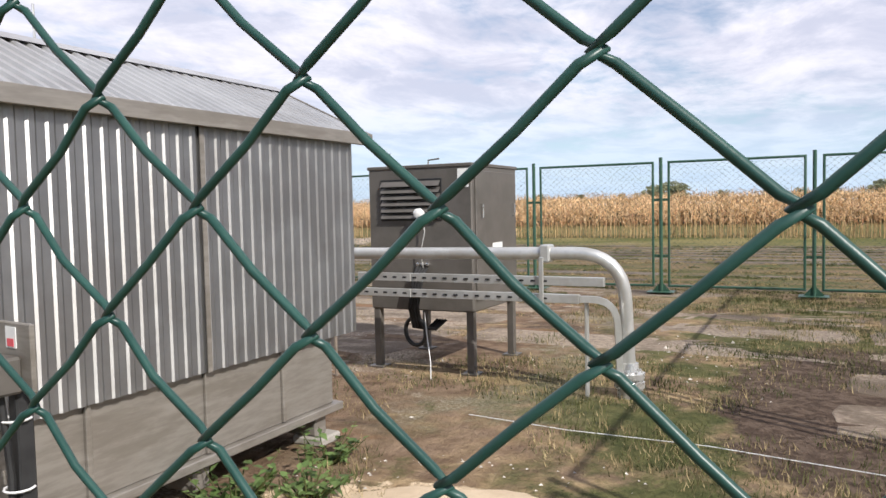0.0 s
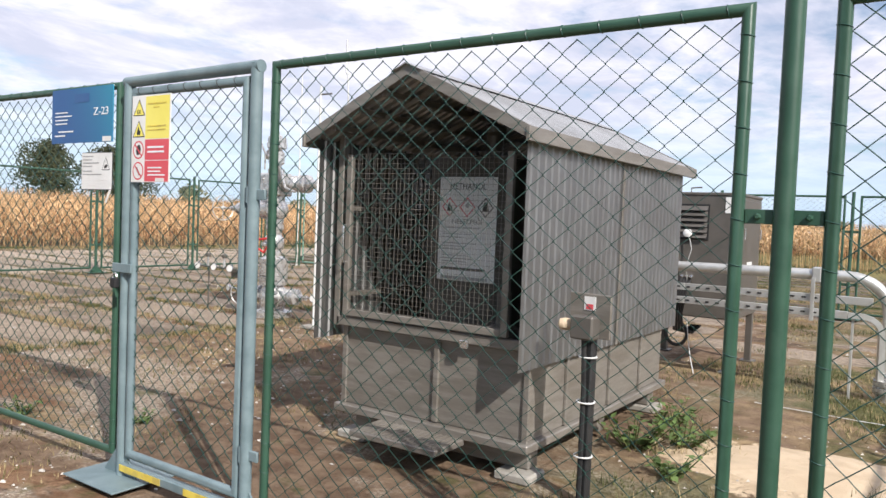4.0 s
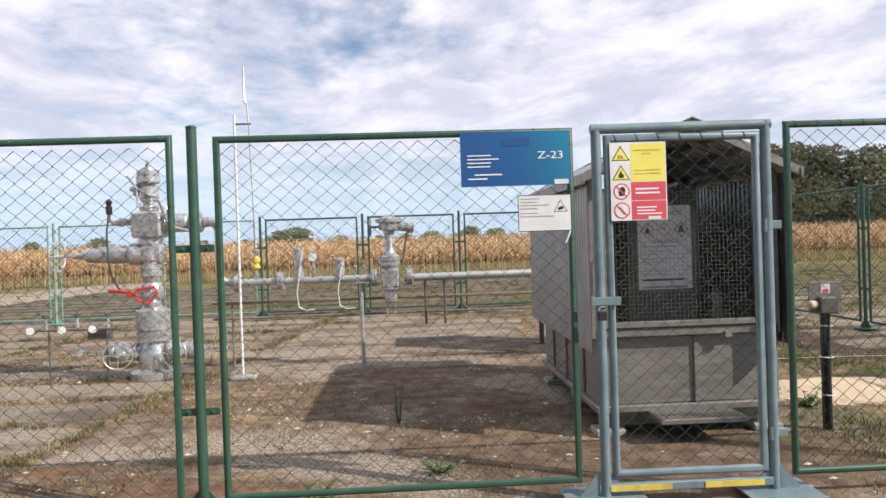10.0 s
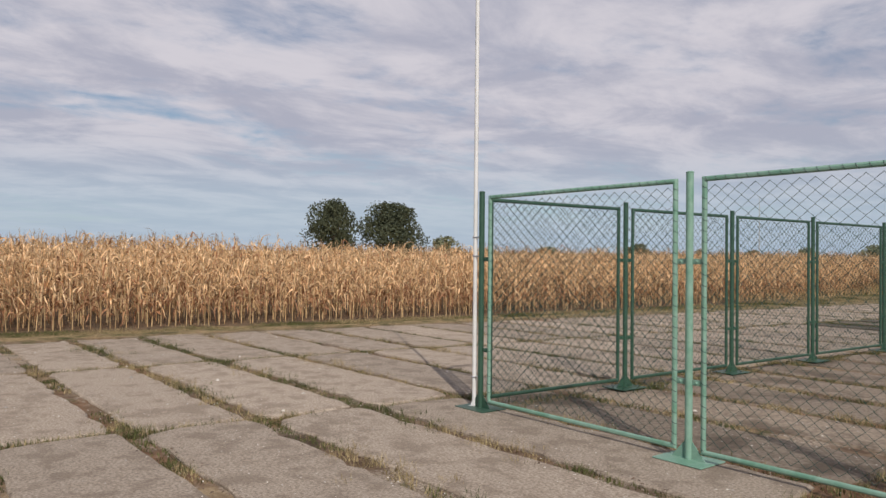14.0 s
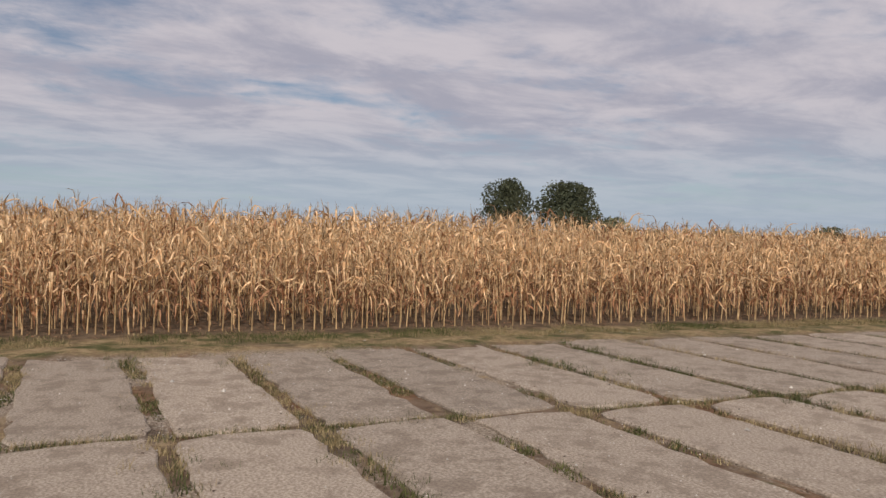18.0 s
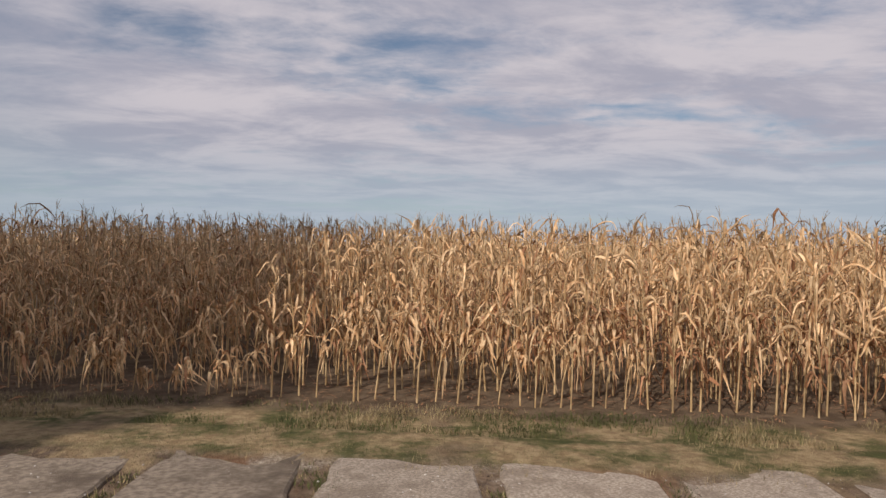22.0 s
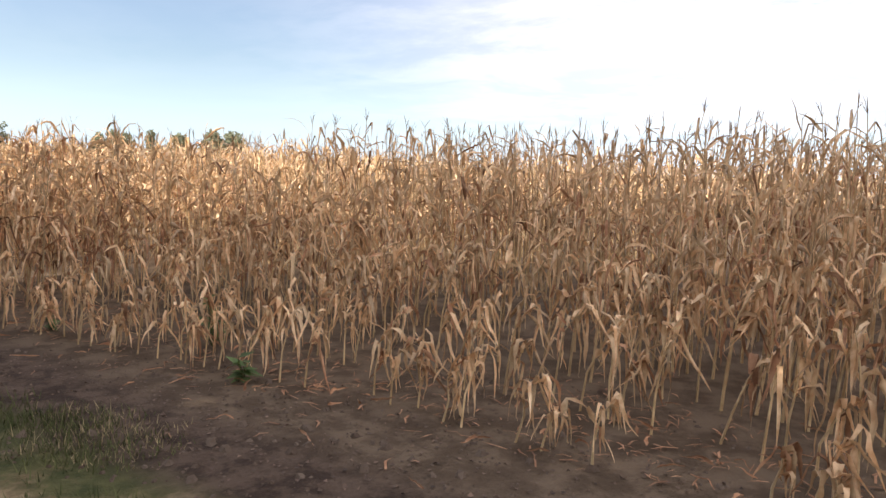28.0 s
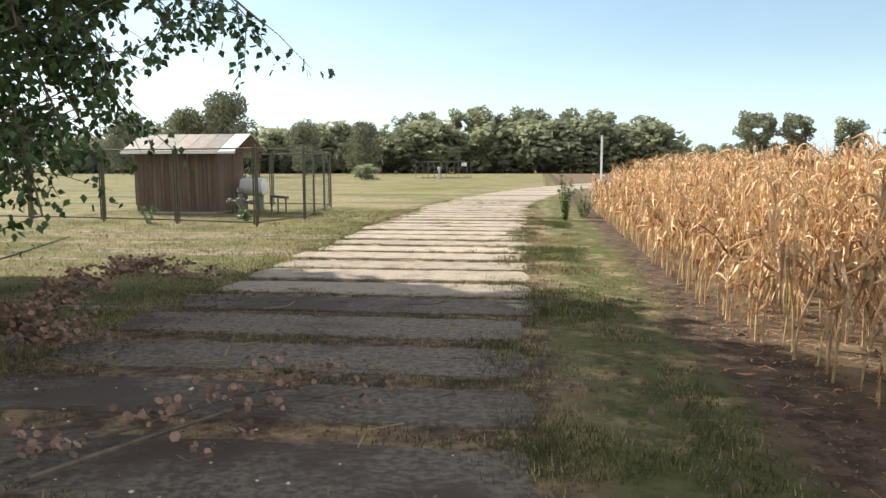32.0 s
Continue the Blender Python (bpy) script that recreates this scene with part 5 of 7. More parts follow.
def wellhead():
    X, Y = -4.38, 5.15
    g = thing("wellhead", "silver painted gas wellhead tree of stacked valves", "wellhead", (X, Y, 0))

    def body(name, z, profile, label="", paint=SILVER, seg=20):
        return part(name, Shape().turned((0, 0, z), (0, 0, 1), profile, seg), paint, g, label)

    def studs(z0, z1, r, n=8):
        for k in range(n):
            a = 2 * math.pi * (k + 0.5) / n
            part("stud", Shape().cyl((r * math.cos(a), r * math.sin(a), z0), (r * math.cos(a), r * math.sin(a), z1), 0.014, 6), SILVER, g)

    body("ground_flange", -0.03, [(0, 0.29), (0.09, 0.29), (0.10, 0.22), (0.12, 0.18)])
    body("casing_spool", 0.08, [(0, 0.17), (0.08, 0.19), (0.22, 0.19), (0.30, 0.16), (0.36, 0.155), (0.37, 0.20), (0.43, 0.20)])
    body("tubing_head", 0.51, [(0, 0.21), (0.06, 0.21), (0.065, 0.19), (0.08, 0.21), (0.32, 0.21), (0.33, 0.16), (0.36, 0.12)])
    studs(0.44, 0.60, 0.17)
    body("lower_master_valve", 0.86, [(0, 0.10), (0.02, 0.11), (0.08, 0.10), (0.13, 0.14), (0.27, 0.14), (0.32, 0.10), (0.36, 0.11), (0.40, 0.11)])
    body("adapter", 1.24, [(0, 0.10), (0.02, 0.13), (0.09, 0.13), (0.095, 0.11), (0.11, 0.13), (0.17, 0.13), (0.18, 0.10)])
    studs(1.24, 1.42, 0.105)
    body("upper_master_valve", 1.41, [(0, 0.11), (0.04, 0.13), (0.06, 0.15), (0.20, 0.15), (0.23, 0.11), (0.26, 0.14), (0.32, 0.14), (0.325, 0.12)])
    # long horizontal actuator towards -x
    part("actuator_body", Shape().turned((0.16, 0, 1.54), (-1, 0, 0), [(0, 0.10), (0.02, 0.13), (0.30, 0.13), (0.32, 0.14), (0.40, 0.14), (0.42, 0.10), (0.46, 0.115), (0.72, 0.105), (0.95, 0.085), (0.98, 0.05), (1.12, 0.035), (1.14, 0.018), (1.32, 0.016)], 20), SILVER, g)
    part("actuator_wheel", wheel((-1.16, 0, 1.54), (1, -0.07, 0), 0.19, 0.009), PIPE, g, "pale spoked hand wheel")
    # cross block
    part("cross_block", Shape().box(-0.18, 0.18, -0.17, 0.17, 1.74, 2.07, 0.025), SILVER, g)
    for k in range(4):
        part("block_plug", Shape().turned((-0.08 + 0.16 * (k % 2), -0.17, 1.83 + 0.15 * (k // 2)), (0, -1, 0), [(0, 0.012), (0.012, 0.012), (0.016, 0.006)], 6), SILVER, g)
    wing = part("wing_valve", Shape().turned((0.17, 0, 1.92), (1, 0, 0), [(0, 0.12), (0.05, 0.12), (0.055, 0.09), (0.10, 0.09), (0.12, 0.12), (0.30, 0.12), (0.33, 0.09), (0.36, 0.13), (0.41, 0.13), (0.415, 0.11), (0.43, 0.13), (0.48, 0.13), (0.50, 0.07), (0.68, 0.05)], 18), SILVER, g)
    part("lever", Shape().path([(0.25, -0.13, 2.12), (0.30, -0.15, 1.98), (0.36, -0.16, 1.86), (0.56, -0.16, 1.80)], 0.017, 7), SILVER, wing)
    part("lever", Shape().path([(0.16, -0.13, 2.20), (0.22, -0.14, 2.05), (0.27, -0.15, 1.92)], 0.016, 7), DARKGREY, wing, "dark lever")
    kill = part("kill_port", Shape().turned((-0.17, 0, 1.95), (-1, 0, 0), [(0, 0.08), (0.05, 0.08), (0.055, 0.045), (0.15, 0.045), (0.16, 0.06), (0.20, 0.06), (0.21, 0.03), (0.30, 0.03)], 12), SILVER, g)
    part("kill_elbow", Shape().path([(-0.44, 0, 1.95), (-0.5, 0, 1.96), (-0.50, 0, 2.08)], 0.02, 8), DARKGREY, kill)
    part("pilot_valve", Shape().turned((-0.50, 0, 2.05), (0, 0, 1), [(0, 0.03), (0.03, 0.04), (0.10, 0.04), (0.11, 0.025), (0.16, 0.045), (0.19, 0.02)], 10), BLACK, kill, "black pilot valve")
    part("control_hose", Shape().path([(-0.50, -0.02, 2.05), (-0.50, -0.10, 1.80), (-0.47, -0.16, 1.50), (-0.43, -0.17, 1.28), (-0.36, -0.14, 1.12), (-0.30, -0.12, 1.08)], 0.012, 7), BLACK, g, "black control hose")
    # swab valve and cap
    body("swab_valve", 2.07, [(0, 0.10), (0.03, 0.12), (0.06, 0.12), (0.08, 0.075), (0.12, 0.075), (0.15, 0.115), (0.30, 0.115), (0.33, 0.075), (0.36, 0.08)])
    part("swab_bonnet", Shape().turned((0.05, 0, 2.30), (-1, 0, 0.25), [(0, 0.06), (0.16, 0.06), (0.17, 0.085), (0.21, 0.085), (0.22, 0.04), (0.28, 0.03)], 12), SILVER, g)
    part("swab_lever", Shape().path([(-0.22, -0.12, 2.52), (-0.10, -0.13, 2.36), (0.06, -0.13, 2.26), (0.17, -0.13, 2.24)], 0.016, 7), SILVER, g)
    part("swab_lever", Shape().path([(-0.10, -0.13, 2.36), (-0.10, -0.13, 2.12)], 0.014, 7), SILVER, g)
    body("tree_cap", 2.42, [(0, 0.08), (0.02, 0.145), (0.09, 0.145), (0.095, 0.12), (0.11, 0.135), (0.15, 0.135), (0.17, 0.08), (0.20, 0.07), (0.21, 0.03), (0.25, 0.03), (0.26, 0.018), (0.30, 0.018)])
    studs(2.42, 2.60, 0.12)
    # red handle on the lower master valve
    hub = part("valve_stem", Shape().turned((0, -0.12, 1.04), (0, -1, 0), [(0, 0.05), (0.06, 0.05), (0.07, 0.03), (0.10, 0.03)], 10), SILVER, g)
    part("red_handle", Shape().path([(-0.46, -0.20, 1.10), (-0.30, -0.21, 1.09), (-0.12, -0.21, 1.04)], 0.020, 8).turned((-0.2, -0.23, 1.05), (0, 1, 0), [(0, 0.045), (0.05, 0.045)], 10)
         .path([(-0.12, -0.21, 1.10), (0.10, -0.21, 1.13), (0.13, -0.21, 1.06), (0.02, -0.21, 0.92), (-0.12, -0.21, 0.98), (-0.13, -0.21, 1.08)], 0.018, 8), RED, hub, "bright red valve handle")
    # casing outlets with hand wheels
    for side in (-1, 1):
        o = part("casing_valve", Shape().turned((side * 0.12, -0.02, 0.31), (side, 0, 0), [(0, 0.09), (0.06, 0.09), (0.065, 0.12), (0.10, 0.12), (0.12, 0.09), (0.24, 0.10), (0.27, 0.08), (0.28, 0.115), (0.33, 0.115), (0.335, 0.10), (0.35, 0.115), (0.40, 0.115), (0.41, 0.05), (0.52, 0.035)], 16), SILVER, g)
        part("valve_bonnet", Shape().turned((side * 0.32, -0.06, 0.31), (0, -1, 0), [(0, 0.075), (0.08, 0.075), (0.09, 0.09), (0.12, 0.09), (0.13, 0.04), (0.26, 0.02)], 14), SILVER, o)
        part("hand_wheel", wheel((side * 0.34, -0.30, 0.31), (0.30 * side, 1, 0), 0.168, 0.008), PIPE, o, "pale spoked hand wheel")
        gg = part("outlet_gauge", Shape().turned((side * 0.88, -0.04, 0.33), (side * 0.3, -1, 0), [(0, 0.035), (0.03, 0.055), (0.045, 0.055)], 16), BRIGHT, o)
        part("dial", Shape().turned((side * 0.894, -0.086, 0.33), (side * 0.3, -1, 0), [(0, 0.045), (0.002, 0.045)], 16), WHITE, gg, "white gauge dial")
        part("gauge_tube", Shape().cyl((side * 0.52, -0.02, 0.31), (side * 0.86, -0.03, 0.33), 0.014, 8).turned((side * 0.70, -0.02, 0.31), (0, 0, 1), [(-0.03, 0.02), (0.04, 0.02)], 8), SILVER, gg)


wellhead()


def gauge_manifold():
    g = thing("gauge_manifold", "row of small pressure gauges on a thin rail", "gauge manifold", (-5.4, 4.95, 0))
    part("rail", Shape().path([(-0.45, 0, 0.64), (0.65, 0, 0.63)], 0.016, 8), DARKGREY, g)
    for x in (-0.18, 0.52):
        part("rail_post", Shape().cyl((x, 0, -0.03), (x, 0, 0.64), 0.013, 8), DARKGREY, g)
    for x in (-0.38, 0.0, 0.37):
        k = part("pressure_gauge", Shape().turned((x, -0.03, 0.645), (0.2, -1, 0), [(0, 0.04), (0.03, 0.058), (0.045, 0.058)], 16), BRIGHT, g)
        part("dial", Shape().turned((x + 0.01, -0.076, 0.645), (0.2, -1, 0), [(0, 0.048), (0.002, 0.048)], 16), WHITE, k, "white gauge dial")
        v = part("needle_valve", Shape().turned((x + 0.17, 0, 0.64), (0, 0, 1), [(0, 0.02), (0.08, 0.02), (0.10, 0.014), (0.15, 0.014)], 8), SILVER, g)
        part("valve_knob", Shape().turned((x + 0.17, 0, 0.785), (0, 0, 1), [(0, 0.035), (0.02, 0.045), (0.05, 0.04), (0.06, 0.02)], 8), DARKGREY, v)
    part("junction_box", Shape().box(0.26, 0.52, 0.05, 0.2, 0.50, 0.62, 0.01), DARKGREY, g)


gauge_manifold()
solid("well_cellar_rim", Shape().box(-4.75, -3.45, 4.80, 5.75, -0.035, -0.018, 0.008), CLAY, "damp reddish soil plate round the well", "well surround", kind="structure")

mast = thing("lightning_pole", "thin white pole with a small cross arm on a plate", "pole", (-3.20, 4.80, 0))
part("pole_tube", Shape().cyl((0, 0, 0.0), (0.0, 0, 3.20), 0.016, 10), OFFWHITE, mast)
part("cross_arm", Shape().box(-0.01, 0.20, -0.008, 0.008, 3.075, 3.095), DARKGREY, mast)
part("foot_block", Shape().box(-0.14, 0.16, -0.10, 0.10, -0.03, 0.015, 0.01), BLOCK, mast)
stake = solid("wooden_stake", Shape().path([(-3.95, 6.1, -0.03), (-3.80, 6.15, 0.62)], 0.014, 6), STRAW, "thin pale leaning stake", "stake")


def corner_mast(x, y, top):
    m = thing("corner_mast", "tall white tube mast clamped to the corner post", "mast", (x, y, 0), group="corner masts")
    part("mast_tube", Shape().cyl((0, 0, -0.02), (0, 0, top * 0.55), 0.022, 12).cyl((0, 0, top * 0.55), (0, 0, top), 0.016, 10), OFFWHITE, m)
    for z in (0.32, 1.60, 1.80):
        part("clamp", Shape().box(-0.035, 0.10, -0.014, 0.014, z - 0.012, z + 0.012, 0.003).ring((0, 0, z), (0, 0, 1), 0.026, 0.006, 14, 6), BRIGHT, m)
    part("earth_lead", Shape().path([(0, 0, 0.1), (-0.01, -0.03, 0.02), (-0.08, -0.06, -0.015), (-0.3, -0.08, -0.02)], 0.010, 6), OFFWHITE, m)


corner_mast(-12.12, 0.0, 8.5)
corner_mast(-11.63, 12.7, 5.42)


# ---- control box on a post ----
def control_box():
    g = thing("control_box", "grey control box with a lamp on a black post", "control box", (2.19, 1.42, 0), -7.0)
    part("post", Shape().box(-0.03, 0.03, -0.03, 0.03, -0.03, 0.90, 0.006), BLACK, g)
    part("back_plate", Shape().box(-0.127, 0.127, -0.02, 0.0, 0.905, 1.145, 0.004), STEEL, g)
    part("switch_box", Shape().box(-0.07, 0.07, -0.11, -0.02, 0.90, 1.03, 0.01), DARKGREY, g)
    part("push_button", Shape().turned((-0.09, -0.06, 0.97), (-1, -0.4, 0), [(0, 0.03), (0.03, 0.035), (0.06, 0.03), (0.07, 0.015)], 12), SAND, g, "pale button head")
    lab = part("label_plate", Shape().box(-0.035, 0.035, -0.024, -0.0205, 1.055, 1.130), WHITE, g, "small white label with a red sign")
    part("red_mark", Shape().box(-0.022, 0.022, -0.026, -0.0245, 1.06, 1.088), SIGNRED, lab)
    part("conduit", Shape().path([(0.0, -0.07, 0.90), (0.0, -0.06, 0.80), (0.0, -0.045, 0.6), (0.0, -0.045, -0.02)], 0.014, 8), BLACK, g)
    for z in (0.25, 0.55, 0.8):
        part("cable_tie", Shape().ring((0, -0.02, z), (0, 0, 1), 0.05, 0.005, 12, 5), OFFWHITE, g)


control_box()

# ---- signs ----
def text_mesh(words, size, material, width=None):
    cu = bpy.data.curves.new("words", "FONT")
    cu.body, cu.size, cu.align_x, cu.align_y = words, size, "CENTER", "CENTER"
    cu.extrude = 0.0006
    ob = bpy.data.objects.new("words", cu)
    scene.collection.objects.link(ob)
    me = bpy.data.meshes.new_from_object(ob.evaluated_get(bpy.context.evaluated_depsgraph_get()))
    bpy.data.objects.remove(ob)
    me.materials.append(material)
    if width:
        xs = [v.co.x for v in me.vertices]
        k = width / (max(xs) - min(xs))
        for v in me.vertices:
            v.co.x *= k
    return me


def words(name, text, size, x, y, z, material, parent, width=None):
    ob = part(name, text_mesh(text, size, material, width), None, parent)
    ob.matrix_basis = pose(x, y, z, 90, 0, 0)
    return ob


def bars(parent, x, y, z, widths, pitch, h, material):
    for k, w in enumerate(widths):
        if w:
            part("text_bar", Shape().box(x, x + w, y - 0.0008, y, z - k * pitch - h, z - k * pitch), material, parent)


def outline(parent, points, y, width, material, name):
    """A closed flat line through (x, z) points."""
    s = Shape()
    k = len(points)
    c = Vector((sum(p[0] for p in points) / k, sum(p[1] for p in points) / k))
    inner = [c + (Vector(p) - c) * (1 - width) for p in points]
    v = [(p[0], y, p[1]) for p in points] + [(p[0], y, p[1]) for p in inner]
    s.add(v, [(i, (i + 1) % k, k + (i + 1) % k, k + i) for i in range(k)])
    return part(name, s, material, parent)


def flat(parent, points, y, material, name):
    return part(name, Shape().add([(p[0], y, p[1]) for p in points], [tuple(range(len(points)))]), material, parent)


def circle(cx, cz, r, n=24):
    return [(cx + r * math.cos(2 * math.pi * i / n), cz + r * math.sin(2 * math.pi * i / n)) for i in range(n)]


def site_sign():
    x0, x1, z0, z1, y = -0.777, -0.128, 1.880, 2.201, -0.004
    g = thing("site_sign", "blue to teal site sign lettered Z-23 on the fence", "sign")
    part("plate", Shape().box(x0, x1, y, y + 0.006, z0, z1), SIGNBLUE, g)
    flat(g, [(x0 + 0.25, z1 - 0.035), (x0 + 0.41, z1 - 0.035), (x0 + 0.41, z1 - 0.085), (x0 + 0.25, z1 - 0.085)], y - 0.0018, BLUE1, "dark_block")
    words("site_number", "Z-23", 0.062, x1 - 0.115, y - 0.0022, z0 + 0.175, PALEINK, g, 0.15)
    bars(g, x0 + 0.04, y - 0.002, z1 - 0.135, (0.14, 0.185, 0.14, 0.135), 0.022, 0.0065, PALEINK)
    bars(g, x0 + 0.08, y - 0.002, z1 - 0.248, (0.165,), 0.024, 0.008, PALEINK)
    bars(g, x0 + 0.04, y - 0.002, z1 - 0.272, (0.115,), 0.024, 0.008, PALEINK)
    part("sticker", Shape().box(x1 - 0.095, x1 - 0.012, y - 0.0022, y - 0.0006, z0 + 0.004, z0 + 0.032), SIGNGREY, g)
    for x in (x0 + 0.42, x1 - 0.02):
        part("cable_tie", Shape().ring((x, 0.028, 2.178), (1, 0, 0.1), 0.026, 0.003, 12, 5), OFFWHITE, g)


def camera_sign():
    x0, x1, z0, z1, y = -0.445, -0.128, 1.606, 1.822, 0.0
    g = thing("camera_warning_sign", "white warning sign with a camera triangle on the fence", "sign")
    part("border_plate", Shape().box(x0, x1, y, y + 0.005, z0, z1, 0.002), INK, g)
    part("white_plate", Shape().box(x0 + 0.004, x1 - 0.004, y - 0.001, y, z0 + 0.004, z1 - 0.004), WHITE, g)
    bars(g, x0 + 0.015, y - 0.0015, z1 - 0.02, (0.11, 0.10, 0.17, 0.10), 0.019, 0.006, GREYINK)
    bars(g, x0 + 0.015, y - 0.0015, z1 - 0.105, (0.10, 0.20), 0.019, 0.006, GREYINK)
    bars(g, x0 + 0.015, y - 0.0015, z0 + 0.06, (0.25, 0.25, 0.25), 0.016, 0.003, SIGNGREY)
    t = [(x1 - 0.105, z1 - 0.103), (x1 - 0.022, z1 - 0.103), (x1 - 0.0635, z1 - 0.028)]
    flat(g, t, y - 0.0012, INK, "triangle_border")
    c = Vector((sum(p[0] for p in t) / 3, sum(p[1] for p in t) / 3))
    flat(g, [c + (Vector(p) - c) * 0.84 for p in t], y - 0.0018, WHITE, "triangle_field")
    flat(g, [(x1 - 0.082, z1 - 0.080), (x1 - 0.050, z1 - 0.068), (x1 - 0.044, z1 - 0.085), (x1 - 0.076, z1 - 0.095)], y - 0.0023, INK, "camera_symbol")
    part("cable_tie", Shape().path([(x1 - 0.01, y - 0.004, z0 + 0.0), (x1 - 0.025, y - 0.01, z0 - 0.04), (x1 - 0.04, y - 0.012, z0 - 0.07)], 0.006, 6), OFFWHITE, g)


def danger_sign():
    x0, x1, z0, z1, y = 0.104, 0.440, 1.652, 2.114, -0.032
    g = thing("danger_sign", "white sign with yellow warning and red prohibition fields", "sign")
    part("plate", Shape().box(x0, x1, y, y + 0.005, z0, z1), WHITE, g)
    xs, rows = x0 + 0.122, [z1 - 0.008, z1 - 0.122, z1 - 0.234, z1 - 0.346, z0 + 0.004]
    flat(g, [(xs, rows[0]), (x1 - 0.006, rows[0]), (x1 - 0.006, rows[2] + 0.002), (xs, rows[2] + 0.002)], y - 0.0006, SIGNYELLOW, "yellow_field")
    flat(g, [(xs, rows[2] - 0.002), (x1 - 0.006, rows[2] - 0.002), (x1 - 0.006, rows[3] + 0.002), (xs, rows[3] + 0.002)], y - 0.0006, SIGNRED, "red_field")
    flat(g, [(xs, rows[3] - 0.002), (x1 - 0.006, rows[3] - 0.002), (x1 - 0.006, rows[4]), (xs, rows[4])], y - 0.0006, SIGNRED, "red_field")
    cx = x0 + 0.064
    for k in (0, 1):
        cz = rows[k] - 0.058
        t = [(cx - 0.054, cz - 0.042), (cx + 0.054, cz - 0.042), (cx, cz + 0.048)]
        flat(g, t, y - 0.0008, INK, "triangle_border")
        c = Vector((cx, cz - 0.012))
        flat(g, [c + (Vector(p) - c) * 0.84 for p in t], y - 0.0014, SIGNYELLOW, "triangle_field")
        if k == 0:
            words("ex_symbol", "EX", 0.030, cx, y - 0.002, cz - 0.022, INK, g)
        else:
            flat(g, [(cx - 0.014, cz - 0.03), (cx + 0.014, cz - 0.03), (cx + 0.018, cz - 0.012), (cx + 0.006, cz - 0.004), (cx, cz + 0.018), (cx - 0.010, cz - 0.004), (cx - 0.016, cz - 0.014)], y - 0.002, INK, "flame_symbol")
    for k in (2, 3):
        cz = rows[k] - 0.056
        flat(g, circle(cx, cz, 0.049), y - 0.0008, SIGNRED, "prohibition_ring")
        flat(g, circle(cx, cz, 0.041), y - 0.0014, WHITE, "ring_field")
        if k == 2:
            flat(g, [(cx - 0.012, cz - 0.028), (cx + 0.016, cz - 0.024), (cx + 0.024, cz + 0.006), (cx + 0.016, cz + 0.026), (cx + 0.0, cz + 0.028), (cx - 0.012, cz + 0.018), (cx - 0.020, cz - 0.004)], y - 0.002, INK, "palm_symbol")
        else:
            flat(g, [(cx - 0.020, cz + 0.014), (cx - 0.010, cz + 0.022), (cx + 0.022, cz - 0.018), (cx + 0.012, cz - 0.026)], y - 0.002, INK, "match_symbol")
        flat(g, [(cx - 0.034, cz + 0.028), (cx - 0.028, cz + 0.034), (cx + 0.034, cz - 0.028), (cx + 0.028, cz - 0.034)], y - 0.0026, SIGNRED, "prohibition_bar")
    bars(g, xs + 0.02, y - 0.0014, rows[0] - 0.036, (0.16, 0), 0.02, 0.007, YELLOW)
    bars(g, xs + 0.07, y - 0.0014, rows[0] - 0.056, (0.05,), 0.02, 0.007, YELLOW)
    bars(g, xs + 0.02, y - 0.0014, rows[1] - 0.040, (0.16, 0.16), 0.02, 0.007, YELLOW)
    bars(g, xs + 0.025, y - 0.0014, rows[2] - 0.038, (0.14, 0.145), 0.024, 0.010, PALEINK)
    bars(g, xs + 0.03, y - 0.0014, rows[3] - 0.036, (0.12, 0.11, 0.15), 0.019, 0.007, PALEINK)
    part("sticker", Shape().box(x1 - 0.115, x1 - 0.04, y - 0.0018, y - 0.0008, z0 + 0.003, z0 + 0.022), SIGNGREY, g)


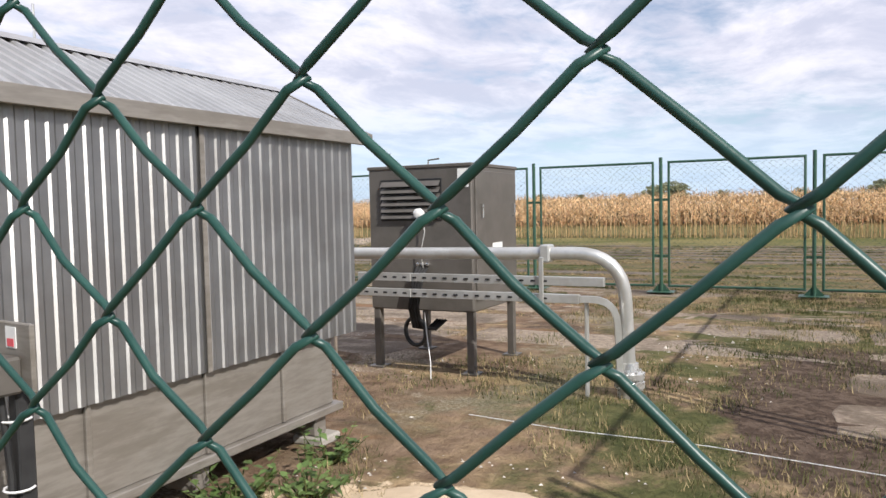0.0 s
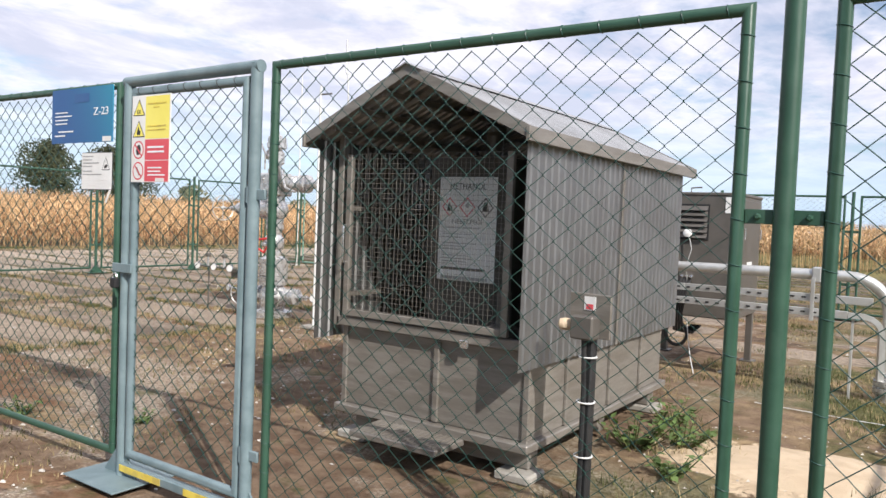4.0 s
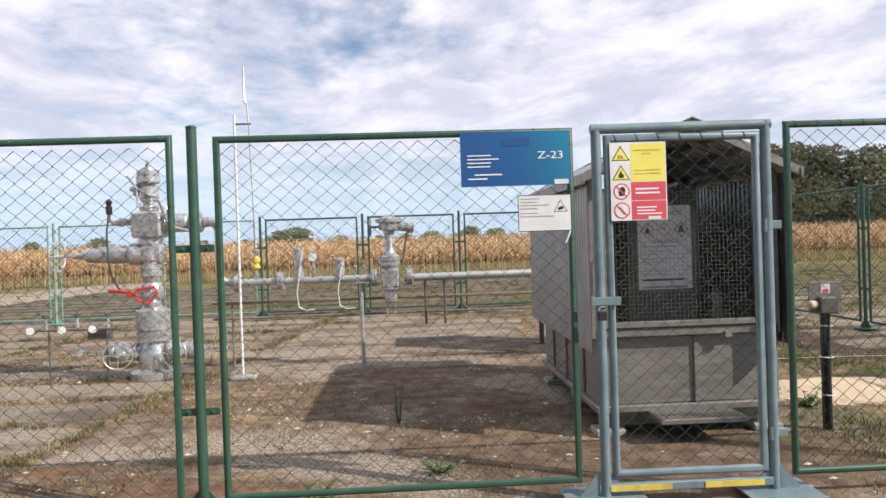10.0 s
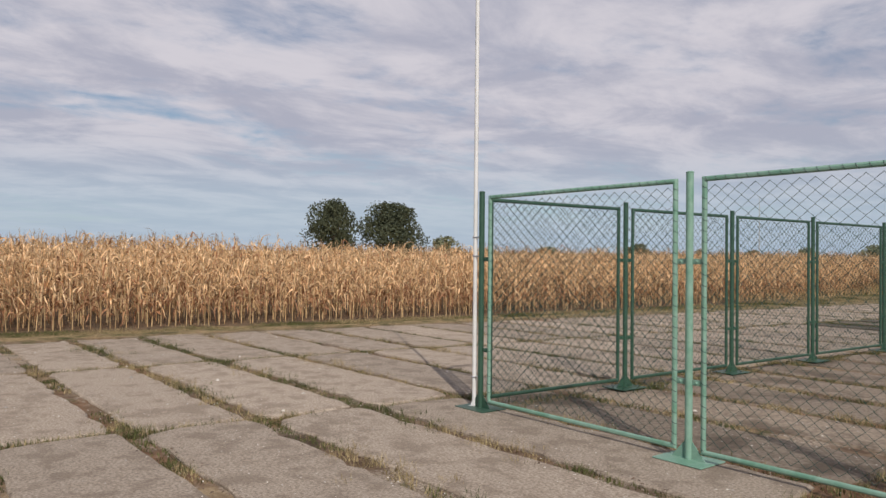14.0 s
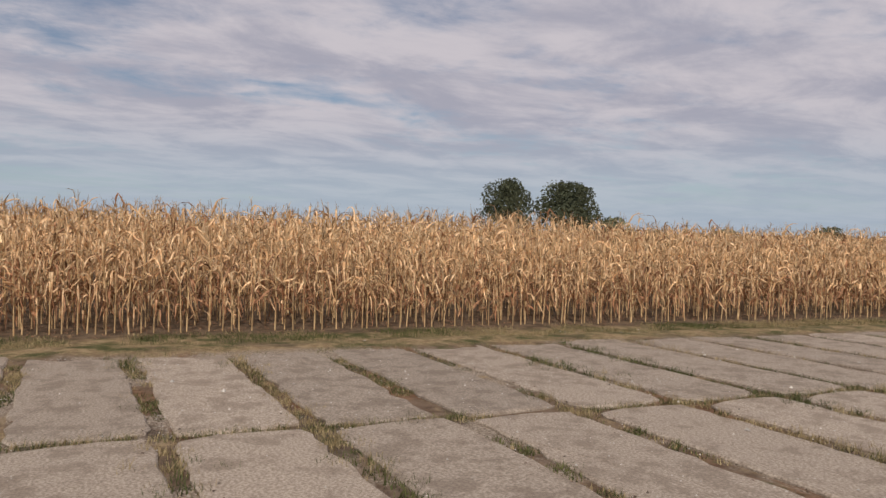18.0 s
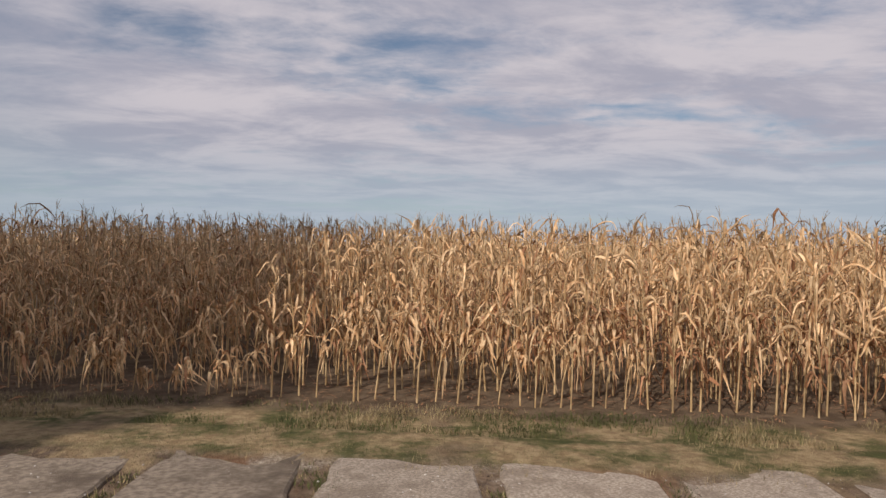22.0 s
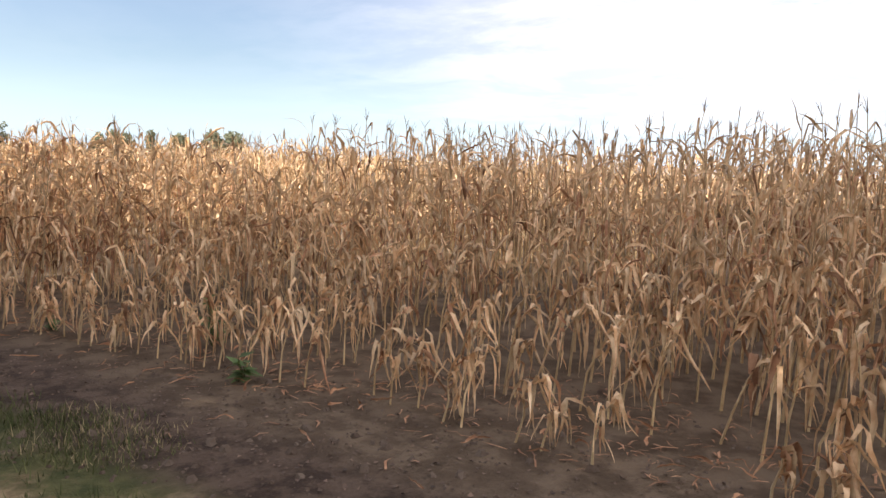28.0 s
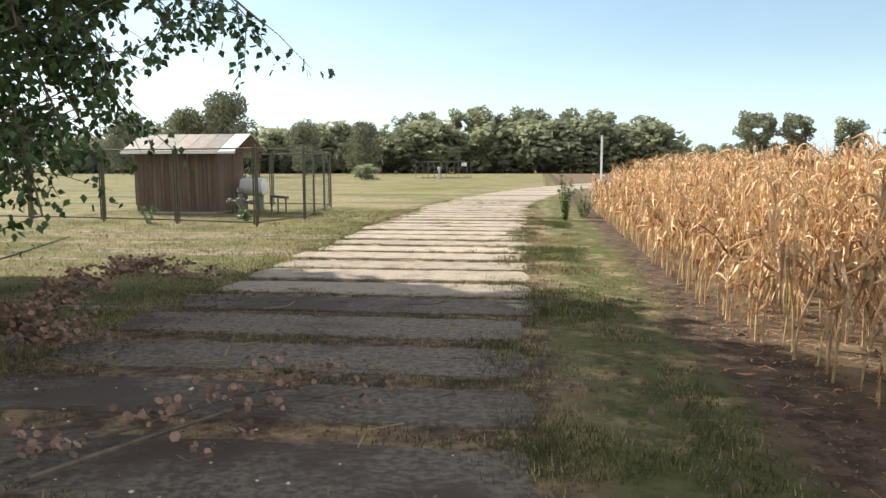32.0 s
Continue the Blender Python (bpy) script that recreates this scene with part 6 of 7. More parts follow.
def methanol_sign():
    x0, x1, z0, z1, y = 0.836, 1.296, 1.10, 1.81, 1.862
    g = thing("methanol_sign", "aged white hazard sheet lettered METHANOL inside the shed", "sign")
    part("sheet", Shape().box(x0, x1, y, y + 0.006, z0, z1), SIGNGREY, g)
    cx = (x0 + x1) / 2
    words("heading", "METHANOL", 0.062, cx, y - 0.002, z1 - 0.065, INK, g, 0.29)
    words("warning_word", "NEBEZPEČÍ", 0.045, cx, y - 0.002, z1 - 0.305, INK, g, 0.24)
    for k, dx in enumerate((-0.145, 0.0, 0.145)):
        c = (cx + dx, z1 - 0.205)
        dia = [(c[0] - 0.064, c[1]), (c[0], c[1] - 0.068), (c[0] + 0.064, c[1]), (c[0], c[1] + 0.068)]
        outline(g, dia, y - 0.0016, 0.16, INK if k == 2 else SIGNRED, "hazard_diamond")
        if k == 0:
            flat(g, [(c[0] - 0.018, c[1] - 0.03), (c[0] + 0.018, c[1] - 0.03), (c[0] + 0.022, c[1]), (c[0] + 0.004, c[1] + 0.01), (c[0] - 0.002, c[1] + 0.034), (c[0] - 0.018, c[1])], y - 0.002, INK, "flame_symbol")
        elif k == 1:
            flat(g, circle(c[0], c[1] + 0.01, 0.016, 12), y - 0.002, GREYINK, "hazard_symbol")
        else:
            flat(g, [(c[0] - 0.026, c[1] - 0.026), (c[0] + 0.028, c[1] - 0.026), (c[0] + 0.02, c[1] + 0.004), (c[0] + 0.012, c[1] + 0.036), (c[0] - 0.012, c[1] + 0.036), (c[0] - 0.018, c[1] + 0.004)], y - 0.002, INK, "health_symbol")
    bars(g, x0 + 0.035, y - 0.0016, z1 - 0.345, (0.30, 0, 0.24, 0.16, 0, 0.28, 0.20, 0.16, 0, 0.22, 0.24, 0.20), 0.021, 0.006, GREYINK)
    bars(g, x0 + 0.03, y - 0.0016, z1 - 0.620, (0.36,), 0.03, 0.018, INK)
    bars(g, x0 + 0.03, y - 0.0016, z1 - 0.680, (0.38,), 0.03, 0.022, GREYINK)


site_sign(), camera_sign(), danger_sign(), methanol_sign()


# ---- plants ----
def leaf_cloud(centres, per, size, rng, spread, flat_=0.6):
    """Many small folded leaves round centres, as one mesh's vertices and faces."""
    V, F = [], []
    for cx, cy, cz, r in centres:
        for _ in range(per):
            d = Vector((rng.gauss(0, 1), rng.gauss(0, 1), rng.gauss(0, flat_)))
            d = d.normalized() * r * spread * rng.uniform(0.35, 1.0) ** 0.6 if d.length > 1e-6 else d
            p = Vector((cx, cy, cz)) + Vector((d.x, d.y, d.z * 0.8))
            s = size * rng.uniform(0.6, 1.3)
            a = Vector((rng.gauss(0, 1), rng.gauss(0, 1), rng.gauss(0, 0.8))).normalized()
            b = a.orthogonal().normalized() * 0.55
            o = len(V)
            V += [tuple(p - a * s), tuple(p + b * s), tuple(p + a * s), tuple(p - b * s)]
            F.append((o, o + 1, o + 2, o + 3))
    return V, F


def tree_meshes(seed, height, radius, leaf, per, clumps, tall=False):
    """Trunk with limbs, and a crown of leaves in uneven clumps."""
    rng = random.Random(seed)
    wood = Shape()
    base = height * (0.0 if tall or height < 8 else 0.12)
    wood.path([(0, 0, -0.2), (rng.gauss(0, 0.1), rng.gauss(0, 0.1), base), (rng.gauss(0, 0.3), rng.gauss(0, 0.3), height * 0.6), (rng.gauss(0, 0.4), rng.gauss(0, 0.4), height * 0.88)], height * 0.028, 8, True, height * 0.004)
    centres = []
    for k in range(clumps):
        u = (k + rng.random()) / clumps
        z = base + (height - base) * (0.06 + 0.88 * u)
        shape = math.sin(math.pi * min(0.20 + 0.72 * u, 0.97)) if not tall else 0.55 + 0.5 * math.sin(math.pi * min(u * 0.95, 0.92))
        a, d = rng.uniform(0, 6.283), radius * shape * rng.uniform(0.2, 0.92)
        r = radius * rng.uniform(0.26, 0.46)
        c = (math.cos(a) * d, math.sin(a) * d, min(z, height - r * 0.7), r)
        centres.append(c)
        if k % 3 == 0:
            wood.path([(0, 0, base + (c[2] - base) * 0.45), (c[0] * 0.5, c[1] * 0.5, base + (c[2] - base) * 0.8), c[:3]], height * 0.010, 6, False, height * 0.003)
    V, F = leaf_cloud(centres, per, leaf, rng, 1.15, 1.0)
    crown = bpy.data.meshes.new("crown")
    crown.from_pydata(V, [], F)
    return wood.mesh("trunk", BARK), crown


def plant_tree(meshes, x, y, label, category="tree", group="", scale=1.0, turn=0.0, wide=1.0, name="tree"):
    t = thing(name, label, category, (x, y, 0), turn, group)
    t.scale = (scale * wide, scale * wide, scale)
    part("trunk", meshes[0], None, t)
    part("crown", meshes[1], None, t)
    return t


def paint(meshes, m):
    meshes[1].materials.append(m)
    return meshes


round_tree = [paint(tree_meshes(s, 11.5, 6.3, 0.27, 270, 34), DARKLEAF) for s in (1, 2)]
plant_tree(round_tree[0], -149.3, 76.8, "round dark green tree beyond the corn", group="pair of round trees", name="round_tree", scale=1.20, wide=0.80)
plant_tree(round_tree[1], -142.5, 87.7, "broad dark green tree beyond the corn", group="pair of round trees", name="round_tree", scale=1.17, wide=1.0)
bush = [paint(tree_meshes(s, 6.0, 3.6, 0.40, 66, 18), HAZELEAF) for s in (5, 6, 7)]
tall = [paint(tree_meshes(s, 15.0, 3.6, 0.42, 90, 30, True), HAZELEAF) for s in (11, 12, 13)]
rng = random.Random(77)
GROVE, HORIZON, SOUTH = "dark grove behind the northern corn", "scattered far trees on the horizon", "row of tall trees beyond the meadow"
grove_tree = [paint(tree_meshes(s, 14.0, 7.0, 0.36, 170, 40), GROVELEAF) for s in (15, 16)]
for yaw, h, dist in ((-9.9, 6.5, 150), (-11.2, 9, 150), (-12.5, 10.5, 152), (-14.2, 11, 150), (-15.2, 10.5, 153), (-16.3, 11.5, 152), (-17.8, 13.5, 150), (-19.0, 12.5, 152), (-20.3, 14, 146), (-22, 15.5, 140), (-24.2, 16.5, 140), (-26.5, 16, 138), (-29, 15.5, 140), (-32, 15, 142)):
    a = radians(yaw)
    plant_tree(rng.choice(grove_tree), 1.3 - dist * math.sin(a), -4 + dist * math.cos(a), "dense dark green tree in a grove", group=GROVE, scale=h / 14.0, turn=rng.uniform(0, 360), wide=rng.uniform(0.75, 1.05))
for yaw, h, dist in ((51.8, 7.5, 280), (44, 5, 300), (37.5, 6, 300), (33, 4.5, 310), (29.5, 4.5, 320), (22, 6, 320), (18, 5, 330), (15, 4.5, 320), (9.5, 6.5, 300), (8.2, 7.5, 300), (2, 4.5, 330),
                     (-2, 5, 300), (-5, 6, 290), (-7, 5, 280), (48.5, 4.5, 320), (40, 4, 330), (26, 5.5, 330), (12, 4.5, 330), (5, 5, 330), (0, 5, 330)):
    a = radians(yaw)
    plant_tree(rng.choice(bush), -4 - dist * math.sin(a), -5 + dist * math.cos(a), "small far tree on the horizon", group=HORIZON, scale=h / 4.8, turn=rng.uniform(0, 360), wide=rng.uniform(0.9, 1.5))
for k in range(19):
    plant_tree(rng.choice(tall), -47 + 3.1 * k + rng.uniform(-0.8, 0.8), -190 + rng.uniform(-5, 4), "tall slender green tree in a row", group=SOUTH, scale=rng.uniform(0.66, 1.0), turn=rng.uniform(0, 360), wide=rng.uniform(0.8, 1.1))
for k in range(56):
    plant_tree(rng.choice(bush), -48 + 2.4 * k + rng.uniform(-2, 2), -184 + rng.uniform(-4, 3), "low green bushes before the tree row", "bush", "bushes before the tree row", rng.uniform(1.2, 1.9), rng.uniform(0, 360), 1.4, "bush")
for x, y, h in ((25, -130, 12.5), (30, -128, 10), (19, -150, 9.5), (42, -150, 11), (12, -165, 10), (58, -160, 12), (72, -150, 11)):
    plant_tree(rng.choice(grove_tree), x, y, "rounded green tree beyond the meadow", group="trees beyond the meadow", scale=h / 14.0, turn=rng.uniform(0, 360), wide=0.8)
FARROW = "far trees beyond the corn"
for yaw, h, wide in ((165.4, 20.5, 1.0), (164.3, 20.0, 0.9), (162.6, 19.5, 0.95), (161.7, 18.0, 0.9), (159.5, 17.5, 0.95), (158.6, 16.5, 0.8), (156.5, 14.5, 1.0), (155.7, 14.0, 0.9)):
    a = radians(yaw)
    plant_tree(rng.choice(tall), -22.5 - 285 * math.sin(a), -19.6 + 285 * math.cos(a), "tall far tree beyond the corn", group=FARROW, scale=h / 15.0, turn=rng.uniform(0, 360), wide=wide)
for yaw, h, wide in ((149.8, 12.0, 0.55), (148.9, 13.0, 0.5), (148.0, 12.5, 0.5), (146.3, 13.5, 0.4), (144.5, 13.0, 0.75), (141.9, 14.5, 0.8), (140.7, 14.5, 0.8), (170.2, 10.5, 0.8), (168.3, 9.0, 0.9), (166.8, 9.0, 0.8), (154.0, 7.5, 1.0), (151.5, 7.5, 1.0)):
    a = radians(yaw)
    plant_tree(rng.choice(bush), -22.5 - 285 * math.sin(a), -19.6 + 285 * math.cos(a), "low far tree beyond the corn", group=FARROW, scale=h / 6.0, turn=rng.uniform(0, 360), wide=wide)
solid("far_radio_mast", Shape().path([(-128.9, 219, 0), (-128.9, 219, 22)], 0.16, 5, True, 0.07), PIPE, "thin grey radio mast far off", "mast")
solid("field_pole", Shape().cyl((-27.9, -90.2, 0), (-27.9, -90.2, 4.3), 0.09, 8), OFFWHITE, "pale pole at the edge of the corn", "pole")


def crown_tree(X, Y, height, reach, seed, label):
    """A large roadside tree: trunk, limbs and a crown of many small leaves."""
    rng = random.Random(seed)
    t = thing("roadside_tree", label, "tree", (X, Y, 0), group="roadside trees")
    part("trunk", Shape().path([(0, 0, -0.1), (0.1, 0, 2.4), (-0.2, 0.2, height * 0.45), (-0.3, 0.1, height * 0.85)], 0.38, 10, True, 0.07), BARK, t)
    centres = []
    for k in range(300):
        a, u = rng.uniform(0, 6.283), rng.random()
        z = 4.6 + (height - 5.1) * u
        d = reach * math.sin(math.pi * (0.24 + 0.66 * u)) * math.sqrt(rng.uniform(0.05, 1.0))
        centres.append((math.cos(a) * d, math.sin(a) * d, z, rng.uniform(0.8, 1.4)))
    for c in centres[::5]:
        part("limb", Shape().path([(-0.1, 0.1, min(2.0 + c[2] * 0.3, height * 0.7)), (c[0] * 0.45, c[1] * 0.45, c[2] * 0.78), c[:3]], 0.09, 6, False, 0.02), BARK, t)
    V, F = leaf_cloud(centres, 230, 0.19, rng, 1.15)
    me = bpy.data.meshes.new("crown")
    me.from_pydata(V, [], F)
    me.materials.append(LEAF)
    part("crown", me, None, t)
    return t


def near_trees():
    """Two trees over the road: their shade lies on the corn, and low boughs hang beside it."""
    X, Y = -11.75, -28.5
    crown_tree(-15.3, -25.5, 19.0, 6.6, 21, "tall leafy tree that shades the road and corn")
    t = crown_tree(X, Y, 8.4, 5.8, 23, "large leafy tree with boughs hanging over the road")

    # low boughs at the roadside, with leaves that can be told apart
    def hang(points, twigs, leaves, seed):
        r = random.Random(seed)
        pts = [Vector(p) - Vector((X, Y, 0)) for p in points]
        bough = part("bough", Shape().path(pts, 0.028, 6, False, 0.006), BARK, t)
        V, F, tw = [], [], Shape()
        for k in range(twigs):
            u = r.uniform(0.12, 1.0) * (len(pts) - 1)
            i = min(int(u), len(pts) - 2)
            p = pts[i].lerp(pts[i + 1], u - i)
            way = Vector((r.gauss(0, 1), r.gauss(0, 1), r.gauss(-0.35, 0.5))).normalized()
            length = r.uniform(0.25, 0.62)
            q = p + way * length + Vector((0, 0, -0.12))
            tw.path([p, p.lerp(q, 0.5) + Vector((0, 0, 0.03)), q], 0.006, 4, False, 0.002)
            for _ in range(leaves):
                c = p.lerp(q, r.uniform(0.15, 1.05)) + Vector((r.gauss(0, 0.05), r.gauss(0, 0.05), r.gauss(-0.03, 0.05)))
                a = Vector((r.gauss(0, 0.6), r.gauss(0, 0.6), r.gauss(-0.8, 0.5))).normalized()
                side = a.cross(Vector((r.gauss(0, 1), r.gauss(0, 1), r.gauss(0, 1)))).normalized()
                s = r.uniform(0.024, 0.042)
                o = len(V)
                V += [tuple(c), tuple(c + a * s * 0.7 + side * s * 0.75), tuple(c + a * s * 1.9), tuple(c + a * s * 0.7 - side * s * 0.75)]
                F.append((o, o + 1, o + 2, o + 3))
        tagged(part("twig_spray", tw, BARK, bough), kind="stuff")
        m2 = bpy.data.meshes.new("leaves")
        m2.from_pydata(V, [], F)
        m2.materials.append(BOUGHLEAF)
        tagged(part("leaf_spray", m2, None, bough), kind="stuff")

    rb = random.Random(31)
    for k, (x, y, z) in enumerate(((-19.1, -25.4, 2.45), (-19.6, -25.6, 2.2), (-20.0, -25.8, 2.4), (-20.5, -26.0, 2.55), (-19.3, -25.5, 1.85), (-19.0, -25.4, 1.55), (-19.45, -25.6, 1.75),
                                   (-19.2, -25.4, 1.25), (-18.8, -25.2, 1.15), (-19.2, -26.4, 2.0), (-18.6, -25.6, 2.1), (-19.9, -26.4, 2.7), (-18.7, -26.0, 1.5))):
        sx, sy, sz = -17.0 + rb.uniform(-0.5, 0.5), -26.2 + rb.uniform(-1, 1), 4.9 + rb.uniform(-0.3, 0.5)
        hang([(sx, sy, sz), (sx * 0.6 + x * 0.4, sy * 0.6 + y * 0.4, sz * 0.65 + z * 0.35 + 0.3), (sx * 0.25 + x * 0.75, sy * 0.25 + y * 0.75, sz * 0.3 + z * 0.7 + 0.15), (x, y, z)], 62, 17, k + 1)


near_trees()


def fallen_branch(points, seed, bunches, label, leafy=10):
    r = random.Random(seed)
    g = thing("fallen_branch", label, "branch", group="fallen branches on the road")
    pts = [Vector(p) for p in points]
    part("stem", Shape().path(pts, 0.020, 6, True, 0.008), BARK, g)
    twigs, V, F = Shape(), [], []
    for k in range(bunches):
        u = r.uniform(0.15, 1.0) * (len(pts) - 1)
        i = min(int(u), len(pts) - 2)
        p = pts[i].lerp(pts[i + 1], u - i)
        q = p + Vector((r.gauss(0, 0.22), r.gauss(0, 0.22), r.uniform(-0.01, 0.10)))
        q.z = max(q.z, 0.02)
        twigs.path([p, q], 0.005, 4, False, 0.003)
        for _ in range(leafy):
            c = q + Vector((r.gauss(0, 0.07), r.gauss(0, 0.07), abs(r.gauss(0, 0.035))))
            a = Vector((r.gauss(0, 1), r.gauss(0, 1), r.gauss(0, 0.8))).normalized()
            b = a.orthogonal().normalized()
            s = r.uniform(0.015, 0.031)
            k0 = len(V)
            V += [tuple(c + (a * math.cos(t) + b * math.sin(t)) * s + Vector((0, 0, 0.02))) for t in (0, 1.0, 2.1, 3.14, 4.2, 5.2)]
            F.append(tuple(range(k0, k0 + 6)))
    tagged(part("twig_spray", twigs, BARK, g), kind="stuff")
    me = bpy.data.meshes.new("dry_leaves")
    me.from_pydata(V, [], F)
    me.materials.append(DEADLEAF)
    tagged(part("dry_leaf_spray", me, None, g, "curled dry brown leaves"), kind="stuff")


fallen_branch([(-19.3, -23.8, 0.03), (-19.75, -24.45, 0.06), (-20.1, -24.95, 0.05), (-20.48, -25.45, 0.10), (-20.85, -25.9, 0.05)], 4, 15, "fallen branch with curled dry leaves on the slabs", 12)
fallen_branch([(-19.9, -24.2, 0.03), (-20.25, -24.7, 0.07), (-20.6, -25.2, 0.10), (-21.0, -25.6, 0.05)], 5, 8, "fallen twig with pale dry leaves on the slabs", 12)
fallen_branch([(-18.1, -26.2, 0.05), (-17.8, -27.8, 0.38), (-17.6, -29.2, 0.34), (-17.9, -30.4, 0.05)], 6, 60, "arched dead branch with brown leaves at the roadside", 18)
fallen_branch([(-16.4, -25.4, 0.05), (-17.2, -26.4, 0.24), (-17.8, -26.9, 0.16), (-18.4, -26.7, 0.04)], 7, 50, "dead brown branch lying in the grass", 18)
fallen_branch([(-14.2, -29.5, 0.05), (-14.9, -30.6, 0.30), (-14.9, -32.0, 0.45)], 8, 2, "bare bent branch in the grass", 3)
r9 = random.Random(9)
for k in range(26):
    x, y, a = r9.uniform(-22, -17.5), r9.uniform(-30, -22.5), r9.uniform(0, 6.28)
    w = r9.uniform(0.08, 0.3)
    solid("twig", Shape().path([(x, y, 0.012), (x + math.cos(a) * w, y + math.sin(a) * w, 0.014), (x + math.cos(a + 0.5) * w * 1.8, y + math.sin(a + 0.5) * w * 1.8, 0.012)], 0.006, 5), BARK if k % 3 else STRAW,
          "thin dry twig on the road", "twig", "twigs on the road")


def weed(x, y, h, spread, n, size, label, seed):
    r = random.Random(seed)
    g = thing("weed", label, "weed", (x, y, -0.03), group="green weeds")
    stems, V, F = Shape(), [], []
    for k in range(n):
        a, d = r.uniform(0, 6.28), spread * r.random() ** 0.5
        top = Vector((math.cos(a) * d, math.sin(a) * d, h * r.uniform(0.4, 1.0)))
        stems.path([(top.x * 0.2, top.y * 0.2, 0), (top.x * 0.7, top.y * 0.7, top.z * 0.6), top], 0.006, 5, False, 0.002)
        for i in range(7):
            c = Vector((top.x * (0.3 + 0.1 * i), top.y * (0.3 + 0.1 * i), top.z * (0.25 + 0.125 * i)))
            w = Vector((r.gauss(0, 1), r.gauss(0, 1), r.gauss(0.1, 0.4))).normalized()
            b = w.cross(Vector((0, 0, 1))).normalized() * 0.6
            s = size * r.uniform(0.6, 1.2)
            o = len(V)
            V += [tuple(c), tuple(c + (w * 0.6 + b) * s), tuple(c + w * s * 1.7 - Vector((0, 0, 0.3 * s))), tuple(c + (w * 0.6 - b) * s)]
            F.append((o, o + 1, o + 2, o + 3))
    tagged(part("stem", stems, GRASS, g), kind="stuff")
    me = bpy.data.meshes.new("leaves")
    me.from_pydata(V, [], F)
    me.materials.append(WEED)
    tagged(part("leaf_spray", me, None, g), kind="stuff")


for k, (x, y, h, sp, n, sz) in enumerate(((-1.25, 2.2, 0.42, 0.07, 5, 0.028), (-0.95, 0.75, 0.10, 0.16, 10, 0.025), (-1.7, 0.3, 0.12, 0.16, 10, 0.03), (-5.1, 0.35, 0.12, 0.3, 14, 0.035),(2.05, 2.6, 0.32, 0.30, 20, 0.042), (2.3, 2.9, 0.26, 0.28, 16, 0.04), (2.05, 3.4, 0.22, 0.25, 12, 0.045), (2.45, 2.2, 0.16, 0.2, 10, 0.04),
                                          (-23.15, -43.2, 1.55, 0.28, 30, 0.085), (-23.75, -44.6, 1.15, 0.5, 22, 0.08), (-25.15, -21.65, 0.20, 0.09, 3, 0.07), (-25.1, -24.2, 0.2, 0.08, 3, 0.05),
                                          (-25.7, -22.7, 0.45, 0.12, 5, 0.07), (-14.0, -41.5, 0.6, 0.3, 10, 0.09), (-11.5, -40.6, 0.5, 0.3, 10, 0.08))):
    weed(x, y, h, sp, n, sz, "leafy green weed growing from the ground", 60 + k)


# ---- hut and its fence across the meadow ----
def hut():
    g = thing("old_hut", "dark boarded hut with a worn sheet roof", "hut", (-8.75, -44.8, 0))
    g.scale = (-0.84, 1, 1)
    part("plinth", Shape().box(0.05, 3.35, -2.4, -0.02, -0.03, 0.05, 0.01), BLOCK, g)
    wall = part("front_wall", Shape().box(0.0, 3.4, -0.06, -0.03, 0.05, 2.08, 0.005), WOOD, g)
    board = Shape().box(0.004, 0.176, 0, 0.025, 0.06, 2.06, 0.005).mesh("board", WOOD)
    for k in range(19):
        b = part("board", board, None, wall)
        b.location = (0.18 * k, -0.03, 0)
    part("side_wall", Shape().box(0.0, 0.06, -2.4, -0.06, 0.05, 2.08, 0.005), WOOD, g)
    part("side_wall", Shape().box(3.34, 3.4, -2.4, -0.06, 0.05, 2.08, 0.005), WOOD, g)
    part("rear_wall", Shape().box(0.06, 3.34, -2.4, -2.34, 0.05, 2.08, 0.005), WOOD, g)
    for x in (4.1, 4.15):
        part("porch_post", Shape().box(x, x + 0.06, -0.1 if x < 4.12 else -2.3, -0.04 if x < 4.12 else -2.24, -0.03, 2.1, 0.004), WOOD, g)
    for k in range(7):
        x = -0.35 + 0.68 * k
        s = Shape().add([(x, 0.35, 2.05), (x + 0.66, 0.35, 2.05), (x + 0.66, -1.1, 2.66), (x, -1.1, 2.66), (x, 0.35, 2.08), (x + 0.66, 0.35, 2.08), (x + 0.66, -1.1, 2.69), (x, -1.1, 2.69)],
                        [(0, 3, 2, 1), (4, 5, 6, 7), (0, 1, 5, 4), (1, 2, 6, 5), (2, 3, 7, 6), (3, 0, 4, 7)])
        part("roof_sheet", s, RUSTROOF if k not in (6,) else OFFWHITE, g)
        s = Shape().add([(x, -1.1, 2.66), (x + 0.66, -1.1, 2.66), (x + 0.66, -2.6, 2.08), (x, -2.6, 2.08), (x, -1.1, 2.69), (x + 0.66, -1.1, 2.69), (x + 0.66, -2.6, 2.11), (x, -2.6, 2.11)],
                        [(0, 3, 2, 1), (4, 5, 6, 7), (0, 1, 5, 4), (1, 2, 6, 5), (2, 3, 7, 6), (3, 0, 4, 7)])
        part("roof_sheet", s, RUSTROOF, g)
    part("fascia", Shape().box(-0.36, 4.42, 0.33, 0.37, 1.99, 2.06, 0.004), OFFWHITE, g, "pale eaves board")
    part("white_tank", Shape().turned((3.7, -1.6, 0.85), (1, 0, 0), [(0, 0.22), (0.05, 0.32), (1.0, 0.32), (1.05, 0.22)], 16), OFFWHITE, g, "white tank on a stand")
    for x in (3.8, 4.5):
        part("tank_stand", Shape().box(x, x + 0.06, -1.8, -1.4, -0.03, 0.6, 0.004), DARKGREY, g)


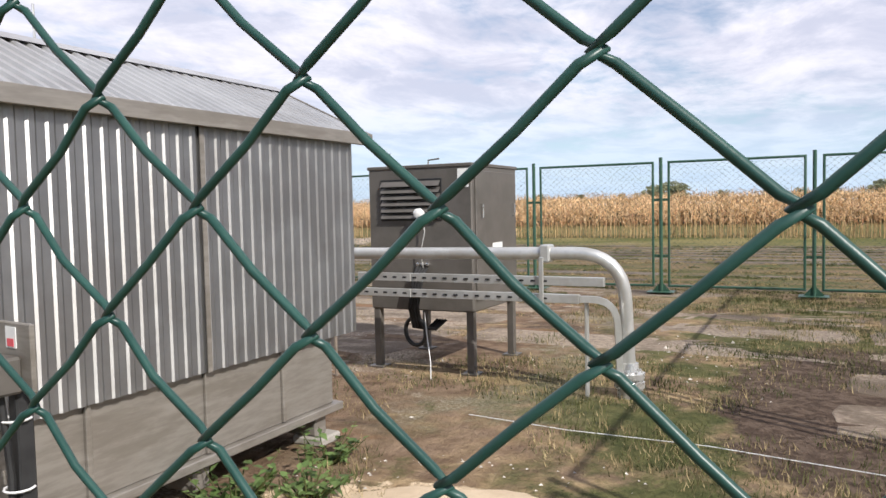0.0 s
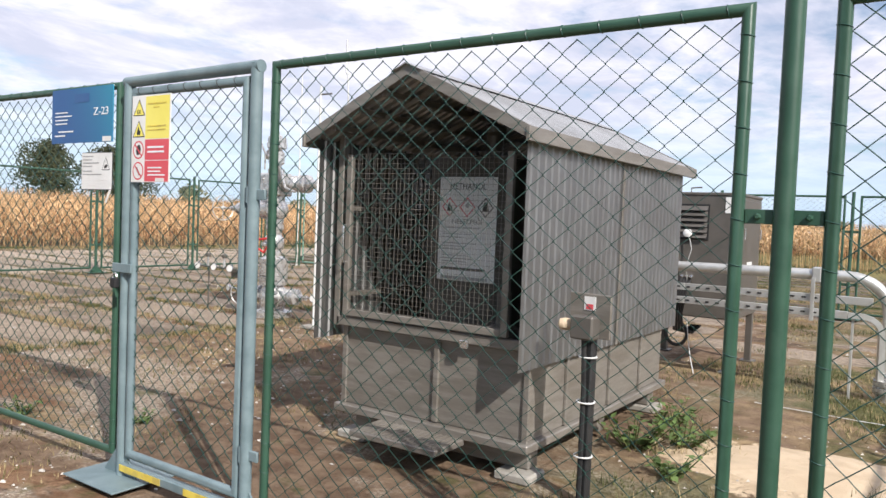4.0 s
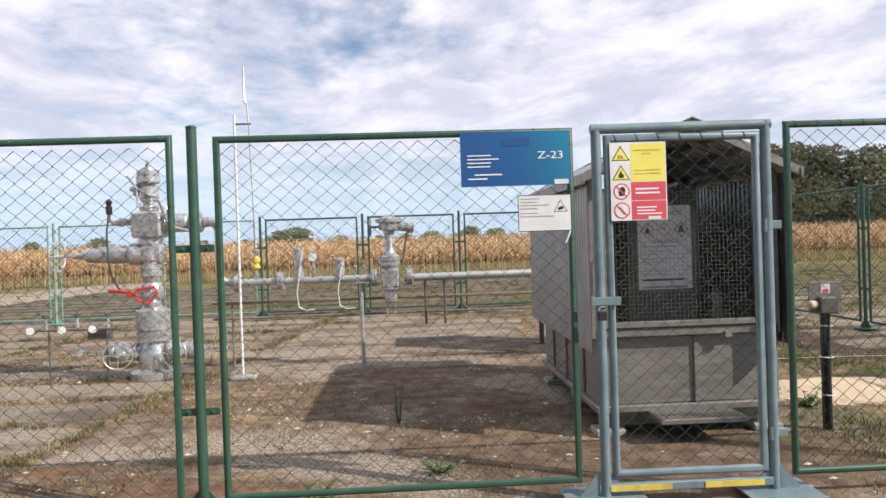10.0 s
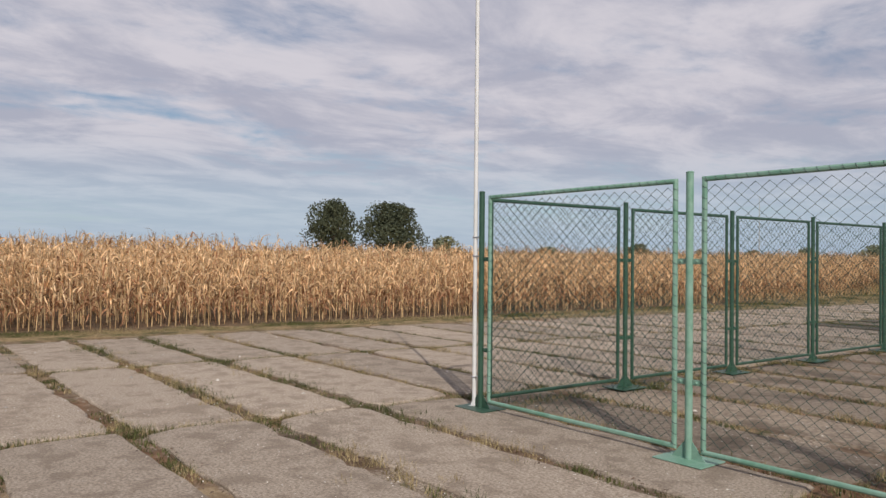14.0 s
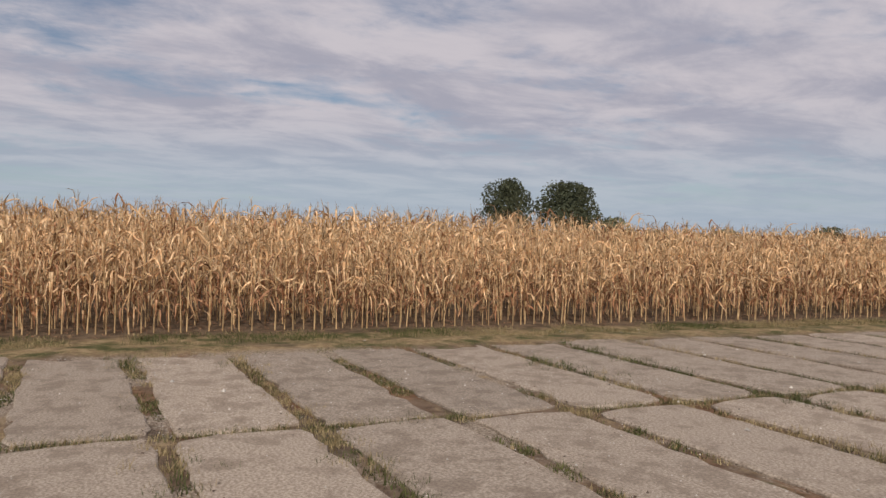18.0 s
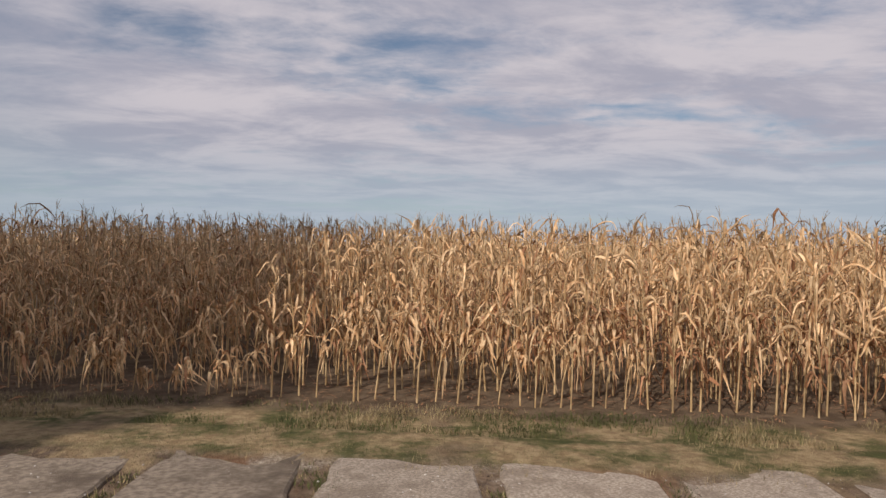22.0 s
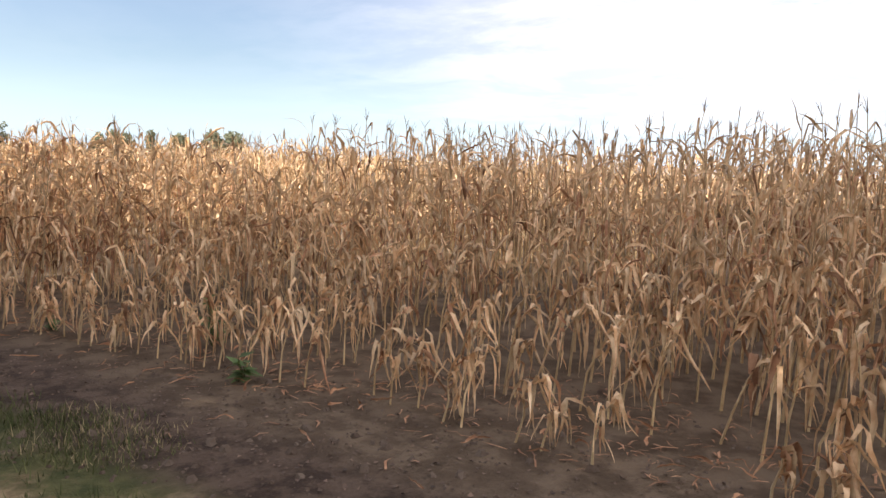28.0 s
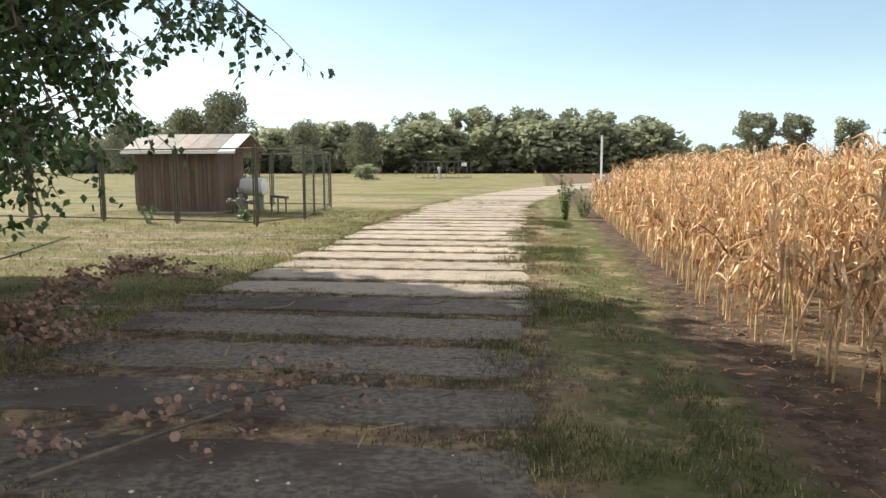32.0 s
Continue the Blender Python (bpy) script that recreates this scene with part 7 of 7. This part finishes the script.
hut()
small = thing("old_wellhead", "small dark valve stack by the hut", "wellhead", (-13.3, -42.8, 0))
part("stack", Shape().turned((0, 0, -0.03), (0, 0, 1), [(0, 0.12), (0.1, 0.12), (0.12, 0.08), (0.4, 0.08), (0.42, 0.14), (0.62, 0.14), (0.65, 0.07), (0.8, 0.07), (0.82, 0.12), (0.95, 0.1)], 12), DARKGREY, small)
part("side_valve", Shape().turned((-0.45, 0, 0.5), (1, 0, 0), [(0, 0.04), (0.05, 0.09), (0.15, 0.09), (0.2, 0.05), (0.7, 0.05), (0.75, 0.1), (0.85, 0.1), (0.9, 0.04)], 12), DARKGREY, small)
rail = thing("pipe_run", "dark pipe on short posts by the hut", "pipeline", (-14.0, -44.5, 0))
part("pipe", Shape().path([(-0.2, 0, 0.55), (0.3, -0.6, 0.55), (0.9, -1.4, 0.55)], 0.05, 8), DARKGREY, rail)
for dx, dy in ((-0.1, -0.1), (0.4, -0.75), (0.85, -1.35)):
    part("post", Shape().cyl((dx, dy, -0.03), (dx, dy, 0.53), 0.03, 8), DARKGREY, rail)


def old_fence(points, paint_, h=2.15):
    f = thing("old_fence", "rusty dark tube fence round the hut", "fence")
    for (ax, ay), (bx, by) in zip(points, points[1:]):
        a = math.degrees(math.atan2(by - ay, bx - ax))
        w = math.hypot(bx - ax, by - ay)
        p = part("panel", Shape().cyl((0.08, 0, 0.02), (0.08, 0, h - 0.1), 0.022, 8).cyl((w - 0.08, 0, 0.02), (w - 0.08, 0, h - 0.1), 0.022, 8).cyl((0.08, 0, h - 0.1), (w - 0.08, 0, h - 0.1), 0.022, 8).cyl((0.08, 0, 0.08), (w - 0.08, 0, 0.08), 0.022, 8), paint_, f)
        p.matrix_basis = pose(ax, ay, 0, 0, 0, a)
        net = Shape()
        n = int((w - 0.2) / 0.10)
        for i in range(n):
            x0 = 0.1 + i * 0.10
            net.path([(x0 + (0.05 if j % 2 else -0.05), 0, 0.1 + 0.10 * j) for j in range(int((h - 0.25) / 0.10))], 0.0016, 3, False)
        tagged(part("wire_netting", net, WIRE, p), kind="stuff")
        q = part("post", Shape().cyl((0, 0, -0.03), (0, 0, h), 0.035, 8), paint_, f)
        q.location = (bx, by, 0)


RUST = mat("rusty dark paint", (0.07, 0.075, 0.055), (0.11, 0.10, 0.075), 0.8, scale=8, c3=(0.15, 0.09, 0.055), scale3=3, amount3=0.6)
old_fence([(-4.6, -42.0), (-7.1, -41.7), (-9.7, -41.3), (-12.3, -40.7), (-14.9, -40.0), (-15.4, -42.6), (-15.0, -44.8), (-14.7, -47.0), (-14.2, -49.6), (-11.6, -50.1), (-8.6, -50.2), (-5.6, -50.3)], RUST)
far_yard = thing("far_enclosure", "small far enclosure of thin grey tube panels", "enclosure", (-11, -107, 0))
for k in range(5):
    part("post", Shape().cyl((-3 + 1.5 * k, 0, 0), (-3 + 1.5 * k, 0, 2.1), 0.035, 6), DARKGREY, far_yard)
    part("post", Shape().cyl((-3 + 1.5 * k, -5, 0), (-3 + 1.5 * k, -5, 2.1), 0.035, 6), DARKGREY, far_yard)
for y in (0, -5):
    for z in (0.15, 2.05):
        part("rail", Shape().cyl((-3, y, z), (3, y, z), 0.03, 6), DARKGREY, far_yard)
part("valve_stack", Shape().turned((0.6, -2.5, 0), (0, 0, 1), [(0, 0.25), (0.2, 0.25), (0.25, 0.12), (1.1, 0.12), (1.15, 0.2), (1.4, 0.2), (1.5, 0.05)], 10), SILVER, far_yard)
part("sign_plate", Shape().box(-2.95, -2.35, 0.04, 0.06, 1.55, 1.95), WHITE, far_yard, "small white plate")
plant_tree(bush[0], -2.5, -106, "low spreading green bush in the meadow", "bush", "", 0.30, 40, 1.5, "bush")


# ---- loose ground cover ----
def blades(V, F, x, y, h, n, rng, spread, z0=-0.03, wide=0.0036):
    for _ in range(n):
        a, d = rng.uniform(0, 6.28), spread * math.sqrt(rng.random())
        px, py = x + math.cos(a) * d, y + math.sin(a) * d
        b, k, hh = rng.uniform(0, 6.28), rng.uniform(0.2, 0.9), h * rng.uniform(0.45, 1.1)
        dx, dy = -math.sin(b) * wide, math.cos(b) * wide
        o = len(V)
        V += [(px + dx, py + dy, z0), (px - dx, py - dy, z0), (px + math.cos(b) * hh * k, py + math.sin(b) * hh * k, z0 + hh * (1.0 - 0.25 * k))]
        F.append((o, o + 1, o + 2))


def cover(name, V, F, m, label, category):
    me = bpy.data.meshes.new(name)
    me.from_pydata(V, [], F)
    me.materials.append(m)
    ob = new(name, me)
    return tagged(ob, label, category, kind="stuff")


rng = random.Random(91)
green_v, green_f, straw_v, straw_f = [], [], [], []
PITCH, LENGTH = 1.17, 4.2
CORNER = (-17.55, -5.62)   # where four slabs meet; each row lies a little further east than the one before
EDGE = (-22.66, -16.95)     # western edge of the road where it bends south


def yard_slab(col, row):
    y = CORNER[1] + 1.185 * max(row, -3) + 1.265 * min(row + 3, 0)  # the southern slabs are a little wider
    return CORNER[0] + 0.115 * (y - CORNER[1]) + LENGTH * col, y


def road_slab(row):
    y = EDGE[1] - PITCH * row
    return EDGE[0] + 0.024 * PITCH * row - 0.0045 * max(-43 - y, 0) ** 2, y


def joints():
    """Joints of the paving: western end, and how thick the grass in it grows."""
    for col in range(-1, 3):
        for row in range(-9, 37 if col < 0 else 28):
            yield (*yard_slab(col, row), 1.0)
    for col in range(3, 7):
        for row in range(14, 28):
            yield (*yard_slab(col, row), 1.0)
    for row in range(1, 34):
        yield (*road_slab(row), 3.0)


def in_shed(x, y):
    return 0.2 < x < 2.0 and 1.0 < y < 4.3


for k in range(13000):  # the verge between slabs and corn
    y = rng.uniform(-44, 30)
    x = edge_x(y) + (rng.uniform(0.35, 2.6) if y > -17 else rng.uniform(1.15, 2.6))
    if noise.noise((x * 0.9, y * 0.9, 0)) < (-0.12 if y > -17 else 0.02):
        continue
    g = noise.noise((x * 0.5, y * 0.5, 4.0)) + rng.gauss(0, 0.2) > (0.06 if y > -17 else -0.35)
    blades(green_v if g else straw_v, green_f if g else straw_f, x, y, rng.uniform(0.03, 0.11), 18, rng, 0.18)
for k in range(9000):  # meadow beside the road
    x, y = -18.2 + 11 * rng.random() ** 1.5, rng.uniform(-48, -23)
    g = rng.random() < 0.6
    blades(green_v if g else straw_v, green_f if g else straw_f, x, y, rng.uniform(0.04, 0.10), 9, rng, 0.22)
for x0, y0, thick in joints():  # grass in the joints between slabs
    for _ in range(95 if thick < 2 else 60):
        u = rng.uniform(0, LENGTH)
        n = noise.noise((u * 0.7 + 3.1 * y0, y0 * 1.7, 2.0))
        if n < -0.14:
            continue
        x, y = x0 + u, y0 + rng.gauss(0, (0.055 + 0.13 * max(n, 0)) * (1 + 0.5 * (thick > 1)))
        g = noise.noise((x * 0.6, y * 0.6, 5.0)) + rng.gauss(0, 0.25) > (-0.04 if thick < 2 else -0.45)
        blades(green_v if g else straw_v, green_f if g else straw_f, x, y, rng.uniform(0.030, 0.072) * (1 + 1.4 * max(n, 0)) * (0.8 if thick > 1 else 1), 17, rng, 0.085, wide=0.0045)
for col in range(-1, 4):
    for _ in range(1900):
        row = rng.uniform(-9, 20)
        if noise.noise((col * 3.0, row * 0.9, 7.0)) > -0.2:
            x, y = yard_slab(col, row)
            g = rng.random() < 0.5
            blades(green_v if g else straw_v, green_f if g else straw_f, x + rng.gauss(0, 0.065), y, rng.uniform(0.045, 0.095), 11, rng, 0.08)
for k in range(2600):  # ragged edges of the road
    x, y = road_slab(rng.uniform(0, 34))
    g = rng.random() < 0.6
    blades(green_v if g else straw_v, green_f if g else straw_f, x + (0.0 if k % 2 else LENGTH) + rng.gauss(0, 0.22), y, rng.uniform(0.03, 0.08), 10, rng, 0.12)
for k in range(3600):  # grass that has spread from the joints over the slabs of the road
    row, u = rng.randint(2, 30), rng.uniform(0, LENGTH)
    n = noise.noise((u * 0.9, row * 0.8, 15.0))
    if n < 0.05:
        continue
    x, y = road_slab(row)
    g = rng.random() < 0.55
    blades(green_v if g else straw_v, green_f if g else straw_f, x + u, y + rng.gauss(0, 0.12 + 0.3 * n), rng.uniform(0.02, 0.055), 12, rng, 0.12)
for k in range(9000):  # tufts in the yard
    x, y = rng.uniform(-8, 6), rng.uniform(-3.5, 14)
    n = noise.noise((x * 0.55, y * 0.75, 9.0))
    if in_shed(x, y) or n < (0.10 if x < 1.5 else -0.10):
        continue
    g = rng.random() < (0.40 if x < 1.5 else 0.55)
    blades(green_v if g else straw_v, green_f if g else straw_f, x, y, rng.uniform(0.025, 0.065) * (1 if x < 1.5 else 1.5), 11 if x < 1.5 else 20, rng, 0.15)
for k in range(700):  # grass along the foot of the western fence
    y = rng.uniform(0.2, 12.6)
    if noise.noise((y * 0.8, 3.0, 2.0)) > -0.15:
        blades(green_v if k % 5 < 3 else straw_v, green_f if k % 5 < 3 else straw_f, -12.02 + 0.0394 * y + rng.gauss(0.03, 0.07), y, rng.uniform(0.04, 0.12), 10, rng, 0.08)
cover("grass_tufts", green_v, green_f, GRASS, "short green grass in joints and on verges", "grass")
cover("dry_grass_tufts", straw_v, straw_f, STRAW, "short dry grass in joints and on verges", "grass")

V, F = [], []
for k in range(7000):  # pebbles and crumbs
    yard_ = rng.random() < 0.7
    x, y = (rng.uniform(-9, 4.5), rng.uniform(-4.5, 9)) if yard_ else (rng.uniform(-22, -9), rng.uniform(-26, 2))
    if in_shed(x, y) or (yard_ and noise.noise((x * 0.5, y * 0.5, 1.0)) < 0.0):
        continue
    s = rng.uniform(0.004, 0.015) if rng.random() < 0.95 else rng.uniform(0.015, 0.035)
    z = 0.004 if x < -5.0 else -0.028
    o = len(V)
    V += [(x + s, y, z), (x - 0.5 * s, y + 0.8 * s, z), (x - 0.6 * s, y - 0.8 * s, z), (x + 0.1 * s * rng.uniform(-1, 1), y, z + s * rng.uniform(0.4, 0.9))]
    F += [(o, o + 1, o + 3), (o + 1, o + 2, o + 3), (o + 2, o, o + 3)]
for k in range(6500):  # grit on the slabs, thick in places
    x, y, s = rng.uniform(-22, -8), rng.uniform(-16, 3), rng.uniform(0.004, 0.012)
    if noise.noise((x * 0.7, y * 0.9, 6.0)) < -0.05:
        continue
    o = len(V)
    V += [(x + s, y, 0.003), (x - 0.5 * s, y + 0.8 * s, 0.003), (x - 0.6 * s, y - 0.8 * s, 0.003), (x, y, 0.004 + s * rng.uniform(0.4, 0.8))]
    F += [(o, o + 1, o + 3), (o + 1, o + 2, o + 3), (o + 2, o, o + 3)]
for k in range(160):  # larger pale chips
    x, y, s = rng.uniform(-6, 2.5), rng.uniform(-1.6, 4.5), rng.uniform(0.015, 0.04)
    if in_shed(x, y):
        continue
    o = len(V)
    V += [(x + s, y, -0.028), (x, y + 0.5 * s, -0.028), (x - 0.9 * s, y - 0.1 * s, -0.028), (x + 0.1 * s, y - 0.6 * s, -0.028), (x, y, -0.028 + 0.35 * s)]
    F += [(o, o + 1, o + 4), (o + 1, o + 2, o + 4), (o + 2, o + 3, o + 4), (o + 3, o, o + 4)]
cover("pebbles", V, F, PEBBLE, "loose pale pebbles and crumbs", "gravel")

V, F = [], []
for k in range(6500):  # fallen corn leaves along the field's edge
    y = rng.uniform(-34, 20)
    x = edge_x(y) + rng.gauss(-0.5, 0.55)
    a, l, w = rng.uniform(0, 6.28), rng.uniform(0.03, 0.18), rng.uniform(0.002, 0.008)
    o = len(V)
    dx, dy, z = math.cos(a) * l, math.sin(a) * l, rng.uniform(-0.025, -0.012)
    b = a + rng.gauss(0, 0.4)
    ex, ey = dx * 0.5 + math.cos(b) * l * 0.5, dy * 0.5 + math.sin(b) * l * 0.5
    V += [(x - dy / l * w, y + dx / l * w, z), (x + dy / l * w, y - dx / l * w, z), (x + dx * 0.5 + dy / l * w, y + dy * 0.5 - dx / l * w, z + 0.008), (x + dx * 0.5 - dy / l * w, y + dy * 0.5 + dx / l * w, z + 0.008), (x + ex, y + ey, z)]
    F += [(o, o + 1, o + 2, o + 3), (o + 3, o + 2, o + 4)]
for k in range(260):  # whole leaves and husks that lie between the stunted plants
    y = rng.uniform(-27, -14)
    x = edge_x(y) + rng.gauss(-0.2, 0.45)
    corn_leaf(V, F, [], (x, y, -0.02), rng.uniform(0, 6.28), rng.uniform(0.07, 0.22), rng.uniform(0.012, 0.03), rng.uniform(0.0, 0.4), (0.1, 0.5), -0.2, 6, rng, True, 0, 0.35)
cover("fallen_corn_leaves", V, F, CORNBROWN, "dry corn leaves lying on the soil", "leaf litter")

V, F = [], []
for k in range(15000):  # litter and crumbs of earth on the road under the trees and on the bare strip
    if k % 3:
        u = rng.uniform(0, 11)
        x, y = road_slab(round(u) if rng.random() < 0.6 else u)
        x, y = x - 0.3 + (LENGTH + 0.9) * rng.random() ** 0.55, y + rng.gauss(0, 0.16)
        if noise.noise((x * 0.8, y * 0.8, 3.0)) < -0.1:
            continue
        z = 0.004
    else:
        y = rng.uniform(-34, -15)
        x, z = edge_x(y) + rng.uniform(-0.2, 1.6), -0.026
    a, w, l = rng.uniform(0, 6.28), rng.uniform(0.004, 0.016), rng.uniform(0.010, 0.034)
    c, d, o = math.cos(a), math.sin(a), len(V)
    V += [(x, y, z), (x + c * l * 0.5 - d * w, y + d * l * 0.5 + c * w, z + rng.uniform(0.002, 0.016)), (x + c * l, y + d * l, z + 0.003), (x + c * l * 0.5 + d * w, y + d * l * 0.5 - c * w, z + rng.uniform(0.0, 0.010))]
    F.append((o, o + 1, o + 2, o + 3))
for k in range(9000):  # dead leaves in the grass beside the shaded road
    x, y = -18.6 + rng.uniform(-0.4, 5.0), rng.uniform(-30, -22)
    if noise.noise((x * 0.7, y * 0.7, 8.0)) < 0.0:
        continue
    a, w, l, z = rng.uniform(0, 6.28), rng.uniform(0.008, 0.022), rng.uniform(0.02, 0.05), rng.uniform(-0.02, 0.02)
    c, d, o = math.cos(a), math.sin(a), len(V)
    V += [(x, y, z), (x + c * l * 0.5 - d * w, y + d * l * 0.5 + c * w, z + rng.uniform(0.0, 0.02)), (x + c * l, y + d * l, z + 0.006), (x + c * l * 0.5 + d * w, y + d * l * 0.5 - c * w, z + rng.uniform(0.0, 0.02))]
    F.append((o, o + 1, o + 2, o + 3))
for x0, y0, thick in joints():  # crumbs of earth and dead grass in the joints
    for _ in range(70 if thick < 2 else 30):
        x, y, z = x0 + rng.uniform(0, LENGTH), y0 + rng.gauss(0, 0.09), 0.005
        a, w, l = rng.uniform(0, 6.28), rng.uniform(0.003, 0.014), rng.uniform(0.010, 0.040)
        c, d, o = math.cos(a), math.sin(a), len(V)
        V += [(x, y, z), (x + c * l * 0.5 - d * w, y + d * l * 0.5 + c * w, z + rng.uniform(0.002, 0.014)), (x + c * l, y + d * l, z + 0.003), (x + c * l * 0.5 + d * w, y + d * l * 0.5 - c * w, z + rng.uniform(0.0, 0.010))]
        F.append((o, o + 1, o + 2, o + 3))
cover("leaf_litter", V, F, LITTER, "small brown leaf litter and crumbs of earth", "leaf litter")

V, F = [], []
for k in range(5200):  # clods on the bare strip beside the corn
    y = rng.uniform(-31, -14.5)
    x = edge_x(y) + rng.uniform(-1.2, 1.9)
    if noise.noise((x * 1.3, y * 0.9, 4.0)) < -0.12:
        continue
    r, o, z = rng.uniform(0.006, 0.020) if rng.random() < 0.9 else rng.uniform(0.02, 0.045), len(V), -0.034
    turn = rng.uniform(0, 6.28)
    for j in range(5):
        a = turn + 1.257 * j
        q = r * rng.uniform(0.7, 1.2)
        V.append((x + math.cos(a) * q, y + math.sin(a) * q, z))
    for j in range(3):
        a = turn + 2.094 * j
        V.append((x + math.cos(a) * r * 0.5, y + math.sin(a) * r * 0.5, z + r * rng.uniform(0.5, 0.95)))
    F += [(o, o + 1, o + 5), (o + 1, o + 2, o + 6, o + 5), (o + 2, o + 3, o + 6), (o + 3, o + 4, o + 7, o + 6), (o + 4, o, o + 5, o + 7), (o + 5, o + 6, o + 7)]
cover("soil_clods", V, F, CLAY, "brown clods of earth on the bare strip", "soil")

# sand patch, with a ragged rim
rs = random.Random(12)
rim = [(3.2 + 0.75 * math.cos(a) * (1 + 0.10 * math.sin(3 * a + 1) + 0.05 * math.sin(7 * a)), 2.95 + 0.5 * math.sin(a) * (1 + 0.12 * math.sin(2 * a) + 0.05 * math.sin(9 * a))) for a in (2 * math.pi * i / 48 for i in range(48))]
s = Shape()
s.add([(3.2 + (x - 3.2) * k, 2.95 + (y - 2.95) * k, z + (rs.uniform(0, 0.012) if k < 1 else 0)) for k, z in ((1, -0.031), (0.8, -0.022), (0.5, -0.005)) for x, y in rim] + [(3.2, 2.95, 0.0)],
      [(r * 48 + i, r * 48 + (i + 1) % 48, r * 48 + 48 + (i + 1) % 48, r * 48 + 48 + i) for r in (0, 1) for i in range(48)] + [(96 + i, 96 + (i + 1) % 48, 144) for i in range(48)], True)
solid("sand_patch", s, SAND, "heap of pale loose sand beside the shed", "sand", kind="structure")
solid("ground_wire", Shape().path([(2.4, 4.7, -0.02), (3.2, 4.55, 0.0), (4.1, 4.6, -0.01), (5.2, 4.4, 0.0), (5.9, 4.35, -0.02)], 0.0035, 5), OFFWHITE, "thin pale wire lying on the ground", "wire")

# soil drifted over the western ends of the slabs, with a ragged rim
drift = Shape()
ys = [-16.4 + 0.11 * i for i in range(330)]
across = [-0.75 + 0.11 * j for j in range(15)]
for yy in ys:
    x_end = CORNER[0] + 0.115 * (yy - CORNER[1]) - LENGTH
    for j, u in enumerate(across):
        n = noise.noise((u * 1.1, yy * 0.9, 11.0)) + 0.5 * noise.noise((u * 3.1, yy * 2.7, 12.0)) + 0.25 * noise.noise((u * 9.0, yy * 8.0, 13.0))
        z = 0.016 - 0.060 * max(u - 0.02, 0.0) ** 1.2 - 0.045 * max(-u - 0.35, 0.0) + 0.020 * n
        drift.v.append((x_end + u, yy, max(z, -0.05) if 0 < j < len(across) - 1 else -0.05))
k = len(across)
drift.f = [(i * k + j, i * k + j + 1, (i + 1) * k + j + 1, (i + 1) * k + j) for i in range(len(ys) - 1) for j in range(k - 1)]
drift.s = [True] * len(drift.f)
solid("soil_drift", drift, GROUND, "drifted soil and dry grass over the slab ends", "soil", kind="structure")

# ---- slabs, last ----
pavement = thing("pavement", "weathered concrete road slabs with grassy joints", "pavement", kind="structure")
clean = [slab_mesh(100 + i, CONCRETE) for i in range(8)]
worn = [slab_mesh(120 + i, DIRTY) for i in range(6)]
soil_shade = [slab_mesh(140 + i, SOILSHADE) for i in range(6)]
pick = random.Random(44)


def lay(kinds, x, y, dip=0.0, rough=0.006, short=1.0):
    ob = part("slab", pick.choice(kinds), None, pavement)
    ob.matrix_basis = pose(x + pick.uniform(-0.03, 0.03), y + pick.uniform(-0.012, 0.012), pick.uniform(-rough, 0.003) - dip,
                           pick.gauss(0, 0.2), pick.gauss(0, 0.1), pick.choice((0, 180)) + pick.gauss(0, 0.25)) @ Matrix.Diagonal((1, short, 1, 1))


for col in range(-1, 3):
    for row in range(-9, 34 if col < 0 else 28):
        if col == 2 and row > 3:
            continue
        x, y = yard_slab(col, row + 0.5)
        inside = x > -14.5 and y > 0
        lay(soil_shade if row > 15 and col >= 0 else worn if inside or (row < -3 and pick.random() < 0.45) else clean, x + LENGTH / 2, y, 0.012 if inside else 0.0, 0.006, 0.66 if row > 15 and col >= 0 else 0.92 if inside else 1.0 if row >= -3 else 1.07)
# the first rows, under the trees, take slabs with shade painted in; sunlit rows stay clean
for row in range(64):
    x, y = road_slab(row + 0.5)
    lay(soil_shade if row < 11 else clean, x + LENGTH / 2 + pick.uniform(-0.08, 0.08), y, 0.008, 0.02, pick.uniform(0.78, 0.92))
# the old paving of the yard, half sunk in the soil
for col in range(2, 6):
    for row in range(4, 28):
        x, y = yard_slab(col, row + 0.5)
        if col == 2 and row < 4 or y < (5.6 if x > -7 else 1.2) or (col == 4 and y < 7.2):
            continue
        lay(worn if row < 16 else soil_shade, x + LENGTH / 2, y, 0.024, 0.016, 0.86 if row < 16 else 0.60)
